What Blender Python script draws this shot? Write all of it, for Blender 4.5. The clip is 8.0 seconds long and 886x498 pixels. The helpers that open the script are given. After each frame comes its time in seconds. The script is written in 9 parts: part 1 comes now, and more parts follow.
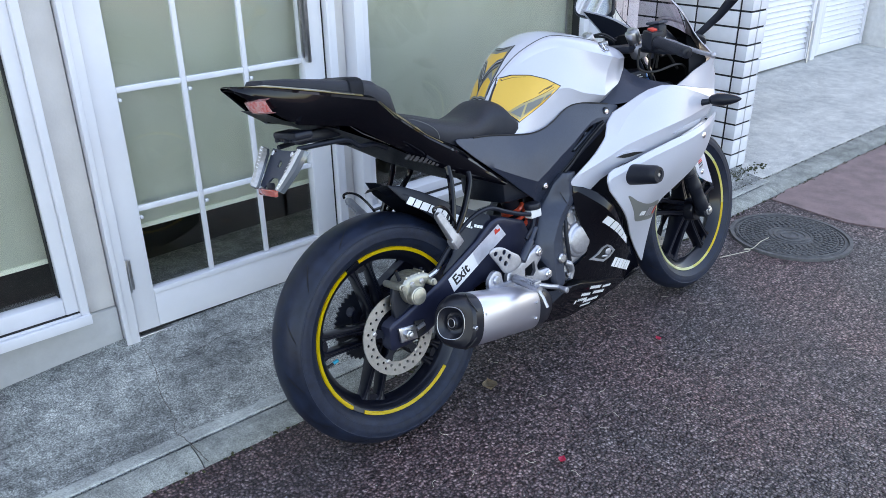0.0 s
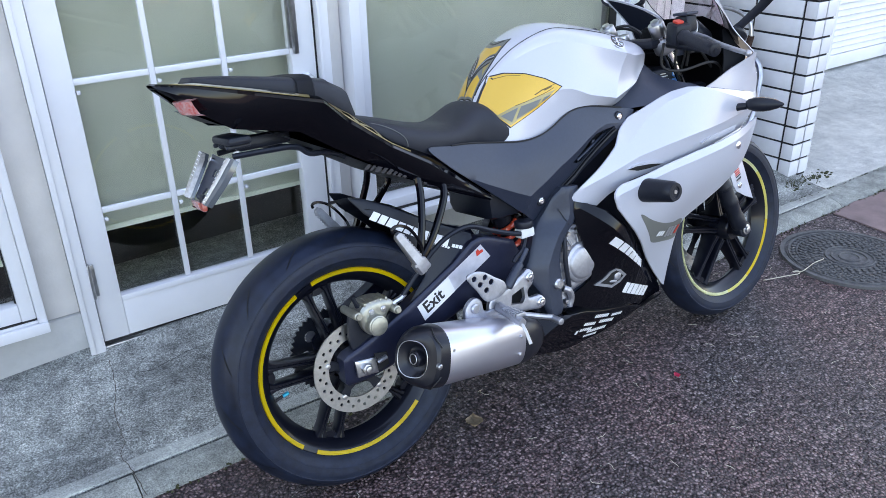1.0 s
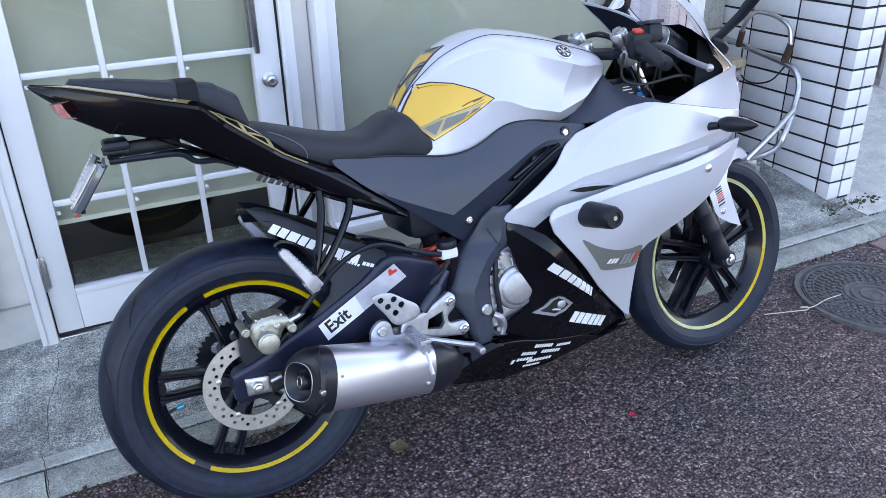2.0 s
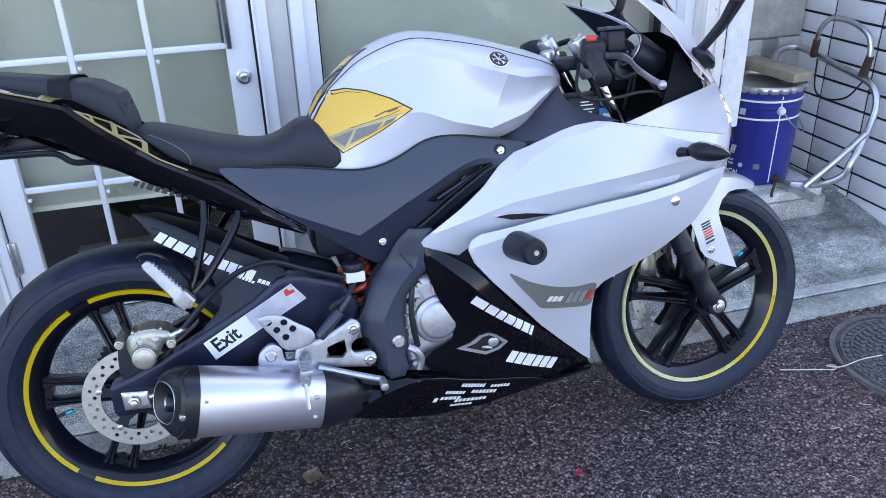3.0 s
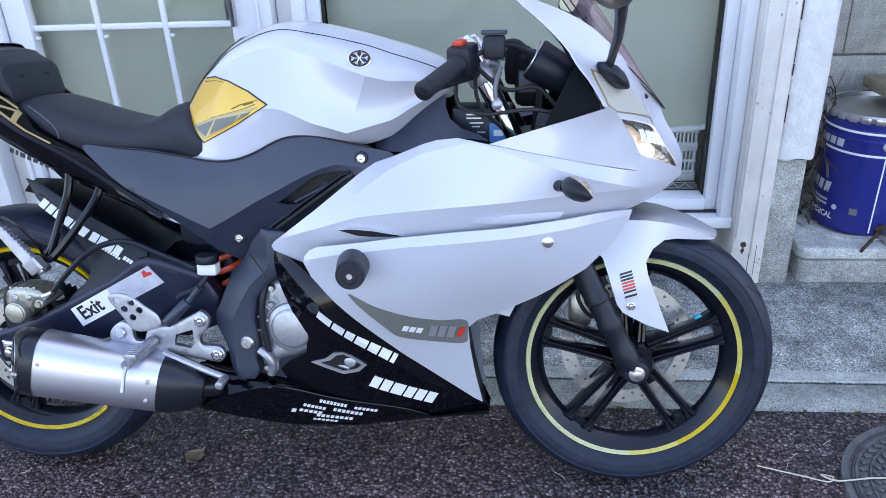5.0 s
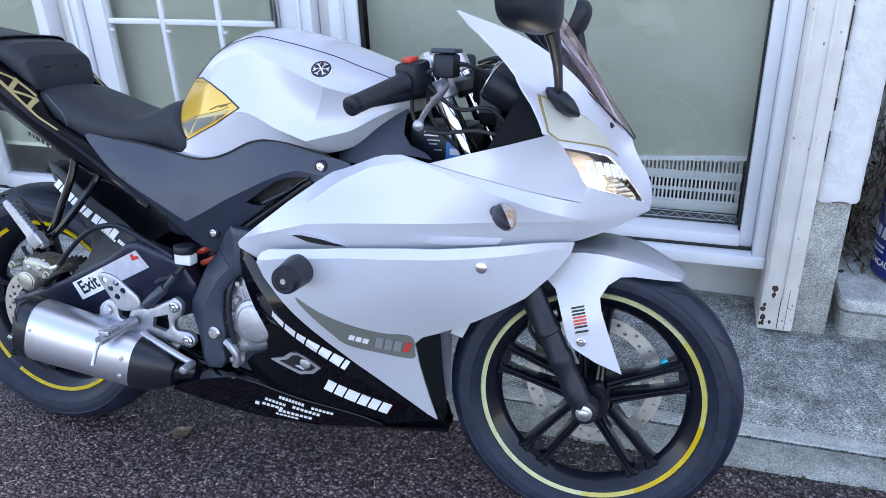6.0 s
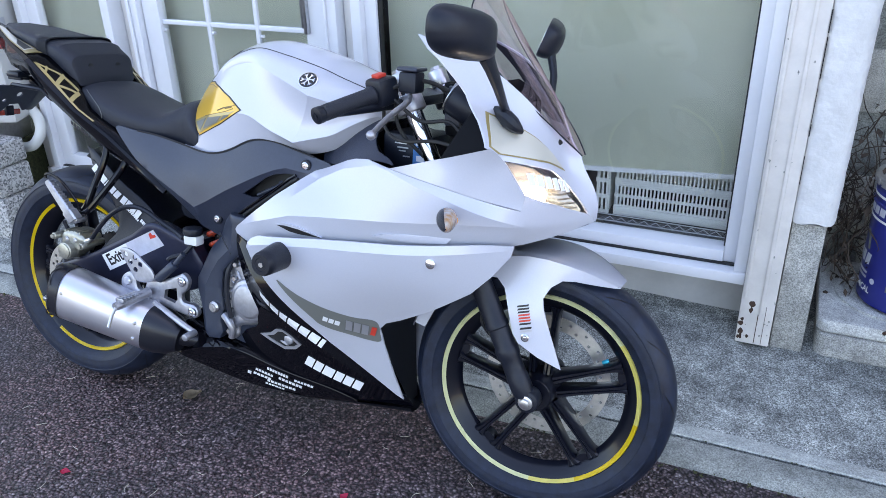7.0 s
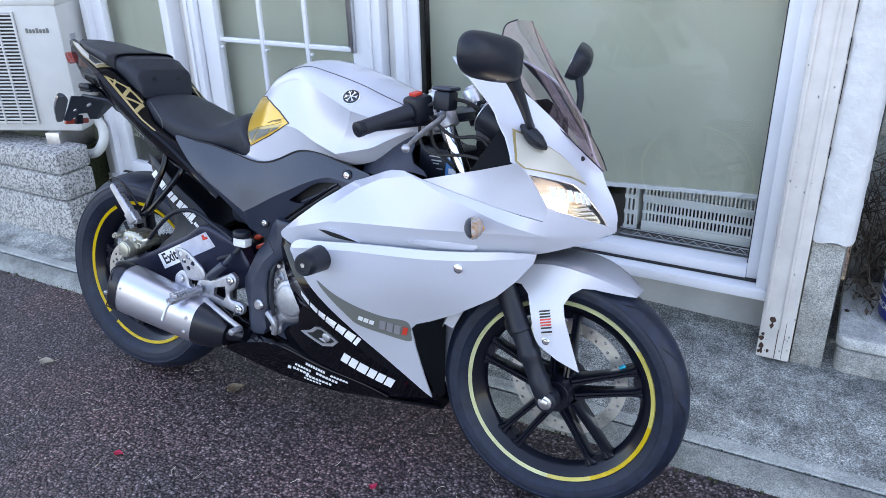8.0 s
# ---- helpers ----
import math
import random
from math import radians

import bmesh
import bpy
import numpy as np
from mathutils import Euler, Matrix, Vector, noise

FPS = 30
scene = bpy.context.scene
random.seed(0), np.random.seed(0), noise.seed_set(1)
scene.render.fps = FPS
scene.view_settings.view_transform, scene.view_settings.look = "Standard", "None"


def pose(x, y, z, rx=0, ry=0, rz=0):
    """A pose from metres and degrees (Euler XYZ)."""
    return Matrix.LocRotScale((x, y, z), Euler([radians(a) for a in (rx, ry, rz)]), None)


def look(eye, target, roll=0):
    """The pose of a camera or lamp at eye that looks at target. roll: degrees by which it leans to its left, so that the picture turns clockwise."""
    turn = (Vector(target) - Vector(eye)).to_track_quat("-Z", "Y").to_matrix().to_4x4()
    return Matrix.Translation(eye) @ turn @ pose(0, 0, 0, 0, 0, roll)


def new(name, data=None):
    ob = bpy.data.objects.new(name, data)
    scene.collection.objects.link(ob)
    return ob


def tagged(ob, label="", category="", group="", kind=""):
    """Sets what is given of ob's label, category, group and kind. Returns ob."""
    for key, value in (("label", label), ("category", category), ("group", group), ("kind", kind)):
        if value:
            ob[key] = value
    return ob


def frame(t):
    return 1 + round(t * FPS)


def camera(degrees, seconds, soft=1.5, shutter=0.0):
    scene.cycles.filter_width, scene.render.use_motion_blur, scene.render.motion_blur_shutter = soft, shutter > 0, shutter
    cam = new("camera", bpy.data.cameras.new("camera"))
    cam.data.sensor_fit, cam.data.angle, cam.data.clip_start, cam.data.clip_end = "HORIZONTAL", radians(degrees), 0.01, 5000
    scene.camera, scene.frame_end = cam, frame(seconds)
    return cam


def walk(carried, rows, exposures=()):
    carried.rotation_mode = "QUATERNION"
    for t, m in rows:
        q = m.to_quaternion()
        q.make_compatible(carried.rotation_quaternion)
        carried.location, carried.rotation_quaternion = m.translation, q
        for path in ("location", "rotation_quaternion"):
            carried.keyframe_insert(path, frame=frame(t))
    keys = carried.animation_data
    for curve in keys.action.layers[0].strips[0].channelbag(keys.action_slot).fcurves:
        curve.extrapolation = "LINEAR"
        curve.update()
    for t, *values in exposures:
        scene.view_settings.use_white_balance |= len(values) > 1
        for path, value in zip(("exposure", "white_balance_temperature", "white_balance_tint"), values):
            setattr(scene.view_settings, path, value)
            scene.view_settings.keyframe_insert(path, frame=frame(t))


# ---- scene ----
cam = camera(59.1, 8.0, soft=0.3)
PATH = [
    (0, (-1.051, -1.503, 1.382), (0.125, -0.119, 0.544), -0.8),
    (0.5, (-0.853, -1.429, 1.363), (0.255, 0.002, 0.512), -0.9),
    (1, (-0.686, -1.441, 1.347), (0.332, 0.046, 0.48), -1.2),
    (1.5, (-0.468, -1.542, 1.348), (0.446, 0.009, 0.476), -1.2),
    (1.7, (-0.389, -1.559, 1.346), (0.484, 0.016, 0.475), -1.2),
    (2.8, (0.173, -1.525, 1.319), (0.713, 0.187, 0.437), -2.0),
    (3, (0.276, -1.561, 1.312), (0.746, 0.173, 0.433), -1.9),
    (3.5, (0.477, -1.581, 1.306), (0.8, 0.18, 0.414), -2.1),
    (4, (0.671, -1.486, 1.295), (0.832, 0.294, 0.397), -2.4),
    (4.5, (0.857, -1.453, 1.292), (0.843, 0.33, 0.386), -2.9),
    (4.7, (0.961, -1.478, 1.29), (0.877, 0.301, 0.381), -2.8),
    (5.8, (1.432, -1.42, 1.288), (0.943, 0.307, 0.405), -2.4),
    (6, (1.483, -1.382, 1.302), (0.93, 0.32, 0.409), -2.3),
    (6.5, (1.633, -1.368, 1.316), (0.961, 0.287, 0.416), -2.1),
    (7, (1.763, -1.438, 1.372), (1.021, 0.189, 0.477), -1.6),
    (7.5, (1.824, -1.51, 1.402), (1.021, 0.099, 0.526), -1.4),
    (8, (1.841, -1.532, 1.407), (0.994, 0.065, 0.55), -1.5),
]
walk(cam, [(t, look(eye, target, roll)) for t, eye, target, roll in PATH],
     [(0.0, 2.52, 7850, 14), (1.5, 2.6, 7700, 16), (3.0, 2.55, 7050, 18), (4.5, 2.55, 7050, 18), (6.0, 2.55, 7250, 17), (8.0, 2.55, 7500, 17)])

# ---------- world, sun, exposure ----------
SUN_EL, SUN_AZ = 50.0, 20.0
world = bpy.data.worlds.new("world")
scene.world = world
world.use_nodes = True
wn = world.node_tree.nodes
sky = wn.new("ShaderNodeTexSky")
sky.sky_type = "NISHITA"
sky.sun_disc = False
sky.sun_elevation = radians(SUN_EL)
sky.sun_rotation = radians(SUN_AZ)
sky.air_density, sky.dust_density, sky.ozone_density = 1.0, 2.0, 1.0
wn["Background"].inputs["Strength"].default_value = 0.15
world.node_tree.links.new(sky.outputs["Color"], wn["Background"].inputs["Color"])

sun = new("sun", bpy.data.lights.new("sun", "SUN"))
sun.data.energy = 3.0
sun.data.angle = radians(0.6)
sun.data.color = (1.0, 0.95, 0.88)
away = Vector((math.sin(radians(SUN_AZ)) * math.cos(radians(SUN_EL)),
               math.cos(radians(SUN_AZ)) * math.cos(radians(SUN_EL)), math.sin(radians(SUN_EL))))
sun.matrix_world = look(away * 30, (0, 0, 0))

# ---------- materials ----------
def material(name, color, rough=0.5, metal=0.0, coat=0.0, vary=0.0, scale=40.0, bump=0.0, bump_scale=200.0,
             emit=None, power=0.0, rough_vary=0.0, second=None, random_tint=0.0, spec=0.5):
    m = bpy.data.materials.new(name)
    m.use_nodes = True
    nt = m.node_tree
    b = nt.nodes["Principled BSDF"]
    b.inputs["Base Color"].default_value = (*color, 1)
    b.inputs["Roughness"].default_value = rough
    b.inputs["Metallic"].default_value = metal
    b.inputs["Specular IOR Level"].default_value = spec
    b.inputs["Coat Weight"].default_value = coat
    b.inputs["Coat Roughness"].default_value = 0.04
    tc = nt.nodes.new("ShaderNodeTexCoord")
    if vary or second:
        n = nt.nodes.new("ShaderNodeTexNoise")
        n.inputs["Scale"].default_value = scale
        n.inputs["Detail"].default_value = 7
        n.inputs["Roughness"].default_value = 0.62
        nt.links.new(tc.outputs["Object"], n.inputs["Vector"])
        r = nt.nodes.new("ShaderNodeValToRGB")
        lo, hi = (tuple(c * (1 - vary) for c in color), tuple(min(1, c * (1 + vary)) for c in color))
        if second:
            lo = second
        r.color_ramp.elements[0].position, r.color_ramp.elements[1].position = 0.33, 0.67
        r.color_ramp.elements[0].color, r.color_ramp.elements[1].color = (*lo, 1), (*hi, 1)
        nt.links.new(n.outputs["Fac"], r.inputs["Fac"])
        out = r.outputs["Color"]
        if random_tint:
            info = nt.nodes.new("ShaderNodeObjectInfo")
            hsv = nt.nodes.new("ShaderNodeHueSaturation")
            mr = nt.nodes.new("ShaderNodeMapRange")
            mr.inputs["To Min"].default_value, mr.inputs["To Max"].default_value = 1 - random_tint, 1 + random_tint
            nt.links.new(info.outputs["Random"], mr.inputs["Value"])
            nt.links.new(mr.outputs["Result"], hsv.inputs["Value"])
            nt.links.new(out, hsv.inputs["Color"])
            out = hsv.outputs["Color"]
        nt.links.new(out, b.inputs["Base Color"])
        if rough_vary:
            mr = nt.nodes.new("ShaderNodeMapRange")
            mr.inputs["To Min"].default_value, mr.inputs["To Max"].default_value = rough - rough_vary, rough + rough_vary
            nt.links.new(n.outputs["Fac"], mr.inputs["Value"])
            nt.links.new(mr.outputs["Result"], b.inputs["Roughness"])
    if bump:
        n2 = nt.nodes.new("ShaderNodeTexNoise")
        n2.inputs["Scale"].default_value = bump_scale
        n2.inputs["Detail"].default_value = 5
        nt.links.new(tc.outputs["Object"], n2.inputs["Vector"])
        bp = nt.nodes.new("ShaderNodeBump")
        bp.inputs["Strength"].default_value = bump
        bp.inputs["Distance"].default_value = 0.004
        nt.links.new(n2.outputs["Fac"], bp.inputs["Height"])
        nt.links.new(bp.outputs["Normal"], b.inputs["Normal"])
    if emit:
        b.inputs["Emission Color"].default_value = (*emit, 1)
        b.inputs["Emission Strength"].default_value = power
    return m


def glass_material(name, tint, gloss=0.025, rough=0.02, sheen=(1, 1, 1)):
    """A thin clear pane: what is behind it, tinted, under a gloss that grows to grazing angles."""
    m = bpy.data.materials.new(name)
    m.use_nodes = True
    nt = m.node_tree
    nt.nodes.remove(nt.nodes["Principled BSDF"])
    tr, gl, mix, lw, pw, sc = (nt.nodes.new(k) for k in ("ShaderNodeBsdfTransparent", "ShaderNodeBsdfGlossy", "ShaderNodeMixShader", "ShaderNodeLayerWeight", "ShaderNodeMath", "ShaderNodeMath"))
    tr.inputs["Color"].default_value = (*tint, 1)
    gl.inputs["Roughness"].default_value = rough
    gl.inputs["Color"].default_value = (*sheen, 1)
    lw.inputs["Blend"].default_value = 0.5
    pw.operation, pw.inputs[1].default_value = "POWER", 4.5
    sc.operation, sc.inputs[1].default_value, sc.inputs[2].default_value = "MULTIPLY_ADD", 0.85, gloss
    nt.links.new(lw.outputs["Facing"], pw.inputs[0])
    nt.links.new(pw.outputs["Value"], sc.inputs[0])
    nt.links.new(sc.outputs["Value"], mix.inputs["Fac"])
    nt.links.new(tr.outputs["BSDF"], mix.inputs[1])
    nt.links.new(gl.outputs["BSDF"], mix.inputs[2])
    nt.links.new(mix.outputs["Shader"], nt.nodes["Material Output"].inputs["Surface"])
    return m


def asphalt_material():
    m = material("asphalt", (0.06, 0.045, 0.045), 0.85)
    nt = m.node_tree
    b = nt.nodes["Principled BSDF"]
    tc = nt.nodes.new("ShaderNodeTexCoord")
    warp = nt.nodes.new("ShaderNodeTexNoise")
    warp.inputs["Scale"].default_value = 60
    addv = nt.nodes.new("ShaderNodeMixRGB")
    addv.blend_type = "ADD"
    addv.inputs["Fac"].default_value = 0.012
    nt.links.new(tc.outputs["Object"], warp.inputs["Vector"])
    nt.links.new(tc.outputs["Object"], addv.inputs["Color1"])
    nt.links.new(warp.outputs["Color"], addv.inputs["Color2"])
    cell = nt.nodes.new("ShaderNodeTexVoronoi")
    cell.inputs["Scale"].default_value = 118
    nt.links.new(addv.outputs["Color"], cell.inputs["Vector"])
    ramp = nt.nodes.new("ShaderNodeValToRGB")
    el = ramp.color_ramp.elements
    el[0].position, el[0].color = 0.0, (0.052, 0.041, 0.044, 1)
    el[1].position, el[1].color = 1.0, (0.34, 0.32, 0.31, 1)
    for pos, col in ((0.35, (0.095, 0.076, 0.080)), (0.65, (0.140, 0.114, 0.117)), (0.88, (0.24, 0.205, 0.205)), (0.955, (0.27, 0.245, 0.24))):
        e = el.new(pos)
        e.color = (*col, 1)
    sep = nt.nodes.new("ShaderNodeSeparateColor")
    nt.links.new(cell.outputs["Color"], sep.inputs["Color"])
    nt.links.new(sep.outputs["Red"], ramp.inputs["Fac"])
    patch = nt.nodes.new("ShaderNodeTexNoise")
    patch.inputs["Scale"].default_value = 1.7
    patch.inputs["Detail"].default_value = 6
    nt.links.new(tc.outputs["Object"], patch.inputs["Vector"])
    pr = nt.nodes.new("ShaderNodeValToRGB")
    pr.color_ramp.elements[0].position, pr.color_ramp.elements[1].position = 0.4, 0.62
    pr.color_ramp.elements[0].color, pr.color_ramp.elements[1].color = (0.8, 0.8, 0.83, 1), (1.30, 0.96, 0.93, 1)
    nt.links.new(patch.outputs["Fac"], pr.inputs["Fac"])
    mul = nt.nodes.new("ShaderNodeMixRGB")
    mul.blend_type = "MULTIPLY"
    mul.inputs["Fac"].default_value = 1
    # stone edges darken: crevice shade painted into the colour along with dark bitumen
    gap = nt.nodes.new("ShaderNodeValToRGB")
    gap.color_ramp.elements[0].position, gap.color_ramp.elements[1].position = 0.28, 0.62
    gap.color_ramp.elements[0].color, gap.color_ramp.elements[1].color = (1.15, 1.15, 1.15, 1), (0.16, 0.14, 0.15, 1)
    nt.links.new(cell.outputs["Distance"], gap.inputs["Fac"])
    tar_shade = nt.nodes.new("ShaderNodeMixRGB")
    tar_shade.blend_type = "MULTIPLY"
    tar_shade.inputs["Fac"].default_value = 1
    nt.links.new(ramp.outputs["Color"], tar_shade.inputs["Color1"])
    nt.links.new(gap.outputs["Color"], tar_shade.inputs["Color2"])
    nt.links.new(tar_shade.outputs["Color"], mul.inputs["Color1"])
    nt.links.new(pr.outputs["Color"], mul.inputs["Color2"])
    nt.links.new(mul.outputs["Color"], b.inputs["Base Color"])
    bp = nt.nodes.new("ShaderNodeBump")
    bp.inputs["Strength"].default_value = 1.0
    bp.inputs["Distance"].default_value = 0.006
    bp.invert = True
    nt.links.new(cell.outputs["Distance"], bp.inputs["Height"])
    geo = nt.nodes.new("ShaderNodeNewGeometry")
    tilt, facet_, norm = (nt.nodes.new("ShaderNodeVectorMath") for _ in range(3))
    tilt.operation, tilt.inputs[1].default_value = "SUBTRACT", (0.5, 0.5, 0.5)
    facet_.operation, facet_.inputs[1].default_value = "MULTIPLY_ADD", (0.85, 0.85, 0.2)
    norm.operation = "NORMALIZE"
    nt.links.new(cell.outputs["Color"], tilt.inputs[0])
    nt.links.new(tilt.outputs["Vector"], facet_.inputs[0])
    nt.links.new(geo.outputs["Normal"], facet_.inputs[2])
    nt.links.new(facet_.outputs["Vector"], norm.inputs[0])
    nt.links.new(norm.outputs["Vector"], bp.inputs["Normal"])
    nt.links.new(bp.outputs["Normal"], b.inputs["Normal"])
    b.inputs["Roughness"].default_value = 0.55
    return m


def concrete_material(name, color, dark, grain=1.0, speck=0.0):
    """Weathered concrete: broad stains, fine sand grain and pits."""
    m = material(name, color, 0.9)
    nt = m.node_tree
    b = nt.nodes["Principled BSDF"]
    tc = nt.nodes.new("ShaderNodeTexCoord")
    big, fine = nt.nodes.new("ShaderNodeTexNoise"), nt.nodes.new("ShaderNodeTexNoise")
    big.inputs["Scale"].default_value, big.inputs["Detail"].default_value, big.inputs["Roughness"].default_value = 2.6, 10, 0.72
    fine.inputs["Scale"].default_value, fine.inputs["Detail"].default_value, fine.inputs["Roughness"].default_value = 260, 4, 0.75
    run = nt.nodes.new("ShaderNodeMapping")
    run.inputs["Scale"].default_value = (0.7, 1.6, 1.0)
    nt.links.new(tc.outputs["Object"], run.inputs["Vector"])
    nt.links.new(run.outputs["Vector"], big.inputs["Vector"])
    nt.links.new(tc.outputs["Object"], fine.inputs["Vector"])
    r1, r2 = nt.nodes.new("ShaderNodeValToRGB"), nt.nodes.new("ShaderNodeValToRGB")
    r1.color_ramp.elements[0].position, r1.color_ramp.elements[1].position = 0.40, 0.58
    r1.color_ramp.elements[0].color, r1.color_ramp.elements[1].color = (*dark, 1), (*color, 1)
    r2.color_ramp.elements[0].position, r2.color_ramp.elements[1].position = 0.40, 0.60
    low = 1 - 0.55 * grain
    r2.color_ramp.elements[0].color, r2.color_ramp.elements[1].color = (low, low, low, 1), (1.32, 1.32, 1.32, 1)
    nt.links.new(big.outputs["Fac"], r1.inputs["Fac"])
    nt.links.new(fine.outputs["Fac"], r2.inputs["Fac"])
    mul = nt.nodes.new("ShaderNodeMixRGB")
    mul.blend_type, mul.inputs["Fac"].default_value = "MULTIPLY", 1
    nt.links.new(r1.outputs["Color"], mul.inputs["Color1"])
    nt.links.new(r2.outputs["Color"], mul.inputs["Color2"])
    mid, r4 = nt.nodes.new("ShaderNodeTexNoise"), nt.nodes.new("ShaderNodeValToRGB")
    mid.inputs["Scale"].default_value, mid.inputs["Detail"].default_value, mid.inputs["Roughness"].default_value = 13, 10, 0.8
    nt.links.new(tc.outputs["Object"], mid.inputs["Vector"])
    r4.color_ramp.elements[0].position, r4.color_ramp.elements[1].position = 0.40, 0.60
    low = 1 - 0.5 * grain
    r4.color_ramp.elements[0].color, r4.color_ramp.elements[1].color = (low, low, low, 1), (1.22, 1.22, 1.2, 1)
    nt.links.new(mid.outputs["Fac"], r4.inputs["Fac"])
    mul2 = nt.nodes.new("ShaderNodeMixRGB")
    mul2.blend_type, mul2.inputs["Fac"].default_value = "MULTIPLY", 0.75
    nt.links.new(mul.outputs["Color"], mul2.inputs["Color1"])
    nt.links.new(r4.outputs["Color"], mul2.inputs["Color2"])
    out = mul2.outputs["Color"]
    if grain > 1.1:
        pit, pick, keep, mx_ = nt.nodes.new("ShaderNodeTexVoronoi"), nt.nodes.new("ShaderNodeSeparateColor"), nt.nodes.new("ShaderNodeValToRGB"), nt.nodes.new("ShaderNodeMixRGB")
        pit.inputs["Scale"].default_value = 330
        nt.links.new(tc.outputs["Object"], pit.inputs["Vector"])
        nt.links.new(pit.outputs["Color"], pick.inputs["Color"])
        keep.color_ramp.elements[0].position, keep.color_ramp.elements[1].position = 0.10, 0.92
        keep.color_ramp.elements[0].color, keep.color_ramp.elements[1].color = (0.50, 0.50, 0.50, 1), (1.5, 1.5, 1.5, 1)
        nt.links.new(pick.outputs["Red"], keep.inputs["Fac"])
        mx_.blend_type, mx_.inputs["Fac"].default_value = "MULTIPLY", 0.8
        nt.links.new(out, mx_.inputs["Color1"])
        nt.links.new(keep.outputs["Color"], mx_.inputs["Color2"])
        out = mx_.outputs["Color"]
    if speck:
        v = nt.nodes.new("ShaderNodeTexVoronoi")
        v.inputs["Scale"].default_value = 150
        nt.links.new(tc.outputs["Object"], v.inputs["Vector"])
        s = nt.nodes.new("ShaderNodeSeparateColor")
        nt.links.new(v.outputs["Color"], s.inputs["Color"])
        r3 = nt.nodes.new("ShaderNodeValToRGB")
        r3.color_ramp.interpolation = "CONSTANT"
        r3.color_ramp.elements[0].color, r3.color_ramp.elements[1].color = (0.12, 0.12, 0.12, 1), (0.62, 0.6, 0.57, 1)
        r3.color_ramp.elements[1].position = 0.62
        e = r3.color_ramp.elements.new(0.22)
        e.color = (0.36, 0.35, 0.33, 1)
        nt.links.new(s.outputs["Green"], r3.inputs["Fac"])
        mx = nt.nodes.new("ShaderNodeMixRGB")
        mx.inputs["Fac"].default_value = speck
        nt.links.new(out, mx.inputs["Color1"])
        nt.links.new(r3.outputs["Color"], mx.inputs["Color2"])
        out = mx.outputs["Color"]
    nt.links.new(out, b.inputs["Base Color"])
    bp = nt.nodes.new("ShaderNodeBump")
    bp.inputs["Strength"].default_value, bp.inputs["Distance"].default_value = 0.5 * grain, 0.003
    nt.links.new(fine.outputs["Fac"], bp.inputs["Height"])
    nt.links.new(bp.outputs["Normal"], b.inputs["Normal"])
    return m


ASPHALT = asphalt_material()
CONCRETE = concrete_material("apron concrete", (0.47, 0.485, 0.455), (0.235, 0.245, 0.235), 1.25)
KERB = concrete_material("kerb concrete", (0.31, 0.32, 0.295), (0.19, 0.197, 0.18), 0.75)
DRIVE = concrete_material("drive concrete", (0.50, 0.495, 0.465), (0.415, 0.415, 0.395), 0.42)
BLOCK = concrete_material("block concrete", (0.47, 0.455, 0.41), (0.36, 0.35, 0.315), 0.55)
MARGIN = concrete_material("trowelled concrete margin", (0.45, 0.465, 0.43), (0.33, 0.34, 0.315), 0.55)
SLAB = concrete_material("smooth slab concrete", (0.60, 0.60, 0.57), (0.45, 0.45, 0.425), 0.55)
AGGREGATE = concrete_material("exposed aggregate", (0.42, 0.41, 0.39), (0.3, 0.3, 0.29), 1.0, speck=0.75)
PIER = concrete_material("bare pier concrete", (0.46, 0.455, 0.42), (0.36, 0.355, 0.33), 0.8)
RED_PAVE = material("red smooth paving", (0.215, 0.150, 0.145), 0.85, vary=0.22, scale=9, bump=0.5, bump_scale=260)
WALL_CREAM = material("cream painted wall", (0.72, 0.69, 0.66), 0.8, vary=0.05, scale=9, bump=0.15, bump_scale=120)
BASE_PAINT = material("painted foundation", (0.52, 0.52, 0.51), 0.85, vary=0.12, scale=6, bump=0.2, bump_scale=90)
WHITE_METAL = material("white coated aluminium", (0.78, 0.78, 0.80), 0.35, vary=0.03, scale=5)
WOOD_WHITE = material("peeling white paint", (0.72, 0.68, 0.635), 0.7, vary=0.08, scale=14, bump=0.25, bump_scale=45)
STUCCO = material("rough white stucco", (0.70, 0.695, 0.68), 0.9, vary=0.08, scale=20, bump=1.0, bump_scale=70)
VINE = material("dry brown stems", (0.055, 0.038, 0.027), 0.9, vary=0.5, scale=40)
RUST = material("rust and bare wood", (0.06, 0.032, 0.022), 0.9, vary=0.4, scale=60)
GASKET = material("black gasket", (0.012, 0.012, 0.013), 0.6)
GLASS = glass_material("window glass", (0.97, 0.98, 0.97), 0.045)
BLIND = material("grey green blind", (0.90, 0.90, 0.74), 0.8, second=(0.80, 0.81, 0.64), scale=3.2)
# the unlit room's shade is put into this near-black colour
INTERIOR_SHADE = material("interior with room shade in colour", (0.035, 0.032, 0.03), 0.9, vary=0.3, scale=3)
STEEL = material("worn steel", (0.55, 0.55, 0.56), 0.32, 1.0, vary=0.12, scale=60, rough_vary=0.1)
CHROME = material("chrome", (0.8, 0.8, 0.82), 0.12, 1.0)
TILE = material("white glazed tile", (0.74, 0.745, 0.77), 0.18, vary=0.03, scale=20, random_tint=0.04)
JOINT = material("black tile joint", (0.018, 0.018, 0.02), 0.9)
PLASTIC_WHITE = material("white plastic", (0.74, 0.74, 0.72), 0.45, vary=0.03, scale=8)
CASE_BEIGE = material("aged off-white casing", (0.58, 0.57, 0.54), 0.5, vary=0.05, scale=7)
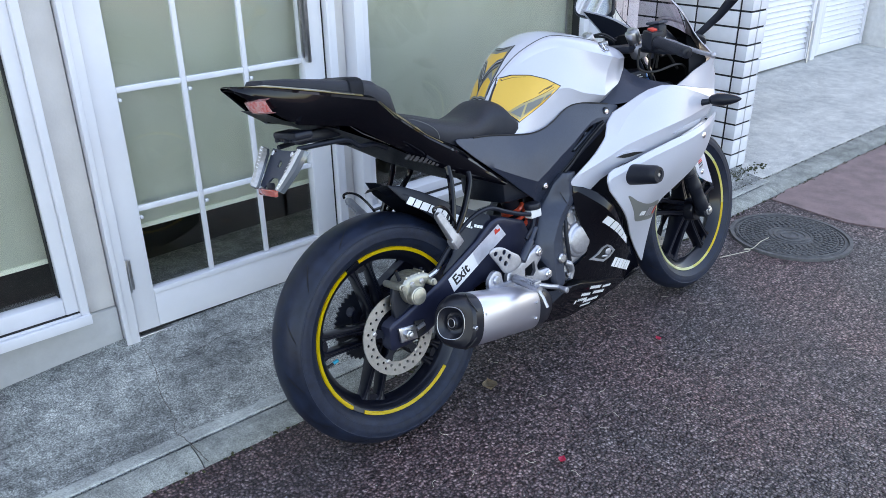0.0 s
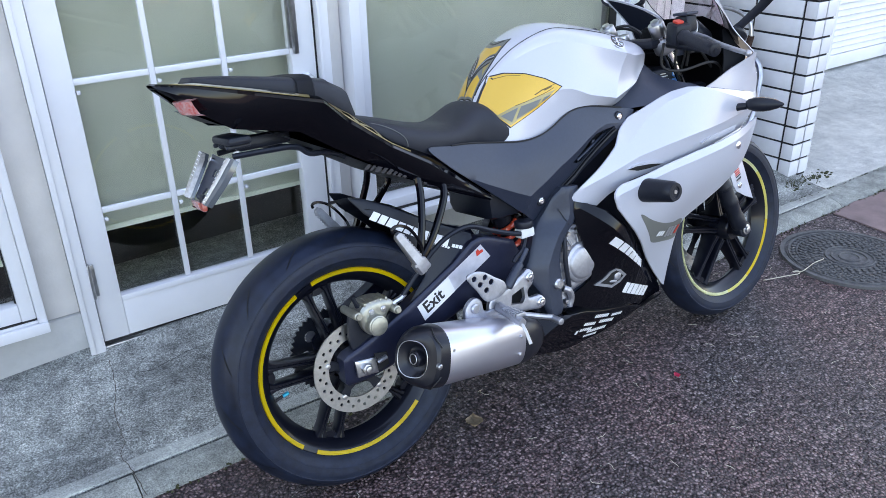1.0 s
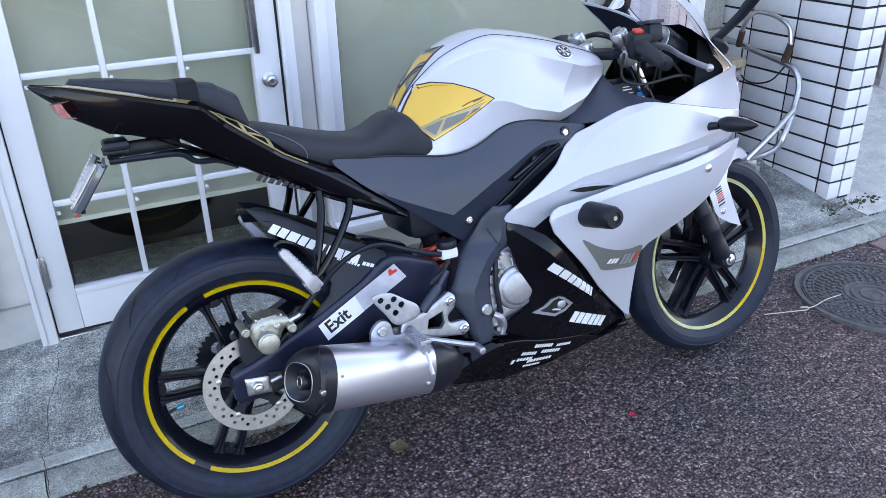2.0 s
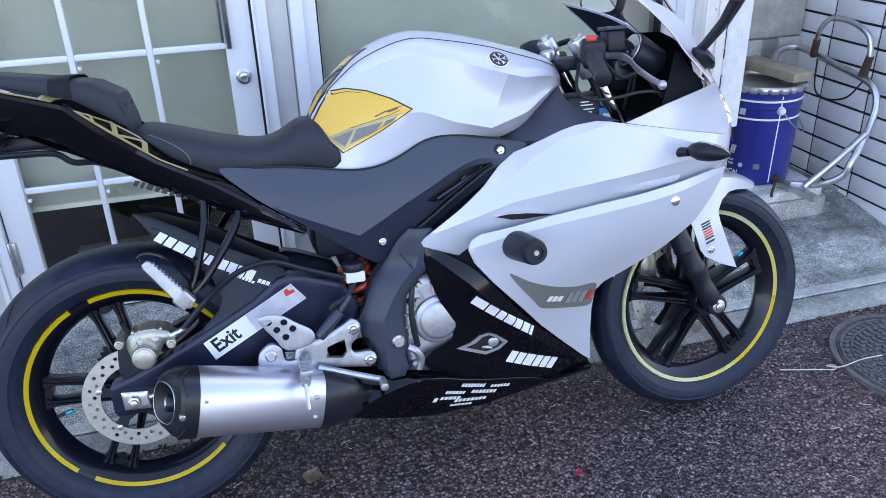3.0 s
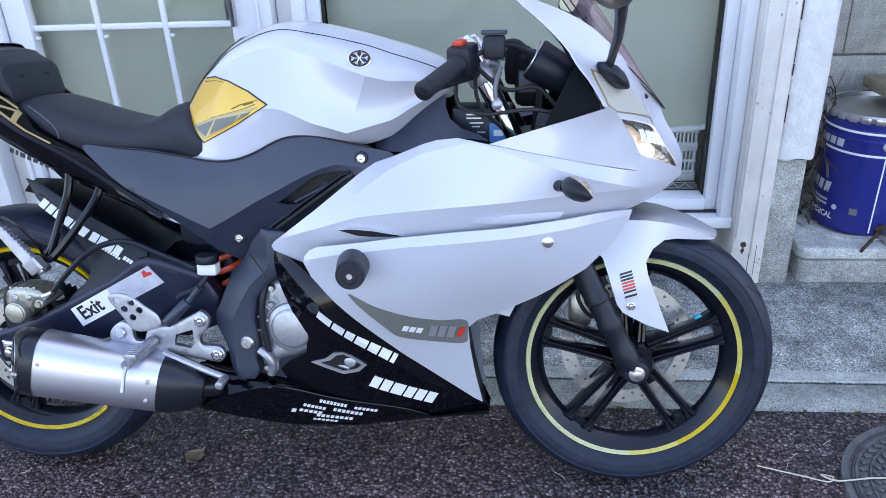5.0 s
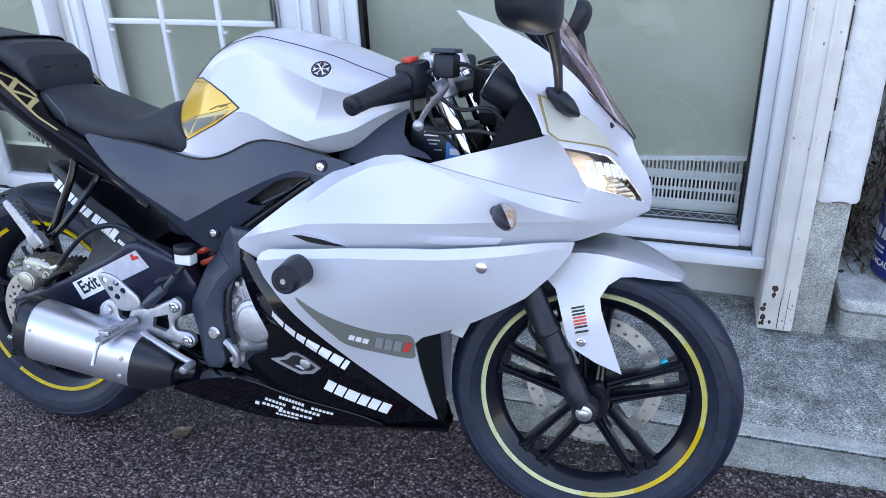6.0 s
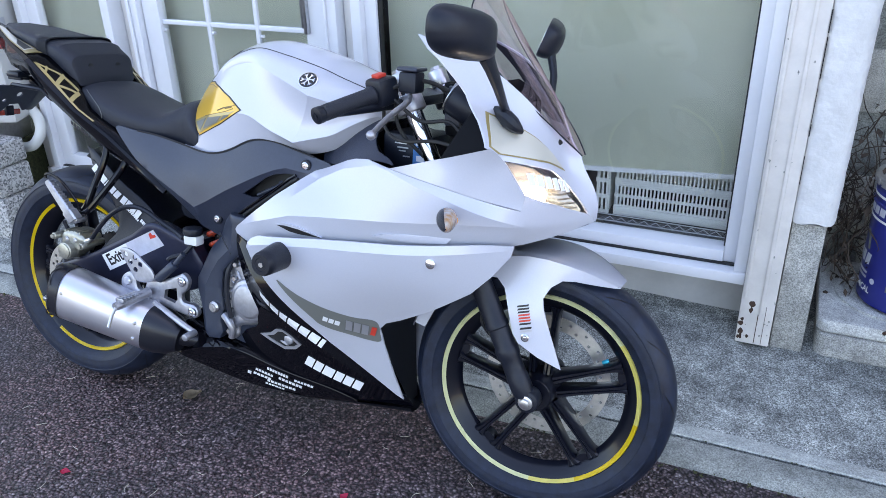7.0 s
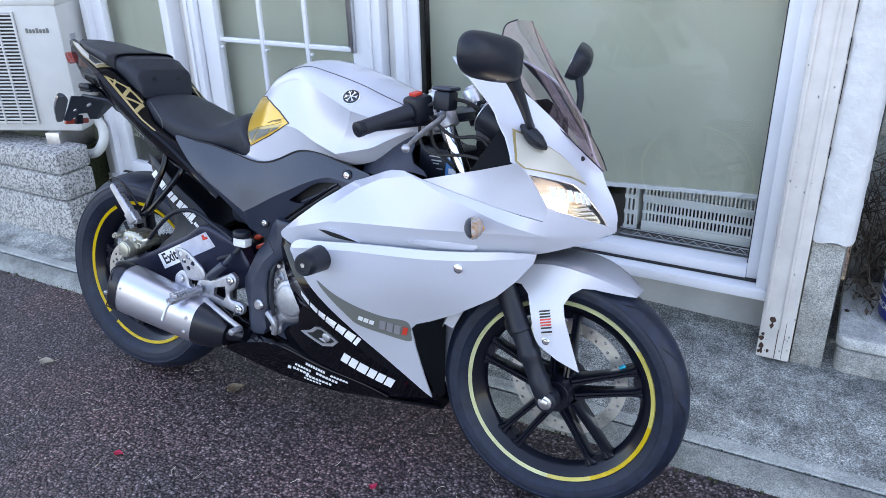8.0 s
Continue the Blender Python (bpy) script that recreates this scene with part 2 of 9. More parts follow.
IRON = material("cast iron", (0.10, 0.098, 0.098), 0.7, 0.1, vary=0.3, scale=30, bump=0.3, bump_scale=180)

# motorcycle
PEARL = material("pearl white paint", (0.535, 0.545, 0.60), 0.34, 0.1, coat=0.7, vary=0.02, scale=300)
BLACK_GLOSS = material("gloss black paint", (0.002, 0.002, 0.004), 0.3, coat=0.65, spec=0.0)
BLACK_MATT = material("matt black plastic", (0.008, 0.0105, 0.018), 0.40, spec=0.35, vary=0.1, scale=120, bump=0.12, bump_scale=900)
LINING = material("dull black lining", (0.004, 0.0045, 0.006), 0.6, spec=0.12)
GREY_PLASTIC = material("dark grey moulded plastic", (0.022, 0.029, 0.050), 0.40, spec=0.62, vary=0.08, scale=120, bump=0.12, bump_scale=900)
FRAME_PAINT = material("dark grey frame paint", (0.024, 0.032, 0.052), 0.40, spec=0.5, vary=0.1, scale=90)
SWING_PAINT = material("anthracite swingarm paint", (0.016, 0.020, 0.044), 0.36, 0.3, vary=0.1, scale=90)
SEAT = material("black seat vinyl", (0.014, 0.0165, 0.025), 0.5, spec=0.4, bump=0.3, bump_scale=700)
RUBBER = material("tyre rubber", (0.007, 0.012, 0.026), 0.44, spec=0.36, vary=0.5, scale=22, rough_vary=0.14)
SIDEWALL = material("dusty tyre sidewall", (0.010, 0.0155, 0.031), 0.5, spec=0.36, vary=0.35, scale=45, rough_vary=0.12, bump=0.12, bump_scale=400)
RIM = material("black rim paint", (0.004, 0.005, 0.010), 0.3, coat=0.35, spec=0.2)
TAPE_YELLOW = material("yellow rim tape", (0.85, 0.62, 0.01), 0.35)
# two paler copies of the yellow tape, its reflected sheen painted in
TAPE_SHEEN_MID = material("yellow reflective tape, half sheen in colour", (0.86, 0.76, 0.22), 0.35, vary=0.06, scale=60)
TAPE_SHEEN = material("yellow reflective tape, full sheen in colour", (0.84, 0.83, 0.50), 0.35, vary=0.05, scale=60)
GOLD = material("gold graphic film", (0.72, 0.42, 0.045), 0.32, 0.25, coat=0.6, vary=0.05, scale=400)
GOLD_DARK = material("dark gold line", (0.16, 0.10, 0.02), 0.35, 0.3)
GOLD_PALE = material("pale gold graphic film", (0.36, 0.28, 0.11), 0.3, 0.35, coat=0.6)
CHAMPAGNE = material("champagne panel paint", (0.62, 0.59, 0.50), 0.28, 0.3, coat=0.8)
SILVER_CAST = material("cast aluminium", (0.43, 0.435, 0.47), 0.42, 0.85, vary=0.12, scale=70, bump=0.10, bump_scale=500)
CAN = material("brushed exhaust aluminium", (0.60, 0.60, 0.66), 0.36, 0.95, vary=0.03, scale=6)
CARBON = material("black end cap", (0.010, 0.011, 0.017), 0.32, 0.2)
DISC = material("brake disc steel", (0.58, 0.57, 0.55), 0.36, 1.0, vary=0.1, scale=80)
CALIPER = material("gold grey caliper", (0.42, 0.41, 0.35), 0.38, 0.8, vary=0.15, scale=80)
SPRING = material("orange red spring", (0.62, 0.07, 0.03), 0.35, coat=0.4)
# pale pink mottling paints the lit lamp's bright streaks into the lens
RED_LENS = material("red tail lens, bright streaks in colour", (0.85, 0.16, 0.14), 0.10, coat=1.0, second=(0.92, 0.70, 0.68), scale=110)
REFLEX = material("red reflex", (0.42, 0.07, 0.05), 0.25, coat=1.0)
SMOKED = material("clear ribbed indicator lens", (0.46, 0.44, 0.41), 0.2, 0.3, coat=1.0, vary=0.2, scale=150)
SMOKED_DARK = material("smoked clear plastic", (0.10, 0.115, 0.13), 0.15, 0.1, coat=1.0)
# white and orange mottling imitates the lens's sparkle
LENS_AMBER = material("clear amber indicator lens, sparkle in colour", (0.86, 0.84, 0.80), 0.15, 0.1, coat=1.0, second=(0.80, 0.42, 0.16), scale=70)
AMBER = material("amber lens", (0.7, 0.30, 0.05), 0.12, coat=1.0)
CLEAR = glass_material("clear lens", (0.92, 0.92, 0.92))
SCREEN = glass_material("smoked windscreen", (0.97, 0.88, 0.92), 0.17, sheen=(1.0, 0.82, 0.88))
SCREEN.diffuse_color = (0.4, 0.35, 0.4, 1)
DIAL = material("pale dial glass", (0.30, 0.32, 0.34), 0.12, coat=1.0)
REFLECTOR = material("headlight reflector", (0.55, 0.50, 0.42), 0.25, 0.9)
LAMP = material("lit headlight bulb", (1, 1, 1), 0.3, emit=(1.0, 0.93, 0.82), power=14.0)
MIRROR = material("mirror glass", (0.85, 0.86, 0.87), 0.02, 1.0)
DECAL_WHITE = material("white decal", (0.80, 0.80, 0.80), 0.4)
DECAL_PALE = material("worn pale print", (0.55, 0.56, 0.62), 0.45)
DECAL_GREY = material("grey green decal", (0.16, 0.165, 0.15), 0.4)
DECAL_DIM = material("dull worn print", (0.06, 0.057, 0.060), 0.5)
DECAL_FOIL = material("pale foil sticker", (0.66, 0.66, 0.72), 0.28, 0.35, vary=0.12, scale=30)
DECAL_RED = material("red decal", (0.62, 0.05, 0.03), 0.4)
DECAL_SILVER = material("silver decal", (0.5, 0.5, 0.52), 0.35, 0.6)
DECAL_BLACK = material("black decal", (0.012, 0.012, 0.014), 0.4)
BLUE_STICKER = material("blue sticker", (0.05, 0.22, 0.5), 0.4)
TURQUOISE = material("turquoise valve cap", (0.0, 0.38, 0.55), 0.3, 0.6)
PAIL_BLUE = material("blue printed steel", (0.012, 0.02, 0.21), 0.32, 0.1, coat=0.5, vary=0.08, scale=12)
TIMBER = material("weathered timber", (0.30, 0.25, 0.17), 0.8, vary=0.2, scale=30, bump=0.3, bump_scale=60)
PETAL = material("pink petal", (0.70, 0.05, 0.12), 0.6)
DRY_LEAF = material("dry leaf", (0.34, 0.26, 0.17), 0.7, vary=0.25, scale=60)
MOSS = material("moss and weeds", (0.045, 0.05, 0.02), 0.9, vary=0.5, scale=80)
STRAW = material("pale straw", (0.55, 0.5, 0.4), 0.7)
HOSE = material("white hose", (0.66, 0.65, 0.60), 0.6)

# ---------- mesh helpers ----------
def part(name, bm, mat, parent=None, label="", angle=32):
    """One mesh object from bm, under parent where there is one."""
    bmesh.ops.recalc_face_normals(bm, faces=bm.faces[:])
    me = bpy.data.meshes.new(name)
    bm.edges.index_update()
    crease = [e.index for e in bm.edges if not e.smooth]
    bm.to_mesh(me)
    bm.free()
    me.materials.append(mat)
    for p in me.polygons:
        p.use_smooth = True
    me.set_sharp_from_angle(angle=radians(angle))
    for i in crease:
        me.edges[i].use_edge_sharp = True
    ob = new(name, me)
    if parent is not None:
        ob.parent = parent
    if label:
        ob["label"] = label
    return ob


def piece(name, me, m, parent):
    """A further object on the mesh me, at the pose m under parent."""
    ob = new(name, me)
    ob.parent = parent
    ob.matrix_basis = m
    return ob


def empty(name, m=Matrix(), parent=None):
    ob = new(name)
    ob.matrix_basis = m
    ob.parent = parent
    return ob


def box(bm, x0, x1, y0, y1, z0, z1, bevel=0.0, m=None):
    r = bmesh.ops.create_cube(bm, size=1)
    vs = r["verts"]
    for v in vs:
        v.co = Vector(((x0 + x1) / 2 + v.co.x * (x1 - x0), (y0 + y1) / 2 + v.co.y * (y1 - y0), (z0 + z1) / 2 + v.co.z * (z1 - z0)))
    if m is not None:
        for v in vs:
            v.co = m @ v.co
    if bevel:
        es = list({e for v in vs for e in v.link_edges})
        bmesh.ops.bevel(bm, geom=es, offset=bevel, segments=2, profile=0.5, affect="EDGES")
    return bm


def boxes(*specs, bevel=0.002):
    bm = bmesh.new()
    for s in specs:
        box(bm, *s, bevel=bevel)
    return bm


def smooth(pts, n=6, closed=False):
    """Catmull-Rom through pts."""
    pts = [Vector(p) for p in pts]
    out, c = [], len(pts)
    for i in range(c if closed else c - 1):
        if closed:
            a, b, d, e = pts[i - 1], pts[i], pts[(i + 1) % c], pts[(i + 2) % c]
        else:
            a, b, d, e = pts[max(i - 1, 0)], pts[i], pts[i + 1], pts[min(i + 2, c - 1)]
        for k in range(n):
            t = k / n
            out.append(0.5 * ((2 * b) + (d - a) * t + (2 * a - 5 * b + 4 * d - e) * t * t + (3 * b - a - 3 * d + e) * t ** 3))
    if not closed:
        out.append(pts[-1])
    return out


def tube(bm, pts, r, n=10, closed=False):
    """A round bar along pts; r one radius or one for each point."""
    pts = [Vector(p) for p in pts]
    rs = r if isinstance(r, (list, tuple)) else [r] * len(pts)
    rings, up = [], None
    for i, p in enumerate(pts):
        if closed:
            d = (pts[(i + 1) % len(pts)] - pts[i - 1]).normalized()
        else:
            d = (pts[min(i + 1, len(pts) - 1)] - pts[max(i - 1, 0)]).normalized()
        if up is None:
            up = d.orthogonal().normalized()
        up = (up - d * up.dot(d)).normalized()
        side = d.cross(up)
        rings.append([bm.verts.new(p + rs[i] * (math.cos(a) * up + math.sin(a) * side)) for a in (math.tau * k / n for k in range(n))])
    for i in range(len(rings) if closed else len(rings) - 1):
        a, b = rings[i], rings[(i + 1) % len(rings)]
        for k in range(n):
            bm.faces.new((a[k], a[(k + 1) % n], b[(k + 1) % n], b[k]))
    if not closed:
        bm.faces.new(rings[0][::-1])
        bm.faces.new(rings[-1])
    return bm


def rod(bm, a, b, r, r2=None, n=14, bevel=0.0):
    a, b = Vector(a), Vector(b)
    r2 = r if r2 is None else r2
    if bevel:
        d = (b - a).normalized() * bevel
        return tube(bm, [a, a + d * 0.3, a + d, b - d, b - d * 0.3, b], [r - bevel, r - bevel * 0.35, r, r2, r2 - bevel * 0.35, r2 - bevel], n)
    return tube(bm, [a, b], [r, r2], n)


def lathe(bm, profile, centre, axis="y", n=48, closed=True):
    """Turns profile, pairs of radius and place along the axis, round that axis."""
    c = Vector(centre)
    rings = []
    for k in range(n):
        a = math.tau * k / n
        ring = []
        for r, h in profile:
            u, v = r * math.cos(a), r * math.sin(a)
            ring.append(bm.verts.new(c + (Vector((u, h, v)) if axis == "y" else Vector((u, v, h)) if axis == "z" else Vector((h, u, v)))))
        rings.append(ring)
    m = len(profile)
    for k in range(n):
        a, b = rings[k], rings[(k + 1) % n]
        for i in range(m if closed else m - 1):
            j = (i + 1) % m
            bm.faces.new((a[i], a[j], b[j], b[i]))
    return bm


def loft(bm, rows, close=False, caps=False):
    """A skin over rows of points."""
    vs = [[bm.verts.new(p) for p in row] for row in rows]
    for a, b in zip(vs, vs[1:]):
        k = len(a)
        for i in range(k if close else k - 1):
            j = (i + 1) % k
            bm.faces.new((a[i], a[j], b[j], b[i]))
    if caps:
        bm.faces.new(vs[0])
        bm.faces.new(vs[-1][::-1])
    return bm


def fold(line, slope, below=False):
    """A crease along the line v(u): beyond it the depth falls off at the slope."""
    us, vs = [q[0] for q in line], [q[1] for q in line]
    ks = slope if isinstance(slope, (list, tuple)) else [slope] * len(line)

    def at(u, v):
        e = v - float(np.interp(u, us, vs))
        return -float(np.interp(u, us, ks)) * max(0.0, -e if below else e)
    return at


def field(*ctrl, soft=2e-4, folds=()):
    """A smooth depth over the plane through control points (u, v, depth): a thin-plate spline, with creases added."""
    if folds:
        base = field(*[(u, v, d - sum(f(u, v) for f in folds)) for u, v, d in ctrl], soft=soft)
        return lambda u, v: base(u, v) + sum(f(u, v) for f in folds)
    c = np.array(ctrl, float)
    n = len(c)

    def phi(r):
        return np.where(r > 1e-9, r * r * np.log(np.maximum(r, 1e-9)), 0.0)
    d = np.hypot(c[:, None, 0] - c[None, :, 0], c[:, None, 1] - c[None, :, 1])
    A = np.zeros((n + 3, n + 3))
    A[:n, :n] = phi(d) + np.eye(n) * soft
    A[:n, n] = A[n, :n] = 1
    A[:n, n + 1:] = c[:, :2]
    A[n + 1:, :n] = c[:, :2].T
    w = np.linalg.solve(A, np.concatenate([c[:, 2], np.zeros(3)]))

    def at(u, v):
        r = np.hypot(c[:, 0] - u, c[:, 1] - v)
        return float(phi(r) @ w[:n] + w[n] + w[n + 1] * u + w[n + 2] * v)
    return at


def inside(p, poly):
    x, y, ok = p[0], p[1], False
    j = len(poly) - 1
    for i in range(len(poly)):
        (xi, yi), (xj, yj) = poly[i], poly[j]
        if (yi > y) != (yj > y) and x < (xj - xi) * (y - yi) / (yj - yi) + xi:
            ok = not ok
        j = i
    return ok


def dense(poly, step):
    out = []
    for i in range(len(poly)):
        a, b = Vector(poly[i]), Vector(poly[(i + 1) % len(poly)])
        k = max(1, round((b - a).length / step))
        out += [tuple(a.lerp(b, q / k)) for q in range(k)]
    return out


def edge_distance(p, poly):
    best = 9.0
    for i in range(len(poly)):
        ax, ay = poly[i]
        bx, by = poly[(i + 1) % len(poly)]
        dx, dy = bx - ax, by - ay
        t = max(0, min(1, ((p[0] - ax) * dx + (p[1] - ay) * dy) / (dx * dx + dy * dy + 1e-12)))
        best = min(best, math.hypot(p[0] - ax - t * dx, p[1] - ay - t * dy))
    return best


from mathutils.geometry import delaunay_2d_cdt


def shell(outline, depth, place, thick=0.003, step=0.014, roll=0.0, lip=0.006, holes=(), rounded=True, lines=()):
    """A curved panel with thickness: its outline in two axes, its depth a function of them; place(u, v, d) gives the point.
    Positive d is outwards; roll draws the rim in, over lip metres."""
    poly = [tuple(p[:2]) for p in (smooth([(*p, 0) for p in outline], 5, True) if rounded else [(*p, 0) for p in outline])]
    poly = dense(poly, step)
    pts, edges = [], []

    def ring(loop):
        s = len(pts)
        pts.extend(loop)
        edges.extend((s + i, s + (i + 1) % len(loop)) for i in range(len(loop)))
    ring(poly)
    holes = [dense(list(h), step) for h in holes]
    for h in holes:
        ring(h)
    us, vs = [p[0] for p in poly], [p[1] for p in poly]
    creases = []
    for line in lines:
        run = []
        for a, b in zip(line, line[1:]):
            k = max(1, round(math.dist(a, b) / step))
            run += [(a[0] + (b[0] - a[0]) * q / k, a[1] + (b[1] - a[1]) * q / k) for q in range(k)]
        run = [q for q in run + [line[-1]] if inside(q, poly) and edge_distance(q, poly) > step * 0.25]
        s0 = len(pts)
        pts.extend(run)
        edges.extend((s0 + i, s0 + i + 1) for i in range(len(run) - 1))
        creases.append(run)
    if roll:
        for i in range(len(poly)):
            a, b = Vector(poly[i - 1]), Vector(poly[(i + 1) % len(poly)])
            nrm = Vector((-(b - a).y, (b - a).x)).normalized()
            for k in (0.35, 1.0):
                for s in (1, -1):
                    q = Vector(poly[i]) + nrm * s * lip * k
                    if inside(q, poly) and edge_distance(q, poly) > lip * k * 0.9:
                        pts.append(tuple(q))
    nu, nv = int((max(us) - min(us)) / step) + 1, int((max(vs) - min(vs)) / step) + 1
    for i in range(nu):
        for j in range(nv):
            p = (min(us) + (i + 0.5) * step, min(vs) + (j + 0.5 * (i % 2)) * step)
            if inside(p, poly) and edge_distance(p, poly) > max(step * 0.5, lip * 1.4 if roll else 0) and all(not inside(p, h) and edge_distance(p, h) > step * 0.4 for h in holes) and all(math.dist(p, q) > step * 0.62 for run in creases for q in run):
                pts.append(p)
    vo, _, fo, *_ = delaunay_2d_cdt([Vector(p) for p in pts], edges, [], 0, 1e-6)
    bm = bmesh.new()
    top, low = [], []
    for p in vo:
        d = depth(p[0], p[1])
        if roll:
            e = edge_distance(p, poly)
            d -= roll * max(0, 1 - e / lip) ** 2
        top.append(bm.verts.new(place(p[0], p[1], d)))
        low.append(bm.verts.new(place(p[0], p[1], d - thick)))
    count = {}
    for f in fo:
        c = (sum(vo[i][0] for i in f) / 3, sum(vo[i][1] for i in f) / 3)
        if not inside(c, poly) or any(inside(c, h) for h in holes):
            continue
        bm.faces.new([top[i] for i in f])
        bm.faces.new([low[i] for i in f][::-1])
        for k in range(len(f)):
            a, b = f[k], f[(k + 1) % len(f)]
            if (b, a) in count:
                count[(b, a)] = 0
            else:
                count[(a, b)] = 1
    for (a, b), one in count.items():
        if one:
            bm.faces.new((top[a], low[a], low[b], top[b]))
    run_pts = [q for run in creases for q in run]
    if run_pts:
        mark = {top[i] for i, q in enumerate(vo) if any(abs(q[0] - r[0]) < 3e-5 and abs(q[1] - r[1]) < 3e-5 for r in run_pts)}
        for e in bm.edges:
            if e.verts[0] in mark and e.verts[1] in mark:
                e.smooth = False
    for v in [v for v in bm.verts if not v.link_faces]:
        bm.verts.remove(v)
    return bm


def circle(u, v, r, n=12):
    return [(u + r * math.cos(math.tau * k / n), v + r * math.sin(math.tau * k / n)) for k in range(n)]

def word(text, size, bold=0.0011):
    """Flat letters of a legible word, from the origin along x."""
    curve = bpy.data.curves.new("word", "FONT")
    curve.body, curve.size, curve.offset = text, size, bold
    ob = bpy.data.objects.new("word", curve)
    scene.collection.objects.link(ob)
    me = bpy.data.meshes.new_from_object(ob.evaluated_get(bpy.context.evaluated_depsgraph_get()))
    bpy.data.objects.remove(ob)
    bm = bmesh.new()
    bm.from_mesh(me)
    return bm


# ---------- ground ----------
def apron_z(x, y):
    """Height of the concrete strip before the wall: it falls from the wall to the kerb."""
    top = float(np.interp(x, (-0.8, -0.45, 0.15, 1.3, 1.72, 2.6), (0.072, 0.097, 0.112, 0.126, 0.110, 0.112)))
    return 0.024 + (top - 0.024) * min(max((y - 0.29) / 0.47, 0), 1)


bm = bmesh.new()
xs = [-300, -40, -8, -3] + [-2 + 0.25 * i for i in range(29)] + [6, 12, 40, 300]
ys = [-300, -40, -8] + [-4 + 0.25 * i for i in range(18)] + [0.5, 2, 8, 40, 300]
loft(bm, [[Vector((x, y, -0.5 if y > 0.4 else 0.004 * noise.noise(Vector((x, y, 0))) if abs(x) < 7 and abs(y) < 4 else 0.0)) for x in xs] for y in ys])
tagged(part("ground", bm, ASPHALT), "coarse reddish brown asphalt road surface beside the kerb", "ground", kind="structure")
# the far side of the sheet dips under the building; earth behind it closes the horizon
bm = boxes((-300, 300, 6, 300, -0.6, 0.0), bevel=0)
tagged(part("ground_behind", bm, KERB), "bare ground behind the building", "ground", kind="structure")

bm = bmesh.new()
rows = []
for y in (0.245, 0.247, 0.29, 0.42, 0.55, 0.68, 0.80, 0.95, 1.3):
    rows.append([Vector((-3 + 0.2 * i, y, -0.1 if y == 0.245 else apron_z(-3 + 0.2 * i, min(y, 0.8)))) for i in range(29)])
loft(bm, rows)
apron = tagged(part("pavement_apron", bm, CONCRETE), "weathered grey concrete strip along the foot of the wall", "pavement", kind="structure")

# kerb of long stones laid end to end
kerb = tagged(empty("kerb"), "low grey concrete kerb of long stones", "kerb", kind="structure")
for i, back in ((0, 0.2405), (1, 0.2865)):
    bm = bmesh.new()
    prof = [(0.152, -0.1), (0.158, 0.0), (0.172, 0.014), (0.205, 0.024), (back - 0.004, 0.0265), (back, 0.0225), (back, -0.1)]
    loft(bm, [[Vector((x, y, z)) for y, z in prof] for x in (0.0015, 0.5, 1.0, 1.5, 2.0, 2.5, 2.9985)], close=True, caps=True)
    stone = part("kerb_stone", bm, KERB, kerb)
    stone.matrix_basis = pose(-0.478 + 3.0 * i, 0, 0)
    for k in ((-2, -1), (2, 3))[i]:
        piece("kerb_stone", stone.data, pose(-0.478 + 3.0 * k, 0, 0), kerb)
bm = bmesh.new()
rows = []
for k in range(141):
    x = -3 + 0.04 * k
    edge = 0.298 + 0.006 * noise.noise(Vector((3 * x, 0, 0))) + 0.004 * noise.noise(Vector((21 * x, 5, 0)))
    rows.append([Vector((x, 0.2475, 0.0)), Vector((x, 0.2475, 0.025)), Vector((x, 0.2505, 0.0285)), Vector((x, edge - 0.012, apron_z(x, edge) + 0.0030)), Vector((x, edge, apron_z(x, edge) - 0.001))])
loft(bm, rows)
part("trowelled_margin", bm, MARGIN, apron)
# a fine crack runs from the door's foot to the kerb
crack = [(-0.41, 0.703), (-0.419, 0.61), (-0.439, 0.529), (-0.455, 0.479), (-0.461, 0.396), (-0.463, 0.363), (-0.482, 0.328), (-0.48, 0.287), (-0.475, 0.243), (-0.471, 0.143)]
bm = bmesh.new()
pts = smooth([(x, y, 0) for x, y in crack], 6)
tube(bm, [Vector((p.x + 0.004 * noise.noise(Vector((p.y * 60, 0, 0))), p.y, (apron_z(p.x, p.y) if p.y > 0.30 else 0.0275) + (0.0012 if 0.236 < p.y < 0.30 else 0.0))) for p in pts], 0.0009, 5)
part("crack", bm, VINE, apron)

# drive beyond the tiled wall
bm = bmesh.new()
loft(bm, [[Vector((2.60 + 0.5 * i, y, -0.1 if y == 0.284 else 0.03 + 0.07 * (y - 0.29) / 1.2 + 0.004 * i * (y - .29))) for i in range(18)] for y in (0.284, 0.29, 0.6, 1.0, 1.5, 2.5)])
tagged(part("pavement_drive", bm, DRIVE), "pale stained concrete drive before the louvred gate", "pavement", kind="structure")
bm = shell([(2.425, 0.147), (2.9, 0.149), (4.2, 0.15), (7, 0.15), (7, -1.9), (5.2, -1.6), (3.7, -1.15), (2.95, -0.80), (2.62, -0.56), (2.46, -0.37), (2.405, -0.23), (2.41, -0.09), (2.423, 0.044)], lambda u, v: 0.005, lambda u, v, d: Vector((u, v + 0.02 * noise.noise(Vector((9 * u, 9 * v, 0))), d)), 0.02, 0.1, rounded=False)
tagged(part("pavement_red", bm, RED_PAVE), "smooth worn red paving patch beside the manhole", "pavement", kind="structure")

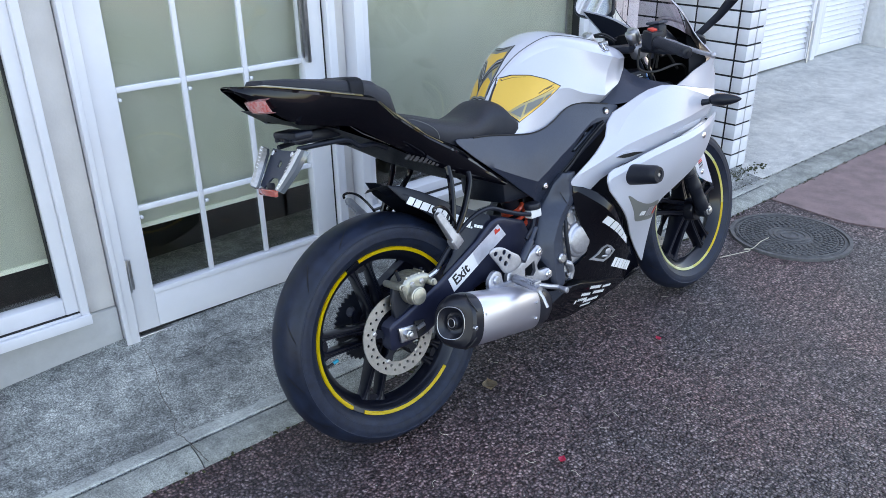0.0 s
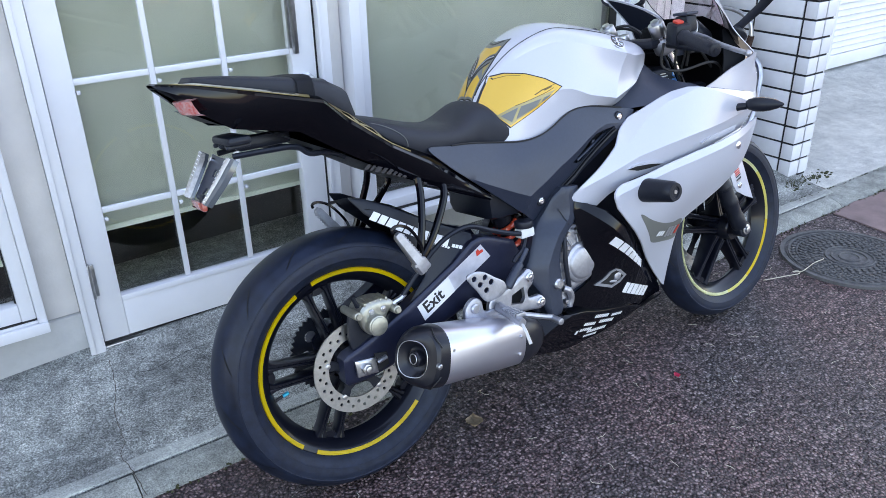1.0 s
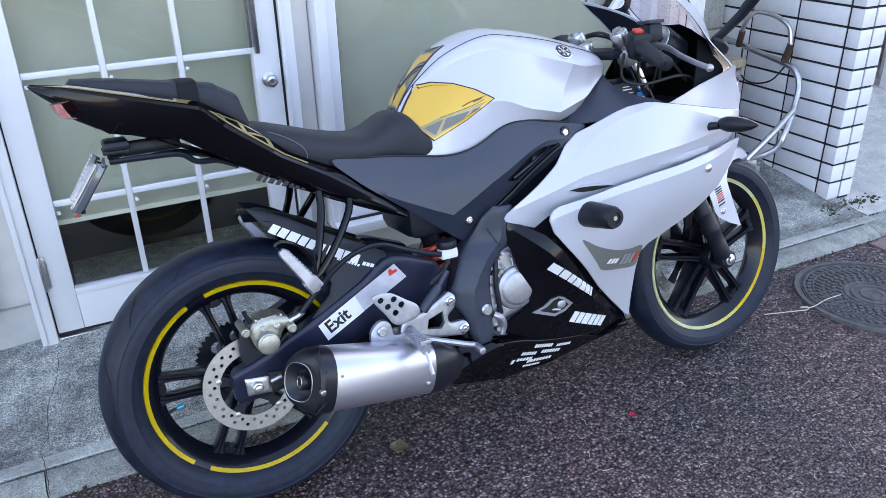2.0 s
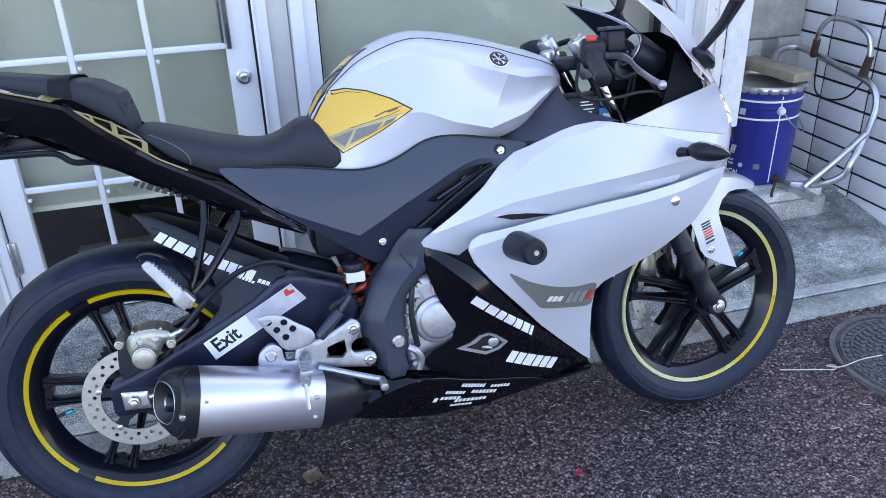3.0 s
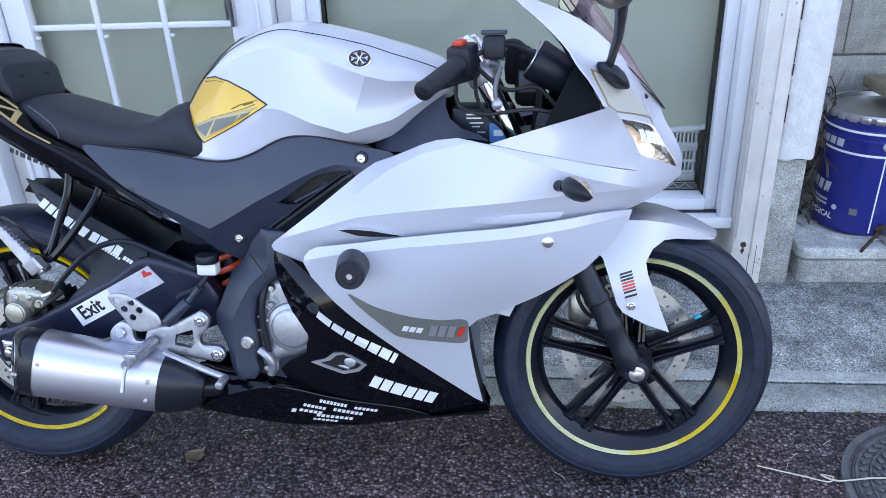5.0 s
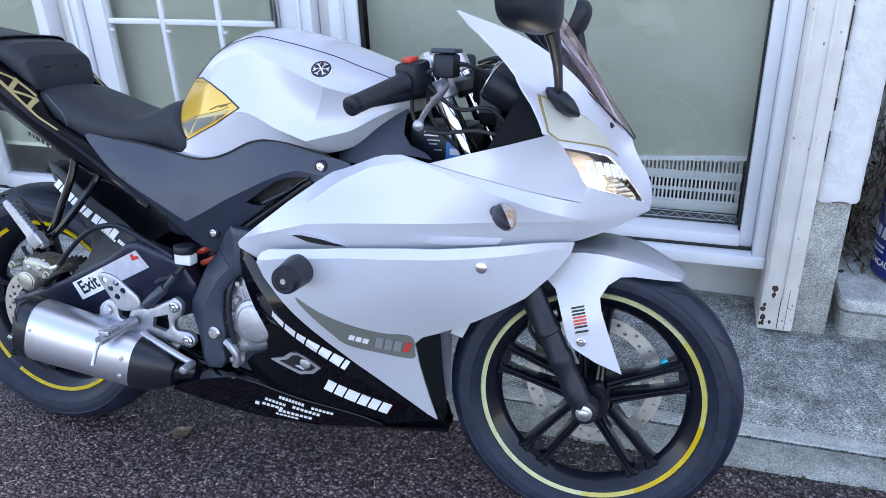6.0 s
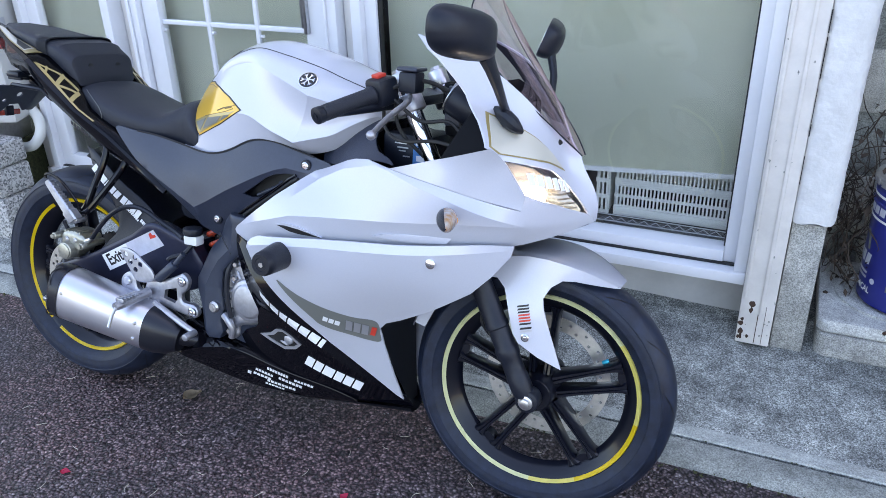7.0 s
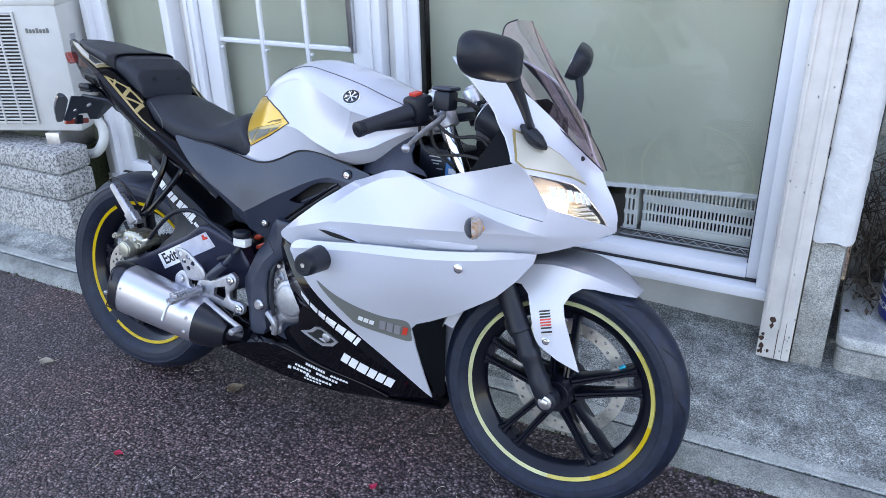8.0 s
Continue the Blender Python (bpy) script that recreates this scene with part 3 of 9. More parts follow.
# earth, grit and small weeds in the seams of the kerb and the drive
bm = bmesh.new()
grit = random.Random(5)
for k in range(900):
    x = grit.uniform(2.35, 6.0) if k < 600 else grit.uniform(-1.5, 2.4)
    seam = grit.choice((0.150, 0.288)) if k < 600 else grit.choice((0.151, 0.151, 0.244))
    y, z = seam + grit.gauss(0, 0.007), (0.004 if seam < 0.2 else 0.0255)
    r = grit.uniform(0.002, 0.0065 if seam < 0.2 or k < 600 else 0.0032)
    m = Matrix.Translation((x, y, z)) @ Euler((grit.random() * 6, grit.random() * 6, 0)).to_matrix().to_4x4() @ Matrix.Diagonal((r * 1.6, r, r * 0.6, 1))
    bmesh.ops.create_cube(bm, size=1.0, matrix=m)
tagged(part("seam_grit", bm, MOSS), "dark earth and grit in the kerb's seams", "grit", kind="stuff")

# ---------- building ----------
W0, W1 = 0.80, 0.92      # the wall's faces


def wall_piece(name, x0, x1, z0, z1, mat, label, y0=W0, y1=W1):
    return tagged(part(name, boxes((x0, x1, y0, y1, z0, z1), bevel=0.003), mat), label, "wall", kind="structure")


wall_piece("wall_corner", -1.14, -1.02, 0.0, 2.1, WALL_CREAM, "cream painted wall end beside the outdoor unit")
wall_piece("wall_between", -0.532, -0.441, 0.212, 2.1, WALL_CREAM, "narrow cream painted wall between window and door")
wall_piece("wall_mullion", 0.415, 0.475, 0.09, 2.1, WALL_CREAM, "narrow cream painted wall between door and shop window")
wall_piece("wall_foot_west", -1.14, -0.441, 0.0, 0.210, BASE_PAINT, "grey painted foundation under the window", 0.79, W1)
wall_piece("wall_foot_east", 0.415, 1.745, 0.0, 0.262, BASE_PAINT, "grey painted foundation under the shop window", 0.79, W1)
# added walls, unseen up to 9 m, that keep the sun off the street
wall_piece("wall_upper", -1.14, 1.95, 2.1, 9.0, WALL_CREAM, "unseen cream wall above the doors, raised to block the sun")
wall_piece("wall_side", -1.14, -1.02, 0.0, 9.0, WALL_CREAM, "unseen cream side wall added to the sun-blocking building", W1, 4.5)
wall_piece("wall_back", -1.14, 4.0, 0.0, 9.0, WALL_CREAM, "unseen plain back wall added to the sun-blocking building", 4.5, 4.62)
wall_piece("wall_inner", 1.80, 1.93, 0.0, 9.0, WALL_CREAM, "unseen plain inner wall added to the sun-blocking building", 1.0, 4.5)
wall_piece("wall_neighbour", -9.0, -1.14, 0.0, 9.0, WALL_CREAM, "plain wall behind the outdoor unit, raised out of view for shade", 1.25, 1.4)
# added room surfaces, near-black in place of the room's own shade
tagged(part("floor", boxes((-1.02, 1.80, W1, 4.5, 0.0, 0.10), bevel=0), INTERIOR_SHADE), "shop floor behind the glass, coloured dark as an unlit room", "floor", kind="structure")
tagged(part("ceiling", boxes((-1.02, 1.80, W1, 4.5, 2.5, 2.6), bevel=0), INTERIOR_SHADE), "unseen shop ceiling, coloured dark as an unlit room", "ceiling", kind="structure")
# unseen roof, added on top of the sun-blocking walls
tagged(part("roof", boxes((-1.3, 9.0, 0.6, 5.0, 9.0, 9.15), bevel=0), WALL_CREAM), "unseen flat roof added over the sun-blocking walls", "roof", kind="structure")
tagged(part("wall_partition", boxes((-1.02, 1.80, 1.9, 1.98, 0.1, 2.5), bevel=0), INTERIOR_SHADE), "added partition inside the shop, coloured dark as an unlit room", "wall", kind="structure")


def bars(name, parent, mat, *specs, bevel=0.0025, label=""):
    for s in specs:
        part(name, boxes(s, bevel=bevel), mat, parent, label)


def pane(parent, x0, x1, z0, z1, y=0.79):
    ob = part("pane", boxes((x0, x1, y, y + 0.004, z0, z1), bevel=0), GLASS, parent)
    ob.visible_shadow = False
    return ob


# glazed door with thin glazing bars
door = tagged(empty("door_1"), "white glazed door with slim glazing bars, closed", "door", kind="structure")
bars("door_frame", door, WHITE_METAL, (-0.438, -0.4035, 0.742, 0.83, 0.085, 2.1), (0.375, 0.413, 0.752, 0.83, 0.09, 2.1), (-0.4035, 0.375, 0.752, 0.83, 2.06, 2.1))
bars("frame_lip", door, WHITE_METAL, (-0.447, -0.432, 0.734, 0.7415, 0.095, 2.1), (0.372, 0.38, 0.740, 0.7515, 0.10, 2.1))
bars("stile", door, WHITE_METAL, (-0.399, -0.327, 0.765, 0.805, 0.110, 2.05), (0.288, 0.366, 0.765, 0.805, 0.110, 2.05))
bars("rail", door, WHITE_METAL, (-0.3265, 0.2875, 0.766, 0.804, 0.110, 0.240), (-0.3215, 0.2875, 0.766, 0.804, 1.93, 2.05))
bars("glazing_bead", door, WHITE_METAL, (-0.3265, 0.2875, 0.762, 0.7655, 0.227, 0.2435), bevel=0.001)
for x in (-0.122, 0.083):
    bars("muntin", door, WHITE_METAL, (x - 0.008, x + 0.008, 0.776, 0.7885, 0.2435, 1.93), bevel=0.002)
for z in (0.510, 0.872, 1.234, 1.596):
    for x0, x1 in ((-0.3265, -0.1302), (-0.1138, 0.0748), (0.0912, 0.2875)):
        bars("muntin", door, WHITE_METAL, (x0, x1, 0.777, 0.7885, z - 0.0085, z + 0.0085), bevel=0.002)
        bars("clip", door, WHITE_METAL, (x0 + 0.003, x0 + 0.013, 0.774, 0.7885, z - 0.033, z - 0.024), bevel=0.001)
pane(door, -0.325, 0.292, 0.228, 1.935)
bars("gasket", door, GASKET, (-0.4030, -0.3995, 0.772, 0.80, 0.110, 2.05), (0.3665, 0.3745, 0.772, 0.80, 0.110, 2.05), (-0.3995, 0.3665, 0.775, 0.80, 0.098, 0.1095), bevel=0)
bars("threshold", door, STEEL, (-0.403, 0.375, 0.757, 0.83, 0.06, 0.0975), bevel=0.003)
for z in (0.315, 1.75):
    bm = bmesh.new()
    rod(bm, (-0.401, 0.755, z - 0.055), (-0.401, 0.755, z + 0.055), 0.0075, bevel=0.002)
    box(bm, -0.401, -0.384, 0.758, 0.7645, z - 0.05, z + 0.05, bevel=0.001)
    part("hinge", bm, STEEL, door, "weathered brown steel hinge")
bm = bmesh.new()
lathe(bm, [(0.001, 0.764), (0.0215, 0.764), (0.0225, 0.760), (0.016, 0.757), (0.010, 0.752), (0.010, 0.745), (0.0165, 0.740), (0.0185, 0.733), (0.0165, 0.727), (0.0095, 0.725), (0.0085, 0.727), (0.001, 0.7275)], (0.327, 0, 0.786), n=28, closed=False)
part("knob", bm, STEEL, door, "round chrome door knob")
bm = bmesh.new()
box(bm, 0.279, 0.287, 0.752, 0.764, 0.885, 1.75, bevel=0.002)
box(bm, 0.292, 0.306, 0.744, 0.7645, 0.868, 1.75, bevel=0.003)
part("pull_bar", bm, STEEL, door, "upright brushed steel pull bar")

# left window
win = tagged(empty("window_1"), "white aluminium sliding window beside the door", "window", kind="structure")
bars("window_frame", win, WHITE_METAL, (-0.556, -0.533, 0.735, 0.83, 0.217, 2.1), (-1.02, -0.99, 0.735, 0.83, 0.217, 2.1), (-0.99, -0.556, 0.742, 0.83, 0.226, 0.248))
bars("window_sill", win, WHITE_METAL, (-1.03, -0.533, 0.722, 0.7345, 0.215, 0.246))
bars("gasket", win, GASKET, (-0.99, -0.556, 0.752, 0.80, 0.2485, 0.2515), (-0.5975, -0.5935, 0.775, 0.80, 0.303, 1.98), bevel=0)
bars("stile", win, WHITE_METAL, (-0.593, -0.5565, 0.755, 0.80, 0.252, 2.05), (-0.9895, -0.93, 0.765, 0.80, 0.252, 2.05))
bars("rail", win, WHITE_METAL, (-0.9295, -0.5935, 0.757, 0.80, 0.252, 0.303), (-0.9295, -0.5935, 0.766, 0.80, 1.98, 2.05))
pane(win, -0.935, -0.588, 0.298, 1.985)

# shop window
win = tagged(empty("window_2"), "large white aluminium shop window with drawn blind", "window", kind="structure")
bars("window_frame", win, WHITE_METAL, (0.477, 0.512, 0.735, 0.83, 0.268, 2.1), (1.7035, 1.7365, 0.68, 0.83, 0.268, 2.1), (0.512, 1.703, 0.735, 0.83, 0.268, 0.2985))
bars("window_sill", win, WHITE_METAL, (0.477, 1.7365, 0.662, 0.6795, 0.268, 0.300), (0.477, 1.703, 0.680, 0.7345, 0.268, 0.2925))
bars("gasket", win, GASKET, (0.512, 1.703, 0.722, 0.7347, 0.2930, 0.2990), bevel=0)
bars("stile", win, WHITE_METAL, (0.5125, 0.553, 0.762, 0.80, 0.2990, 2.05), (1.669, 1.7025, 0.735, 0.80, 0.2990, 2.05))
bars("rail", win, WHITE_METAL, (0.5535, 1.6685, 0.728, 0.80, 0.2990, 0.334), (0.5535, 1.6685, 0.762, 0.80, 1.98, 2.05))
bars("gasket", win, GASKET, (0.5535, 0.558, 0.775, 0.80, 0.334, 1.98), (1.664, 1.6685, 0.762, 0.80, 0.334, 1.98), bevel=0)
pane(win, 0.548, 1.668, 0.33, 1.985)


def blind(x0, x1, z0, z1, y, sag=0.0):
    """A cloth hung behind the glass, hemmed at its foot."""
    bm = bmesh.new()
    n, rows = 24, []
    for k in range(13):
        z = z0 + (z1 - z0) * k / 12
        rows.append([Vector((x0 + (x1 - x0) * i / n, y + 0.004 * noise.noise(Vector((i * 0.35, k * 0.3, x0))), z + (sag * (i / n) if k == 0 else 0))) for i in range(n + 1)])
    loft(bm, rows)
    bmesh.ops.solidify(bm, geom=bm.faces[:], thickness=0.002)
    ob = part("window_blind", bm, BLIND)
    hem = loft(bmesh.new(), [[Vector((x, y + a, z + b)) for a, b in ((-0.006, -0.008), (0.005, -0.008), (0.005, 0.006), (-0.006, 0.006))] for x, z in ((x0, z0), (x1, z0 + sag))], close=True, caps=True)
    part("hem", hem, WHITE_METAL if x0 > 0.4 else BLIND, ob)
    return tagged(ob, "faded grey green blind hanging behind the glass", "blind")


blind(0.552, 1.672, 0.452, 2.05, 0.845, 0.070)
blind(-0.40, 0.37, 0.43, 2.05, 0.845)
blind(-0.985, -0.56, 0.40, 2.05, 0.845)

# slotted plastic crates behind the shop window
def slotted_board(x0, x1, z0, z1, y, cols, rows_):
    """A moulded panel of upright bars between level rails."""
    cell, h = (x1 - x0 - 0.012) / cols, (z1 - z0) / rows_
    bm = bmesh.new()
    for i in range(cols + 1):
        x = x0 + 0.006 + i * cell
        box(bm, x - cell * 0.25, x + cell * 0.25, y, y + 0.003, z0, z1)
    for j in range(rows_ + 1):
        z = z0 + j * h
        box(bm, x0 - 0.003, x1 + 0.003, y - 0.001, y + 0.004, z - h * 0.13, z + h * 0.13)
    return bm


crate = tagged(empty("plastic_crate"), "long white slotted plastic crate behind the shop window", "crate", group="crates behind the glass")
part("front_panel", slotted_board(1.315, 1.66, 0.365, 0.438, 0.875, 29, 2), PLASTIC_WHITE, crate)
part("rim_panel", slotted_board(1.315, 1.66, 0.458, 0.50, 0.868, 29, 1), PLASTIC_WHITE, crate)
part("band", boxes((1.312, 1.663, 0.869, 0.873, 0.438, 0.458), (1.312, 1.663, 0.869, 0.876, 0.336, 0.364)), PLASTIC_WHITE, crate)
part("side_panel", boxes((1.312, 1.318, 0.88, 1.2, 0.336, 0.50), (1.657, 1.663, 0.88, 1.2, 0.336, 0.50), (1.318, 1.657, 1.2, 1.206, 0.336, 0.50)), PLASTIC_WHITE, crate)
crate2 = tagged(empty("plastic_crate"), "narrow white slotted plastic crate behind the shop window", "crate", group="crates behind the glass")
part("front_panel", slotted_board(1.254, 1.294, 0.338, 0.50, 0.875, 2, 3), PLASTIC_WHITE, crate2)
part("side_panel", boxes((1.252, 1.258, 0.88, 1.2, 0.338, 0.50), (1.290, 1.296, 0.88, 1.2, 0.338, 0.50)), PLASTIC_WHITE, crate2)
tagged(part("shelf_board", boxes((0.56, 1.665, 0.86, 1.3, 0.318, 0.335)), INTERIOR_SHADE), "low shelf behind the shop window, room shade in its colour", "shelf")
bm = bmesh.new()
tube(bm, [(1.29 + 0.018 * i, 0.852, 0.321 + (0.014 if i % 2 else 0)) for i in range(21)], 0.0014, 6)
tube(bm, [(1.25, 0.853, 0.342), (1.66, 0.853, 0.337)], 0.0018, 6)
tube(bm, [(1.25, 0.853, 0.320), (1.66, 0.853, 0.318)], 0.0018, 6)
part("wire", bm, STEEL, crate)

# post and pier at the corner of the building
bm = boxes((1.7375, 1.828, 0.632, 0.80, 0.100, 2.1), bevel=0.004)
post = tagged(part("corner_post", bm, WOOD_WHITE), "white painted timber post, peeling and rusty at the foot", "post", kind="structure")
rng = random.Random(4)
for k in range(8):
    cx, cz, r = 1.757 + rng.uniform(-.014, .014), 0.118 + 0.12 * rng.random() ** 1.5, rng.uniform(0.004, 0.010)
    bm = shell([(cx + r * rng.uniform(.5, 1.1) * math.cos(a), cz + 1.5 * r * rng.uniform(.5, 1.1) * math.sin(a)) for a in [math.tau * q / 8 for q in range(8)]], lambda u, v: 0.0007, lambda u, v, d: Vector((u, 0.632 - d, v)), 0.001, 0.01)
    part("rust_patch", bm, RUST, post, "rusty bare patch")
bars("groove", post, RUST, (1.787, 1.789, 0.6312, 0.6325, 0.105, 0.20), (1.806, 1.8072, 0.6312, 0.6325, 0.105, 0.23), bevel=0)
bars("trim_board", post, WOOD_WHITE, (1.7430, 1.7520, 0.6265, 0.6315, 0.25, 2.1), (1.79, 1.80, 0.627, 0.6315, 0.2, 2.1), bevel=0.0015)
rng = random.Random(9)
z = 0.60
while z < 1.5:
    h = rng.uniform(0.03, 0.13)
    bars("crack", post, GASKET, (1.8282 + rng.uniform(-0.001, 0.001), 1.8294 + rng.uniform(0, 0.0016), 0.6305, 0.6335, z, z + h), bevel=0)
    z += h + rng.uniform(0.0, 0.06)
for k in range(26):
    cx, cz, r = rng.uniform(1.742, 1.826), 0.11 + 1.1 * rng.random(), rng.uniform(0.0012, 0.0042)
    bm = shell([(cx + r * rng.uniform(.4, 1.1) * math.cos(a), cz + 1.6 * r * rng.uniform(.4, 1.1) * math.sin(a)) for a in [math.tau * q / 7 for q in range(7)]], lambda u, v: 0.0006, lambda u, v, d: Vector((u, 0.6265 - d if 1.7430 < cx < 1.7520 else 0.632 - d, v)), 0.001, 0.01)
    part("paint_chip", bm, PIER, post)
tagged(part("pier_foot", boxes((1.831, 1.915, 0.655, 0.95, 0.09, 0.515), bevel=0.004), PIER), "bare grey concrete foot of the pier", "pier", kind="structure")
bm = bmesh.new()
nz = 90
rows = []
ring = [(1.829, 0.80), (1.829, 0.72), (1.8292, 0.66), (1.8295, 0.640), (1.838, 0.634), (1.852, 0.633), (1.866, 0.633), (1.880, 0.633), (1.894, 0.634), (1.908, 0.636), (1.920, 0.641), (1.929, 0.652), (1.933, 0.675), (1.933, 0.72), (1.933, 0.80), (1.933, 0.98), (1.84, 0.98)]
for k in range(nz + 1):
    z = 0.488 + 1.65 * k / nz
    row = []
    for i, (x, y) in enumerate(ring):
        p = Vector((x, y, z))
        q = 0.0022 * noise.noise(p * 35) + 0.0018 * noise.noise(p * 90)
        fray = (0.012 * noise.noise(Vector((x * 40, y * 40, 3.1))) + 0.004) if k == 0 else 0
        row.append(Vector((x + (q if i > 4 else 0), y + q, z + fray)))
    rows.append(row)
loft(bm, rows, close=True, caps=True)
tagged(part("pier_stucco", bm, STUCCO, angle=60), "rough white stucco coat on the pier, broken off below", "pier", kind="structure")

# recess with block wall
bw = tagged(part("wall_block", boxes((1.95, 2.55, 1.152, 1.25, 0.0, 2.4), bevel=0), KERB), "grey concrete block wall behind the pail", "wall", kind="structure")
tagged(part("pavement_recess", boxes((1.93, 2.6, 0.79, 1.2, 0.0, 0.12), bevel=0), CONCRETE), "concrete floor of the recess", "pavement", kind="structure")
bm = bmesh.new()
box(bm, 0, 0.386, 0, 0.02, 0, 0.186, bevel=0.004)
first = None
for j in range(9):
    for i in range(-1, 2):
        x0 = 1.95 + 0.394 * i + (0.197 if j % 2 else 0.10)
        if x0 < 1.94 or x0 + 0.386 > 2.56:
            continue
        if first is None:
            first = part("block", bm, BLOCK, bw)
            first.matrix_basis = pose(x0, 1.135, 0.08 + 0.194 * j)
        else:
            piece("block", first.data, pose(x0, 1.135, 0.08 + 0.194 * j), bw)
bm = bmesh.new()
box(bm, 0, 0.19, 0, 0.02, 0, 0.186, bevel=0.004)
half = part("block", bm, BLOCK, bw)
half.matrix_basis = pose(1.955, 1.135, 0.08 + 0.194)
for j in (0, 2, 3, 4, 5, 6, 7, 8):
    piece("block", half.data, pose(1.955 if j % 2 else 2.352, 1.135, 0.08 + 0.194 * j), bw)

# two stacked cover slabs under the pail
slab = tagged(empty("inspection_cover"), "weathered concrete inspection cover with round lid", "cover")
bm = bmesh.new()
def rounded_rect(x0, x1, y0, y1, r, n=5):
    out = []
    for cx, cy, a0 in ((x1 - r, y1 - r, 0), (x0 + r, y1 - r, 90), (x0 + r, y0 + r, 180), (x1 - r, y0 + r, 270)):
        out += [(cx + r * math.cos(radians(a0 + 90 * k / n)), cy + r * math.sin(radians(a0 + 90 * k / n))) for k in range(n + 1)]
    return out
def slab_mesh(x0, x1, y0, y1, z0, z1, r=0.03, edge=0.008):
    b = bmesh.new()
    rows = [[Vector((x, y, z)) for x, y in rounded_rect(x0 + e, x1 - e, y0 + e, y1 - e, r)] for e, z in ((edge * .4, z0), (0, z0 + edge * .6), (0, z1 - edge), (edge * .4, z1 - edge * .3), (edge * 1.3, z1))]
    return loft(b, rows, close=True, caps=True)
part("base_slab", slab_mesh(1.945, 2.38, 0.655, 1.08, 0.09, 0.165), PIER, slab, "rough aggregate lower slab")
part("top_slab", slab_mesh(1.94, 2.36, 0.66, 1.07, 0.167, 0.205), SLAB, slab)
bm = bmesh.new()
lathe(bm, [(0.155, 0.205), (0.157, 0.211), (0.135, 0.212), (0.133, 0.2045), (0.001, 0.2045), (0.001, 0.20), (0.155, 0.20)], (2.14, 0.865, 0), "z", 56)
part("round_lid", bm, SLAB, slab)

# pail
pail = tagged(empty("pail", pose(2.172, 0.86, 0.2125)), "blue printed steel oil pail with white bands, on the concrete cover", "pail")
bm = bmesh.new()
lathe(bm, [(0.001, 0.004), (0.128, 0.004), (0.130, 0.0), (0.134, 0.002), (0.1345, 0.02), (0.140, 0.285), (0.1435, 0.288), (0.1435, 0.294), (0.140, 0.297), (0.1405, 0.312), (0.1435, 0.315), (0.1435, 0.321), (0.141, 0.324), (0.1415, 0.345), (0.147, 0.35), (0.148, 0.362), (0.143, 0.364), (0.139, 0.352), (0.02, 0.35), (0.001, 0.35)], (0, 0, 0), "z", 64, closed=False)
part("body", bm, PAIL_BLUE, pail)
for z in (0.250, 0.316):
    bm = bmesh.new()
    rz = 0.1345 + 0.0055 * z / 0.285 + (0.0005 if z < 0.3 else 0.003)
    lathe(bm, [(rz, z - 0.0035), (rz + 0.001, z), (rz, z + 0.0035), (rz - 0.006, z)], (0, 0, 0), "z", 64)
    part("white_band", bm, DECAL_WHITE, pail)
bm = bmesh.new()
lathe(bm, [(0.1490, 0.348), (0.1510, 0.352), (0.1505, 0.363), (0.146, 0.367), (0.137, 0.366), (0.136, 0.3525), (0.001, 0.3515), (0.001, 0.349), (0.147, 0.348)], (0, 0, 0), "z", 64)
part("lid", bm, STEEL, pail, "dull steel lid with crimped rim")
for k in range(26):
    a = math.tau * k / 26
    bm = boxes((-0.012, 0.012, -0.0015, 0.0025, 0.345, 0.362), bevel=0.001)
    bmesh.ops.transform(bm, matrix=Matrix.Rotation(a + math.pi / 2, 4, "Z"), verts=bm.verts)
    bmesh.ops.translate(bm, vec=(0.1505 * math.cos(a), 0.1505 * math.sin(a), 0), verts=bm.verts)
    part("lid_tab", bm, STEEL, pail)


def on_pail(u, z, d):
    """A point of the pail's side: u metres round from the front."""
    r = 0.1345 + 0.0055 * z / 0.285 + d
    a = radians(-122) + u / 0.138
    return Vector((r * math.cos(a), r * math.sin(a), z))


def pail_bar(name, outline, mat, d=0.0012):
    part(name, shell(outline, lambda u, v: d, on_pail, 0.001, 0.012, rounded=False), mat, pail)


pail_bar("seam_line", [(0.056, 0.01), (0.060, 0.01), (0.063, 0.335), (0.059, 0.335)], DECAL_WHITE)
def pail_print(name, outline, mat):
    pail_bar(name, [(u + 0.004, v) for u, v in outline], mat)


for k in range(4):
    pail_print("print_bar", [(-0.168 + 0.028 * k, 0.263), (-0.147 + 0.028 * k, 0.263), (-0.145 + 0.028 * k, 0.292), (-0.166 + 0.028 * k, 0.292)], DECAL_PALE)
for k in range(3):
    pail_print("print_bar", [(-0.165 + 0.030 * k, 0.112), (-0.145 + 0.030 * k, 0.112), (-0.138 + 0.030 * k, 0.145), (-0.158 + 0.030 * k, 0.145)], DECAL_PALE)
for k in range(3):
    pail_print("print_arc", [(-0.128 + 0.007 * k, 0.21), (-0.110 + 0.005 * k, 0.19), (-0.101 + 0.004 * k, 0.155), (-0.103 + 0.004 * k, 0.155), (-0.112 + 0.005 * k, 0.188), (-0.129 + 0.007 * k, 0.206)], DECAL_GREY)
bm = word("CHEMICAL", 0.026, 0.0006)
run = max(v.co.x for v in bm.verts)
for v in bm.verts:
    v.co = on_pail(-0.162 + 0.108 * v.co.x / run, 0.034 + v.co.y, 0.0016)
part("print_word", bm, DECAL_WHITE, pail, "white printed word")
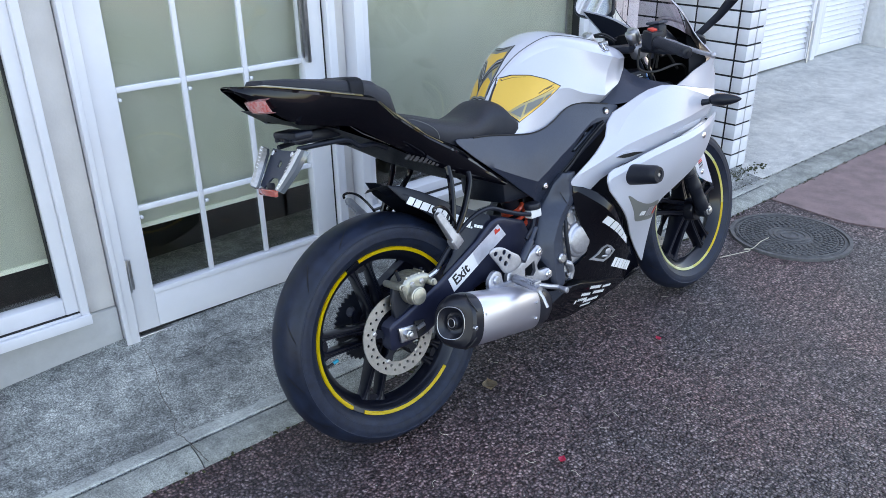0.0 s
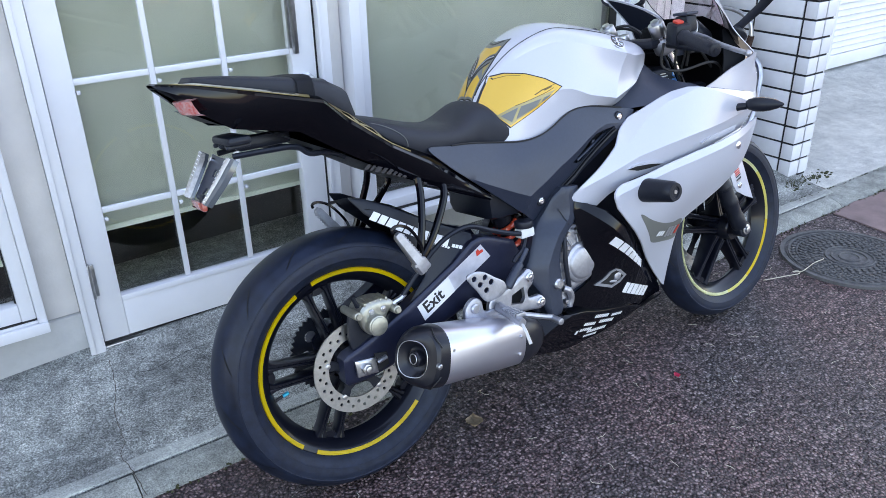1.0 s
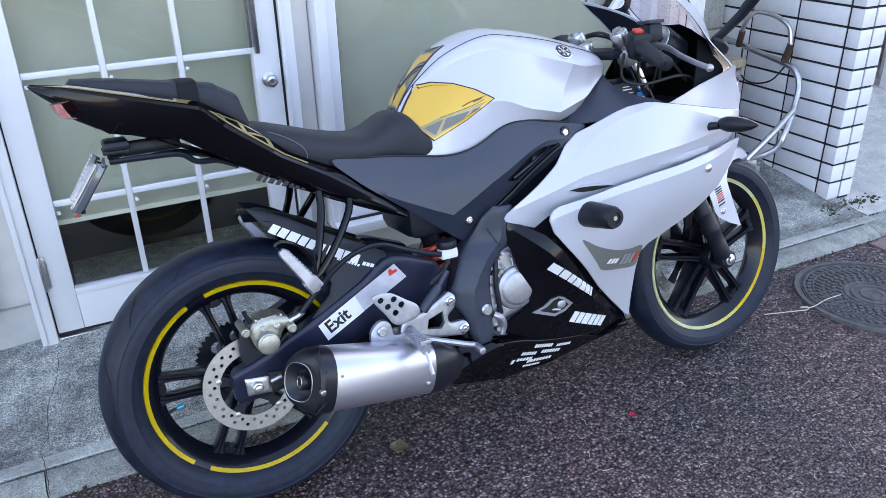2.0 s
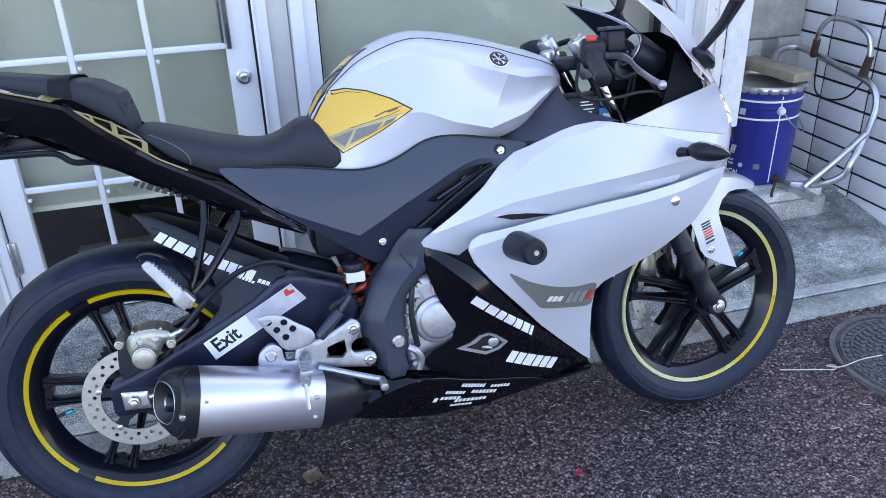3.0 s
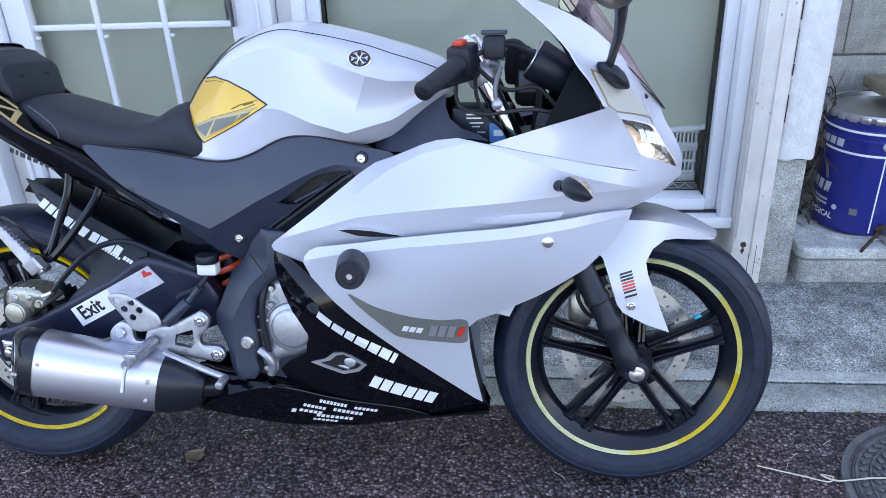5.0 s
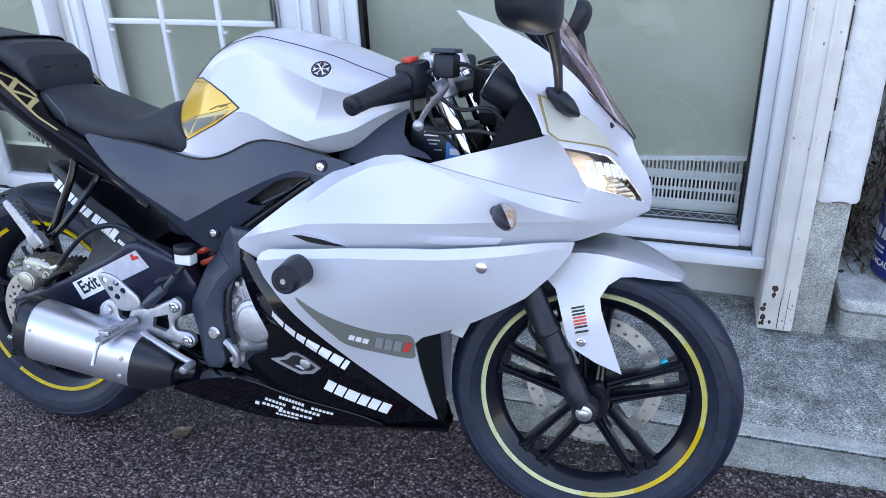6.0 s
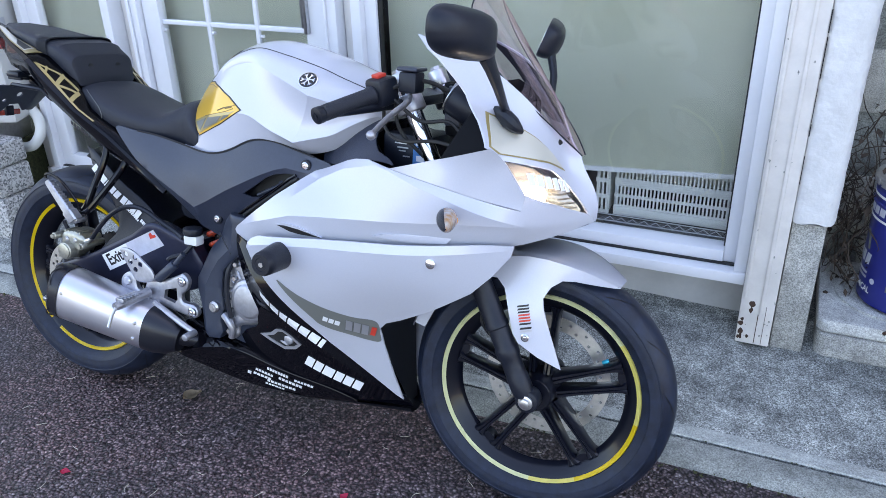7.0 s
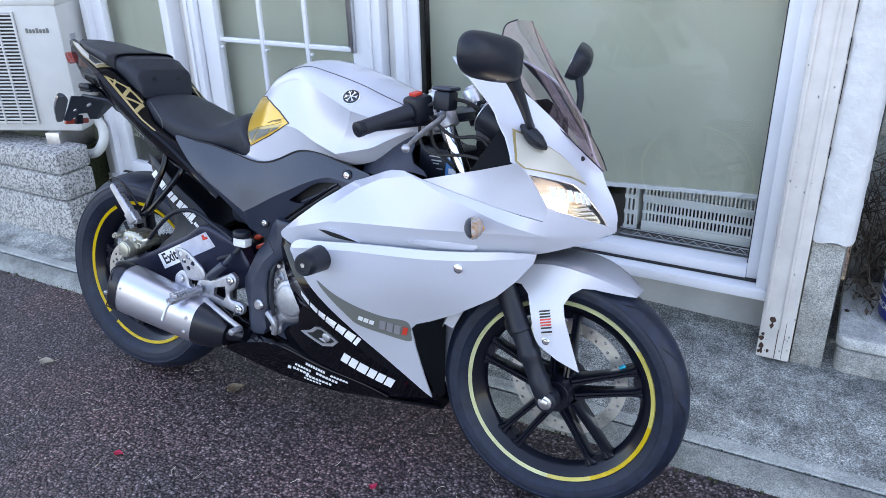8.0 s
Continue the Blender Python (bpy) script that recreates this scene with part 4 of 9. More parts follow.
for z in (0.070, 0.084):
    pail_print("print_bar", [(-0.15, z), (-0.085, z), (-0.083, z + 0.007), (-0.148, z + 0.007)], DECAL_PALE)
pail_print("print_dot", circle(-0.056, 0.073, 0.0085), DECAL_PALE)
pail_print("print_square", [(-0.010, 0.062), (0.012, 0.062), (0.012, 0.082), (-0.010, 0.082)], DECAL_GREY)
bm = bmesh.new()
o = on_pail(0.061, 0.283, 0.0)
out = Vector((o.x, o.y, 0)).normalized()
rod(bm, o, o + out * 0.014, 0.016, 0.012, 18)
rod(bm, o + out * 0.012, o + out * 0.02, 0.006, 0.005, 12)
part("handle_lug", bm, PLASTIC_WHITE, pail)
bm = bmesh.new()
tube(bm, smooth([o + out * 0.016, o + out * 0.022 + Vector((0.045, 0.0, -0.05)), Vector((0.115, -0.115, 0.185)), Vector((0.155, -0.04, 0.205)), Vector((0.150, 0.04, 0.26))], 6), 0.0022, 8)
part("bail", bm, STEEL, pail, "thin wire bail")

bm = bmesh.new()
box(bm, -0.150, 0.150, -0.045, 0.045, 0, 0.034, bevel=0.003)
brd = tagged(part("timber_offcut", bm, TIMBER), "short weathered timber plank lying on the pail", "plank")
brd.matrix_basis = pose(2.245, 0.905, 0.5815, 0, 0, -85)

# folding trolley of bent tube, leaning on the tiles
trolley = tagged(empty("hand_trolley"), "worn silver tube hand trolley leaning on the tiles", "trolley")
def tpart(name, pts, r, mat, n=10, k=6):
    part(name, tube(bmesh.new(), smooth(pts, k), r, n), mat, trolley)
tpart("side_tube", [(2.31, 1.0, 0.56), (2.38, 1.06, 0.622), (2.449, 1.045, 0.634), (2.462, 0.974, 0.627), (2.47, 0.85, 0.605), (2.475, 0.72, 0.585), (2.475, 0.655, 0.563), (2.47, 0.622, 0.512), (2.44, 0.600, 0.445), (2.39, 0.570, 0.390), (2.345, 0.552, 0.335), (2.325, 0.561, 0.282), (2.27, 0.60, 0.245), (2.20, 0.66, 0.235)], 0.0125, STEEL)
tpart("handle_tube", [(2.445, 0.945, 0.625), (2.418, 0.905, 0.715), (2.425, 0.885, 0.757), (2.44, 0.862, 0.774), (2.462, 0.80, 0.768), (2.470, 0.740, 0.746), (2.475, 0.712, 0.715), (2.475, 0.70, 0.65), (2.475, 0.715, 0.595)], 0.010, STEEL)
tpart("brace", [(2.405, 0.576, 0.425), (2.301, 0.575, 0.34), (2.206, 0.597, 0.246)], 0.0125, STEEL)
bm = bmesh.new()
loft(bm, [[Vector(c) + Vector((a * 0.012, 0, b * 0.012)) for a, b in ((-1, -1), (1, -1), (1, 1), (-1, 1))] for c in ((2.187, 0.724, 0.228), (2.215, 0.542, 0.218))], close=True, caps=True)
part("toe_bar", bm, STEEL, trolley, "square steel toe bar")
bm = bmesh.new()
tube(bm, [(2.475, 0.699, 0.665), (2.475, 0.705, 0.635), (2.475, 0.716, 0.592)], [0.014, 0.015, 0.017], 10)
part("clamp", bm, RUST, trolley, "grimy taped clamp")
bm = bmesh.new()
rod(bm, (2.445, 0.945, 0.62), (2.425, 0.915, 0.69), 0.0135, bevel=0.003)
part("clamp", bm, RUST, trolley, "grimy taped clamp")
bm = bmesh.new()
rod(bm, (2.165, 0.742, 0.222), (2.190, 0.715, 0.246), 0.011, bevel=0.002)
part("foot_joint", bm, RUST, trolley, "rusty joint")
tpart("rod_foot", [(2.185, 0.72, 0.235), (2.13, 0.665, 0.216), (2.10, 0.63, 0.211)], 0.005, RUST, 8)
tpart("cord", [(2.455, 0.93, 0.61), (2.45, 0.91, 0.50), (2.46, 0.85, 0.475), (2.475, 0.77, 0.50), (2.478, 0.71, 0.575)], 0.0035, GASKET, 6)

# dry vines behind the pier
rng = random.Random(11)
bm = bmesh.new()
for k in range(40):
    x, y = rng.uniform(1.945, 2.05), rng.uniform(0.82, 1.10)
    pts, z = [], rng.uniform(0.13, 0.45)
    for q in range(7):
        pts.append((x, y, z))
        x = min(max(x + rng.uniform(-0.05, 0.055), 1.94), 2.09)
        y = min(max(y + rng.uniform(-0.05, 0.05), 0.78), 1.12)
        z = max(0.13, z + rng.uniform(-0.05, 0.10))
    tube(bm, smooth(pts, 3), rng.uniform(0.0009, 0.0022), 4)
vines = tagged(part("dry_vines", bm, VINE), "tangle of dry brown vines in the dark recess", "vines", kind="stuff")
bm = bmesh.new()
for k in range(90):
    c = Vector((rng.uniform(1.945, 2.05), rng.uniform(0.80, 1.10), 0.13 + 0.6 * rng.random() ** 1.6))
    r = rng.uniform(0.008, 0.02)
    m = Matrix.Translation(c) @ Matrix.Rotation(rng.uniform(0, 6.28), 4, "Z") @ Matrix.Rotation(rng.uniform(-1.2, 1.2), 4, "X")
    vs = [bm.verts.new(m @ Vector(q)) for q in ((0, -r, 0), (r * 0.5, 0, r * 0.15), (0, r, 0), (-r * 0.5, 0, r * 0.15))]
    bm.faces.new(vs)
part("dead_leaves", bm, VINE, vines)

# tiled wall end
tw = tagged(part("wall_tiled", boxes((2.548, 2.682, 0.452, 1.6, 0.0, 2.45), bevel=0), JOINT), "wall clad in long white glazed tiles with black joints", "wall", kind="structure")
PITCH = 0.0785
def tile_mesh(a, h, t=0.008):
    b = bmesh.new()
    box(b, 0, a, 0, t, 0, h, bevel=0.0025)
    return b
H_T = PITCH - 0.009
kinds = {}
def put_tile(key, a, m):
    if key not in kinds:
        kinds[key] = part("tile", tile_mesh(a, H_T), TILE, tw)
        kinds[key].matrix_basis = m
    else:
        piece("tile", kinds[key].data, m, tw)
for j in range(24):
    z = 0.052 + PITCH * j
    # the long face, seen from the shop's side
    put_tile("corner", 0.052, pose(2.541, 0.501, z, 0, 0, -90))
    for i in range(3):
        put_tile("long", 0.227, pose(2.541, 0.738 + 0.237 * i, z, 0, 0, -90))
    # the end face
    put_tile("end_a", 0.068, pose(2.5415, 0.4445, z))
    put_tile("end_b", 0.068, pose(2.6185, 0.4445, z))

rng = random.Random(17)
bm = bmesh.new()
for k in range(70):
    x, y = 2.45 + rng.random() ** 1.5 * 0.35, rng.gauss(0.395, 0.022)
    r = rng.uniform(0.004, 0.011)
    bmesh.ops.create_icosphere(bm, subdivisions=1, radius=r, matrix=Matrix.Translation((x, y, 0.036 + 0.3 * r)) @ Matrix.Rotation(rng.uniform(0, 3), 4, "Z") @ Matrix.Diagonal((1, rng.uniform(0.5, 1), 0.6, 1)))
for k in range(60):
    x, y, a = 2.47 + rng.random() ** 1.5 * 0.22, rng.gauss(0.40, 0.02), rng.uniform(0, 6.28)
    h = rng.uniform(0.012, 0.035)
    tube(bm, [(x, y, 0.034), (x + 0.3 * h * math.cos(a), y + 0.3 * h * math.sin(a), 0.034 + 0.7 * h), (x + 0.8 * h * math.cos(a), y + 0.8 * h * math.sin(a), 0.034 + h)], [0.0016, 0.0012, 0.0004], 4)
tagged(part("weeds", bm, MOSS), "dark weeds and crumbled earth at the tiled wall's foot", "weeds", kind="stuff")

# louvred gate beyond
gate = tagged(empty("louvred_gate"), "white louvred metal gate panels beyond the drive", "gate")
GY = 1.35
for x0, x1 in ((4.28, 5.17), (5.28, 6.12)):
    bars("gate_frame", gate, WHITE_METAL, (x0, x0 + 0.05, GY, GY + 0.05, 0.13, 1.9), (x1 - 0.05, x1, GY, GY + 0.05, 0.13, 1.9), (x0 + 0.05, x1 - 0.05, GY + .005, GY + 0.045, 0.13, 0.215), (x0 + 0.05, x1 - 0.05, GY + .005, GY + 0.045, 1.8, 1.9))
    bm = bmesh.new()
    box(bm, x0 + 0.05, x1 - 0.05, -0.004, 0.004, -0.022, 0.022, m=Matrix.Rotation(radians(-32), 4, "X"))
    for v in bm.verts:
        v.co += Vector((0, GY + 0.025, 0.238))
    sl = part("slat", bm, WHITE_METAL, gate)
    for k in range(1, 39):
        piece("slat", sl.data, pose(0, 0, 0.0405 * k), gate)
    tagged(part("wall_behind_gate", boxes((x0, x1, GY + 0.12, GY + 0.16, 0.05, 1.9), bevel=0), BASE_PAINT), "grey wall behind the louvres", "wall", kind="structure")
bars("gate_post", gate, WHITE_METAL, (5.19, 5.26, GY - 0.01, GY + 0.06, 0.10, 1.9), (4.16, 4.26, GY - 0.02, GY + 0.06, 0.10, 1.9))
bm = bmesh.new()
rod(bm, (5.12, GY - 0.012, 0.42), (5.09, GY - 0.03, 0.085), 0.009)
part("drop_bolt", bm, STEEL, gate)
tagged(part("gate_wall", boxes((6.15, 6.50, 1.15, 1.6, 0.05, 2.2), bevel=0.01), STUCCO), "rough white wall beside the gate", "wall", kind="structure")
# its 9 m height is added, out of view, to block sun
tagged(part("wall_far", boxes((2.68, 9.0, 1.75, 1.85, 0.0, 9.0), bevel=0), WALL_CREAM), "plain wall behind the gate, raised out of view for shade", "wall", kind="structure")
tw2 = tagged(part("wall_tiled_far", boxes((7.15, 7.3, 0.95, 1.75, 0.0, 2.2), bevel=0), JOINT), "far wall clad in white tiles with black joints", "wall", kind="structure")
for j in range(10):
    for i in range(3):
        piece("tile", kinds["long"].data, pose(7.141, 1.19 + 0.237 * i, 0.14 + PITCH * j, 0, 0, -90), tw2)

# manhole cover
mh = tagged(empty("manhole_cover", pose(2.076, -0.132, 0.0) @ Matrix.Diagonal((0.78, 0.78, 1, 1))), "dark cast iron manhole cover with raised studs", "manhole")
bm = bmesh.new()
lathe(bm, [(0.001, 0.006), (0.285, 0.006), (0.287, 0.002), (0.294, 0.002), (0.296, 0.010), (0.315, 0.010), (0.318, -0.02), (0.001, -0.02)], (0, 0, 0), "z", 72)
part("frame_ring", bm, IRON, mh)
for r0, r1 in ((0.04, 0.052), (0.075, 0.087), (0.105, 0.114), (0.235, 0.243), (0.27, 0.28)):
    bm = bmesh.new()
    lathe(bm, [(r0, 0.006), (r0 + 0.002, 0.0105), (r1 - 0.002, 0.0105), (r1, 0.006)], (0, 0, 0), "z", 64, closed=False)
    part("raised_ring", bm, IRON, mh)
bm = boxes((-0.011, 0.011, -0.0065, 0.0065, 0.005, 0.0115), bevel=0.002)
stud = part("stud", bm, IRON, mh)
stud.matrix_basis = pose(0.13, 0, 0)
for ring_, (r, cnt) in enumerate(((0.132, 26), (0.155, 30), (0.178, 36), (0.201, 40), (0.222, 44), (0.256, 50))):
    for k in range(cnt):
        if ring_ == 0 and k == 0:
            continue
        a = 360 * k / cnt + 7 * ring_
        piece("stud", stud.data, pose(r * math.cos(radians(a)), r * math.sin(radians(a)), 0, 0, 0, a + (45 if ring_ % 2 else -45)), mh)

# ---------- outdoor unit and planter wall at the near corner ----------
planter = tagged(empty("planter_wall"), "low wall of exposed aggregate concrete blocks", "wall", kind="structure")
def rough_block(x0, x1, y0, y1, z0, z1):
    b = bmesh.new()
    box(b, x0, x1, y0, y1, z0, z1, bevel=0.012)
    return b
for z0, z1 in ((0.02, 0.212), (0.217, 0.327), (0.332, 0.425)):
    for x0, x1 in ((-2.6, -1.79), (-1.785, -0.985)):
        part("block", rough_block(x0, x1, 0.44, 0.60, z0, z1), AGGREGATE, planter)
tagged(part("planter_earth", boxes((-2.6, -1.15, 0.60, 1.25, 0.0, 0.36), bevel=0), MOSS), "dark earth and weeds behind the low wall", "earth", kind="structure")
ac = tagged(empty("outdoor_unit"), "off-white air conditioner outdoor unit with round fan grille", "outdoor unit")
ac.matrix_basis = pose(-0.995, 0.60, 0, 0, 0, 22) @ pose(1.055, -0.60, 0)
AX0, AX1, AY0, AY1, AZ0, AZ1 = -1.70, -1.055, 0.60, 0.84, 0.475, 1.02
part("casing", boxes((AX0, AX1, AY0, AY1, AZ0, AZ1), bevel=0.018), CASE_BEIGE, ac)
part("top_lid", boxes((AX0 - 0.004, AX1 + 0.004, AY0 - 0.004, AY1 + 0.004, AZ1 - 0.03, AZ1 + 0.004), bevel=0.008), CASE_BEIGE, ac)
part("foot", boxes((AX0 + 0.1, AX0 + 0.16, AY0 - 0.02, AY1 + 0.02, 0.36, AZ0)), STEEL, ac)
part("foot", boxes((AX1 - 0.16, AX1 - 0.1, AY0 - 0.02, AY1 + 0.02, 0.36, AZ0)), STEEL, ac)
# black sheet on the casing's front, for the shade behind the bars
part("grille_shade", boxes((-1.66, -1.235, 0.5965, 0.599, 0.515, 0.965), bevel=0), GASKET, ac)
bm = boxes((-0.2125, 0.2125, 0.588, 0.596, -0.0032, 0.0032), bevel=0.001)
gs = part("grille_bar", bm, CASE_BEIGE, ac)
gs.matrix_basis = pose(-1.4475, 0, 0.52)
for k in range(1, 32):
    piece("grille_bar", gs.data, pose(-1.4475, 0, 0.52 + 0.0142 * k), ac)
bars("grille_rib", ac, CASE_BEIGE, *[(-1.67 + 0.0715 * k, -1.663 + 0.0715 * k, 0.586, 0.597, 0.51, 0.97) for k in range(7)], bevel=0.001)
bm = bmesh.new()
for k in range(7):
    box(bm, -1.20 + 0.0145 * k, -1.20 + 0.0145 * k + 0.0095, 0.597, 0.5995, 0.885, 0.900 + (0.004 if k % 3 == 0 else 0))
part("logo_bar", bm, DECAL_GREY, ac)
bars("rating_label", ac, DECAL_SILVER, (AX1 - 0.0005, AX1 + 0.0008, 0.66, 0.70, 0.80, 0.87), bevel=0)
bm = bmesh.new()
tube(bm, smooth([(-1.35, 0.62, 1.06), (-1.385, 0.585, 1.03), (-1.39, 0.578, 0.95), (-1.385, 0.578, 0.86), (-1.40, 0.58, 0.77), (-1.42, 0.582, 0.70)], 5), [0.012 + 0.012 * min(1, i / 10) for i in range(26)], 8)
for v in bm.verts:
    v.co.y = 0.58 + (v.co.y - 0.58) * 0.35
st_ = part("strap", bm, BLACK_MATT)
st_.matrix_basis = ac.matrix_basis
tagged(st_, "black strap hanging over the outdoor unit", "strap")
bm = bmesh.new()
tube(bm, smooth([(-1.055, 0.72, 0.50), (-1.0, 0.70, 0.47), (-0.98, 0.68, 0.42), (-1.01, 0.66, 0.37), (-1.08, 0.66, 0.35), (-1.2, 0.68, 0.35)], 6), 0.021, 12)
tagged(part("pipe_cover", bm, HOSE), "white insulated pipe bending down from the outdoor unit", "pipe")
bm = bmesh.new()
tube(bm, smooth([(-1.21, 0.63, 0.47), (-1.215, 0.61, 0.43), (-1.225, 0.62, 0.37), (-1.25, 0.66, 0.34)], 5), 0.012, 10)
tagged(part("drain_hose", bm, HOSE), "white drain hose under the outdoor unit", "hose")

# cracks and the open joint at the wall's foot
rng = random.Random(21)
for x, y, a, n in ((1.18, 0.66, -0.35, 9), (1.42, 0.60, 0.5, 6), (0.75, 0.52, 0.1, 7), (1.60, 0.44, 2.6, 8), (-0.35, 0.60, 0.2, 9), (0.1, 0.40, -0.1, 6)):
    pts = []
    for q in range(n):
        pts.append((x, y, apron_z(x, y) + 0.0002))
        a += rng.uniform(-0.6, 0.6)
        x, y = x + 0.035 * math.cos(a), min(max(y + 0.035 * math.sin(a), 0.31), 0.68)
    part("crack", tube(bmesh.new(), pts, [0.0011 - 0.0007 * q / n for q in range(n)], 5), GASKET, apron)

# ---------- litter ----------
def flake(name, mat, x, y, z, size, label, cat, seed, turn):
    r = random.Random(seed)
    n = 9
    rows_ = []
    for i in range(n):
        t = i / (n - 1)
        w = 0.42 * math.sin(math.pi * min(1, t * 1.08) ** 0.8) * r.uniform(0.85, 1.1)
        rows_.append([Vector(((t - 0.5) * size, w * s * size, size * (0.16 * s * s + 0.15 * (t - 0.5) ** 2 + 0.02 * r.random()))) for s in (-1, -0.5, 0, 0.5, 1)])
    b = loft(bmesh.new(), rows_)
    bmesh.ops.solidify(b, geom=b.faces[:], thickness=0.0006)
    ob = tagged(part(name, b, mat), label, cat, group="fallen leaves" if cat == "leaf" else "fallen petals")
    ob.matrix_basis = pose(x, y, z, 0, 0, turn)
    return ob


for i, (x, y, s, a) in enumerate(((0.247, -0.451, 0.026, 20), (0.946, -0.256, 0.024, 70))):
    flake("petal", PETAL, x, y, 0.006, s, "pink fallen petal on the asphalt", "petal", i, a)
for i, (x, y, s, a) in enumerate(((0.338, -0.077, 0.055, 60),)):
    flake("dry_leaf", DRY_LEAF, x, y, 0.006, s, "curled brown dry leaf on the asphalt", "leaf", 10 + i, a)
flake("dry_leaf", STRAW, -0.331, -0.228, 0.006, 0.045, "pale grey dry leaf lying flat on the asphalt", "leaf", 31, 35)
rng = random.Random(8)
bm = bmesh.new()
for k in range(70):
    x, y, a = rng.uniform(-0.4, 1.9), rng.uniform(-0.75, 0.12), rng.uniform(0, 6.28)
    pts = []
    for q in range(4):
        pts.append((x, y, 0.0065 + 0.003 * rng.random()))
        x, y, a = x + 0.010 * math.cos(a), y + 0.010 * math.sin(a), a + rng.uniform(-0.9, 0.9)
    tube(bm, smooth(pts, 3), 0.0006, 4)
tagged(part("dry_fibres", bm, STRAW), "fine pale dry plant fibres scattered over the asphalt", "litter", kind="stuff")
bm = bmesh.new()
for k in range(160):
    on_kerb = k > 60
    x = rng.uniform(-0.6, 2.0)
    y = rng.uniform(0.30, 0.62) if on_kerb else rng.uniform(-0.5, 0.14)
    z = apron_z(x, y) if on_kerb else 0.004
    bmesh.ops.create_icosphere(bm, subdivisions=1, radius=rng.uniform(0.0012, 0.0035), matrix=Matrix.Translation((x, y, z)) @ Matrix.Rotation(rng.uniform(0, 3), 4, "Z") @ Matrix.Diagonal((1, rng.uniform(0.5, 1), 0.5, 1)))
tagged(part("grit", bm, KERB), "pale grit and concrete crumbs on the ground", "grit", kind="stuff")
bm = bmesh.new()
tube(bm, smooth([(1.66, -0.05, 0.006), (1.76, -0.085, 0.008), (1.80, -0.10, 0.01), (1.815, -0.085, 0.01), (1.79, -0.08, 0.012), (1.82, -0.10, 0.014), (1.90, -0.09, 0.016), (1.97, -0.09, 0.015)], 5), 0.0018, 5)
tagged(part("straw", bm, STRAW), "pale dry stalk lying by the manhole", "straw")

# ---------- motorcycle, in its own upright axes: x ahead from the rear axle, y to its left, z up ----------
LEAN = 11.0
BIKE_POSE = pose(0, -0.07, 0, 0, 0, -1.0) @ pose(0, 0, 0, -LEAN)
bike = tagged(empty("motorcycle", BIKE_POSE), "white and black faired sport motorcycle leaning on its side stand", "motorcycle")
RW, FW = Vector((0.0, 0.0, 0.318)), Vector((1.357, 0.0, 0.305))
RR, FR = 0.314, 0.298


def bp(name, bm, mat, parent=None, label="", angle=32):
    return part(name, bm, mat, bike if parent is None else parent, label, angle)


def side(s):
    """Places a panel given as x, z and half width on the right (s = -1) or the left."""
    return lambda u, v, d: Vector((u, s * d, v))


def both(name, outline, depth, mat, label="", thick=0.003, step=0.014, roll=0.0, lip=0.006, holes=(), parent=None, only=None, rounded=True, lines=()):
    out = None
    for s in (-1, 1):
        if only and s != only:
            continue
        ob = bp(name, shell(outline, depth, side(s), thick, step, roll, lip, holes, rounded, lines), mat, parent, label)
        out = out or ob
    return out


def bolt(parent, p, r=0.008, out=(0, -1, 0), mat=None, h=0.004):
    p, o = Vector(p), Vector(out)
    b = bmesh.new()
    tube(b, [p - o * 0.006, p + o * h * 0.6, p + o * h], [r, r, r * 0.72], 12)
    tube(b, [p + o * h, p + o * h * 1.05], [r * 0.42, r * 0.36], 6)
    return bp("bolt", b, mat or STEEL, parent)


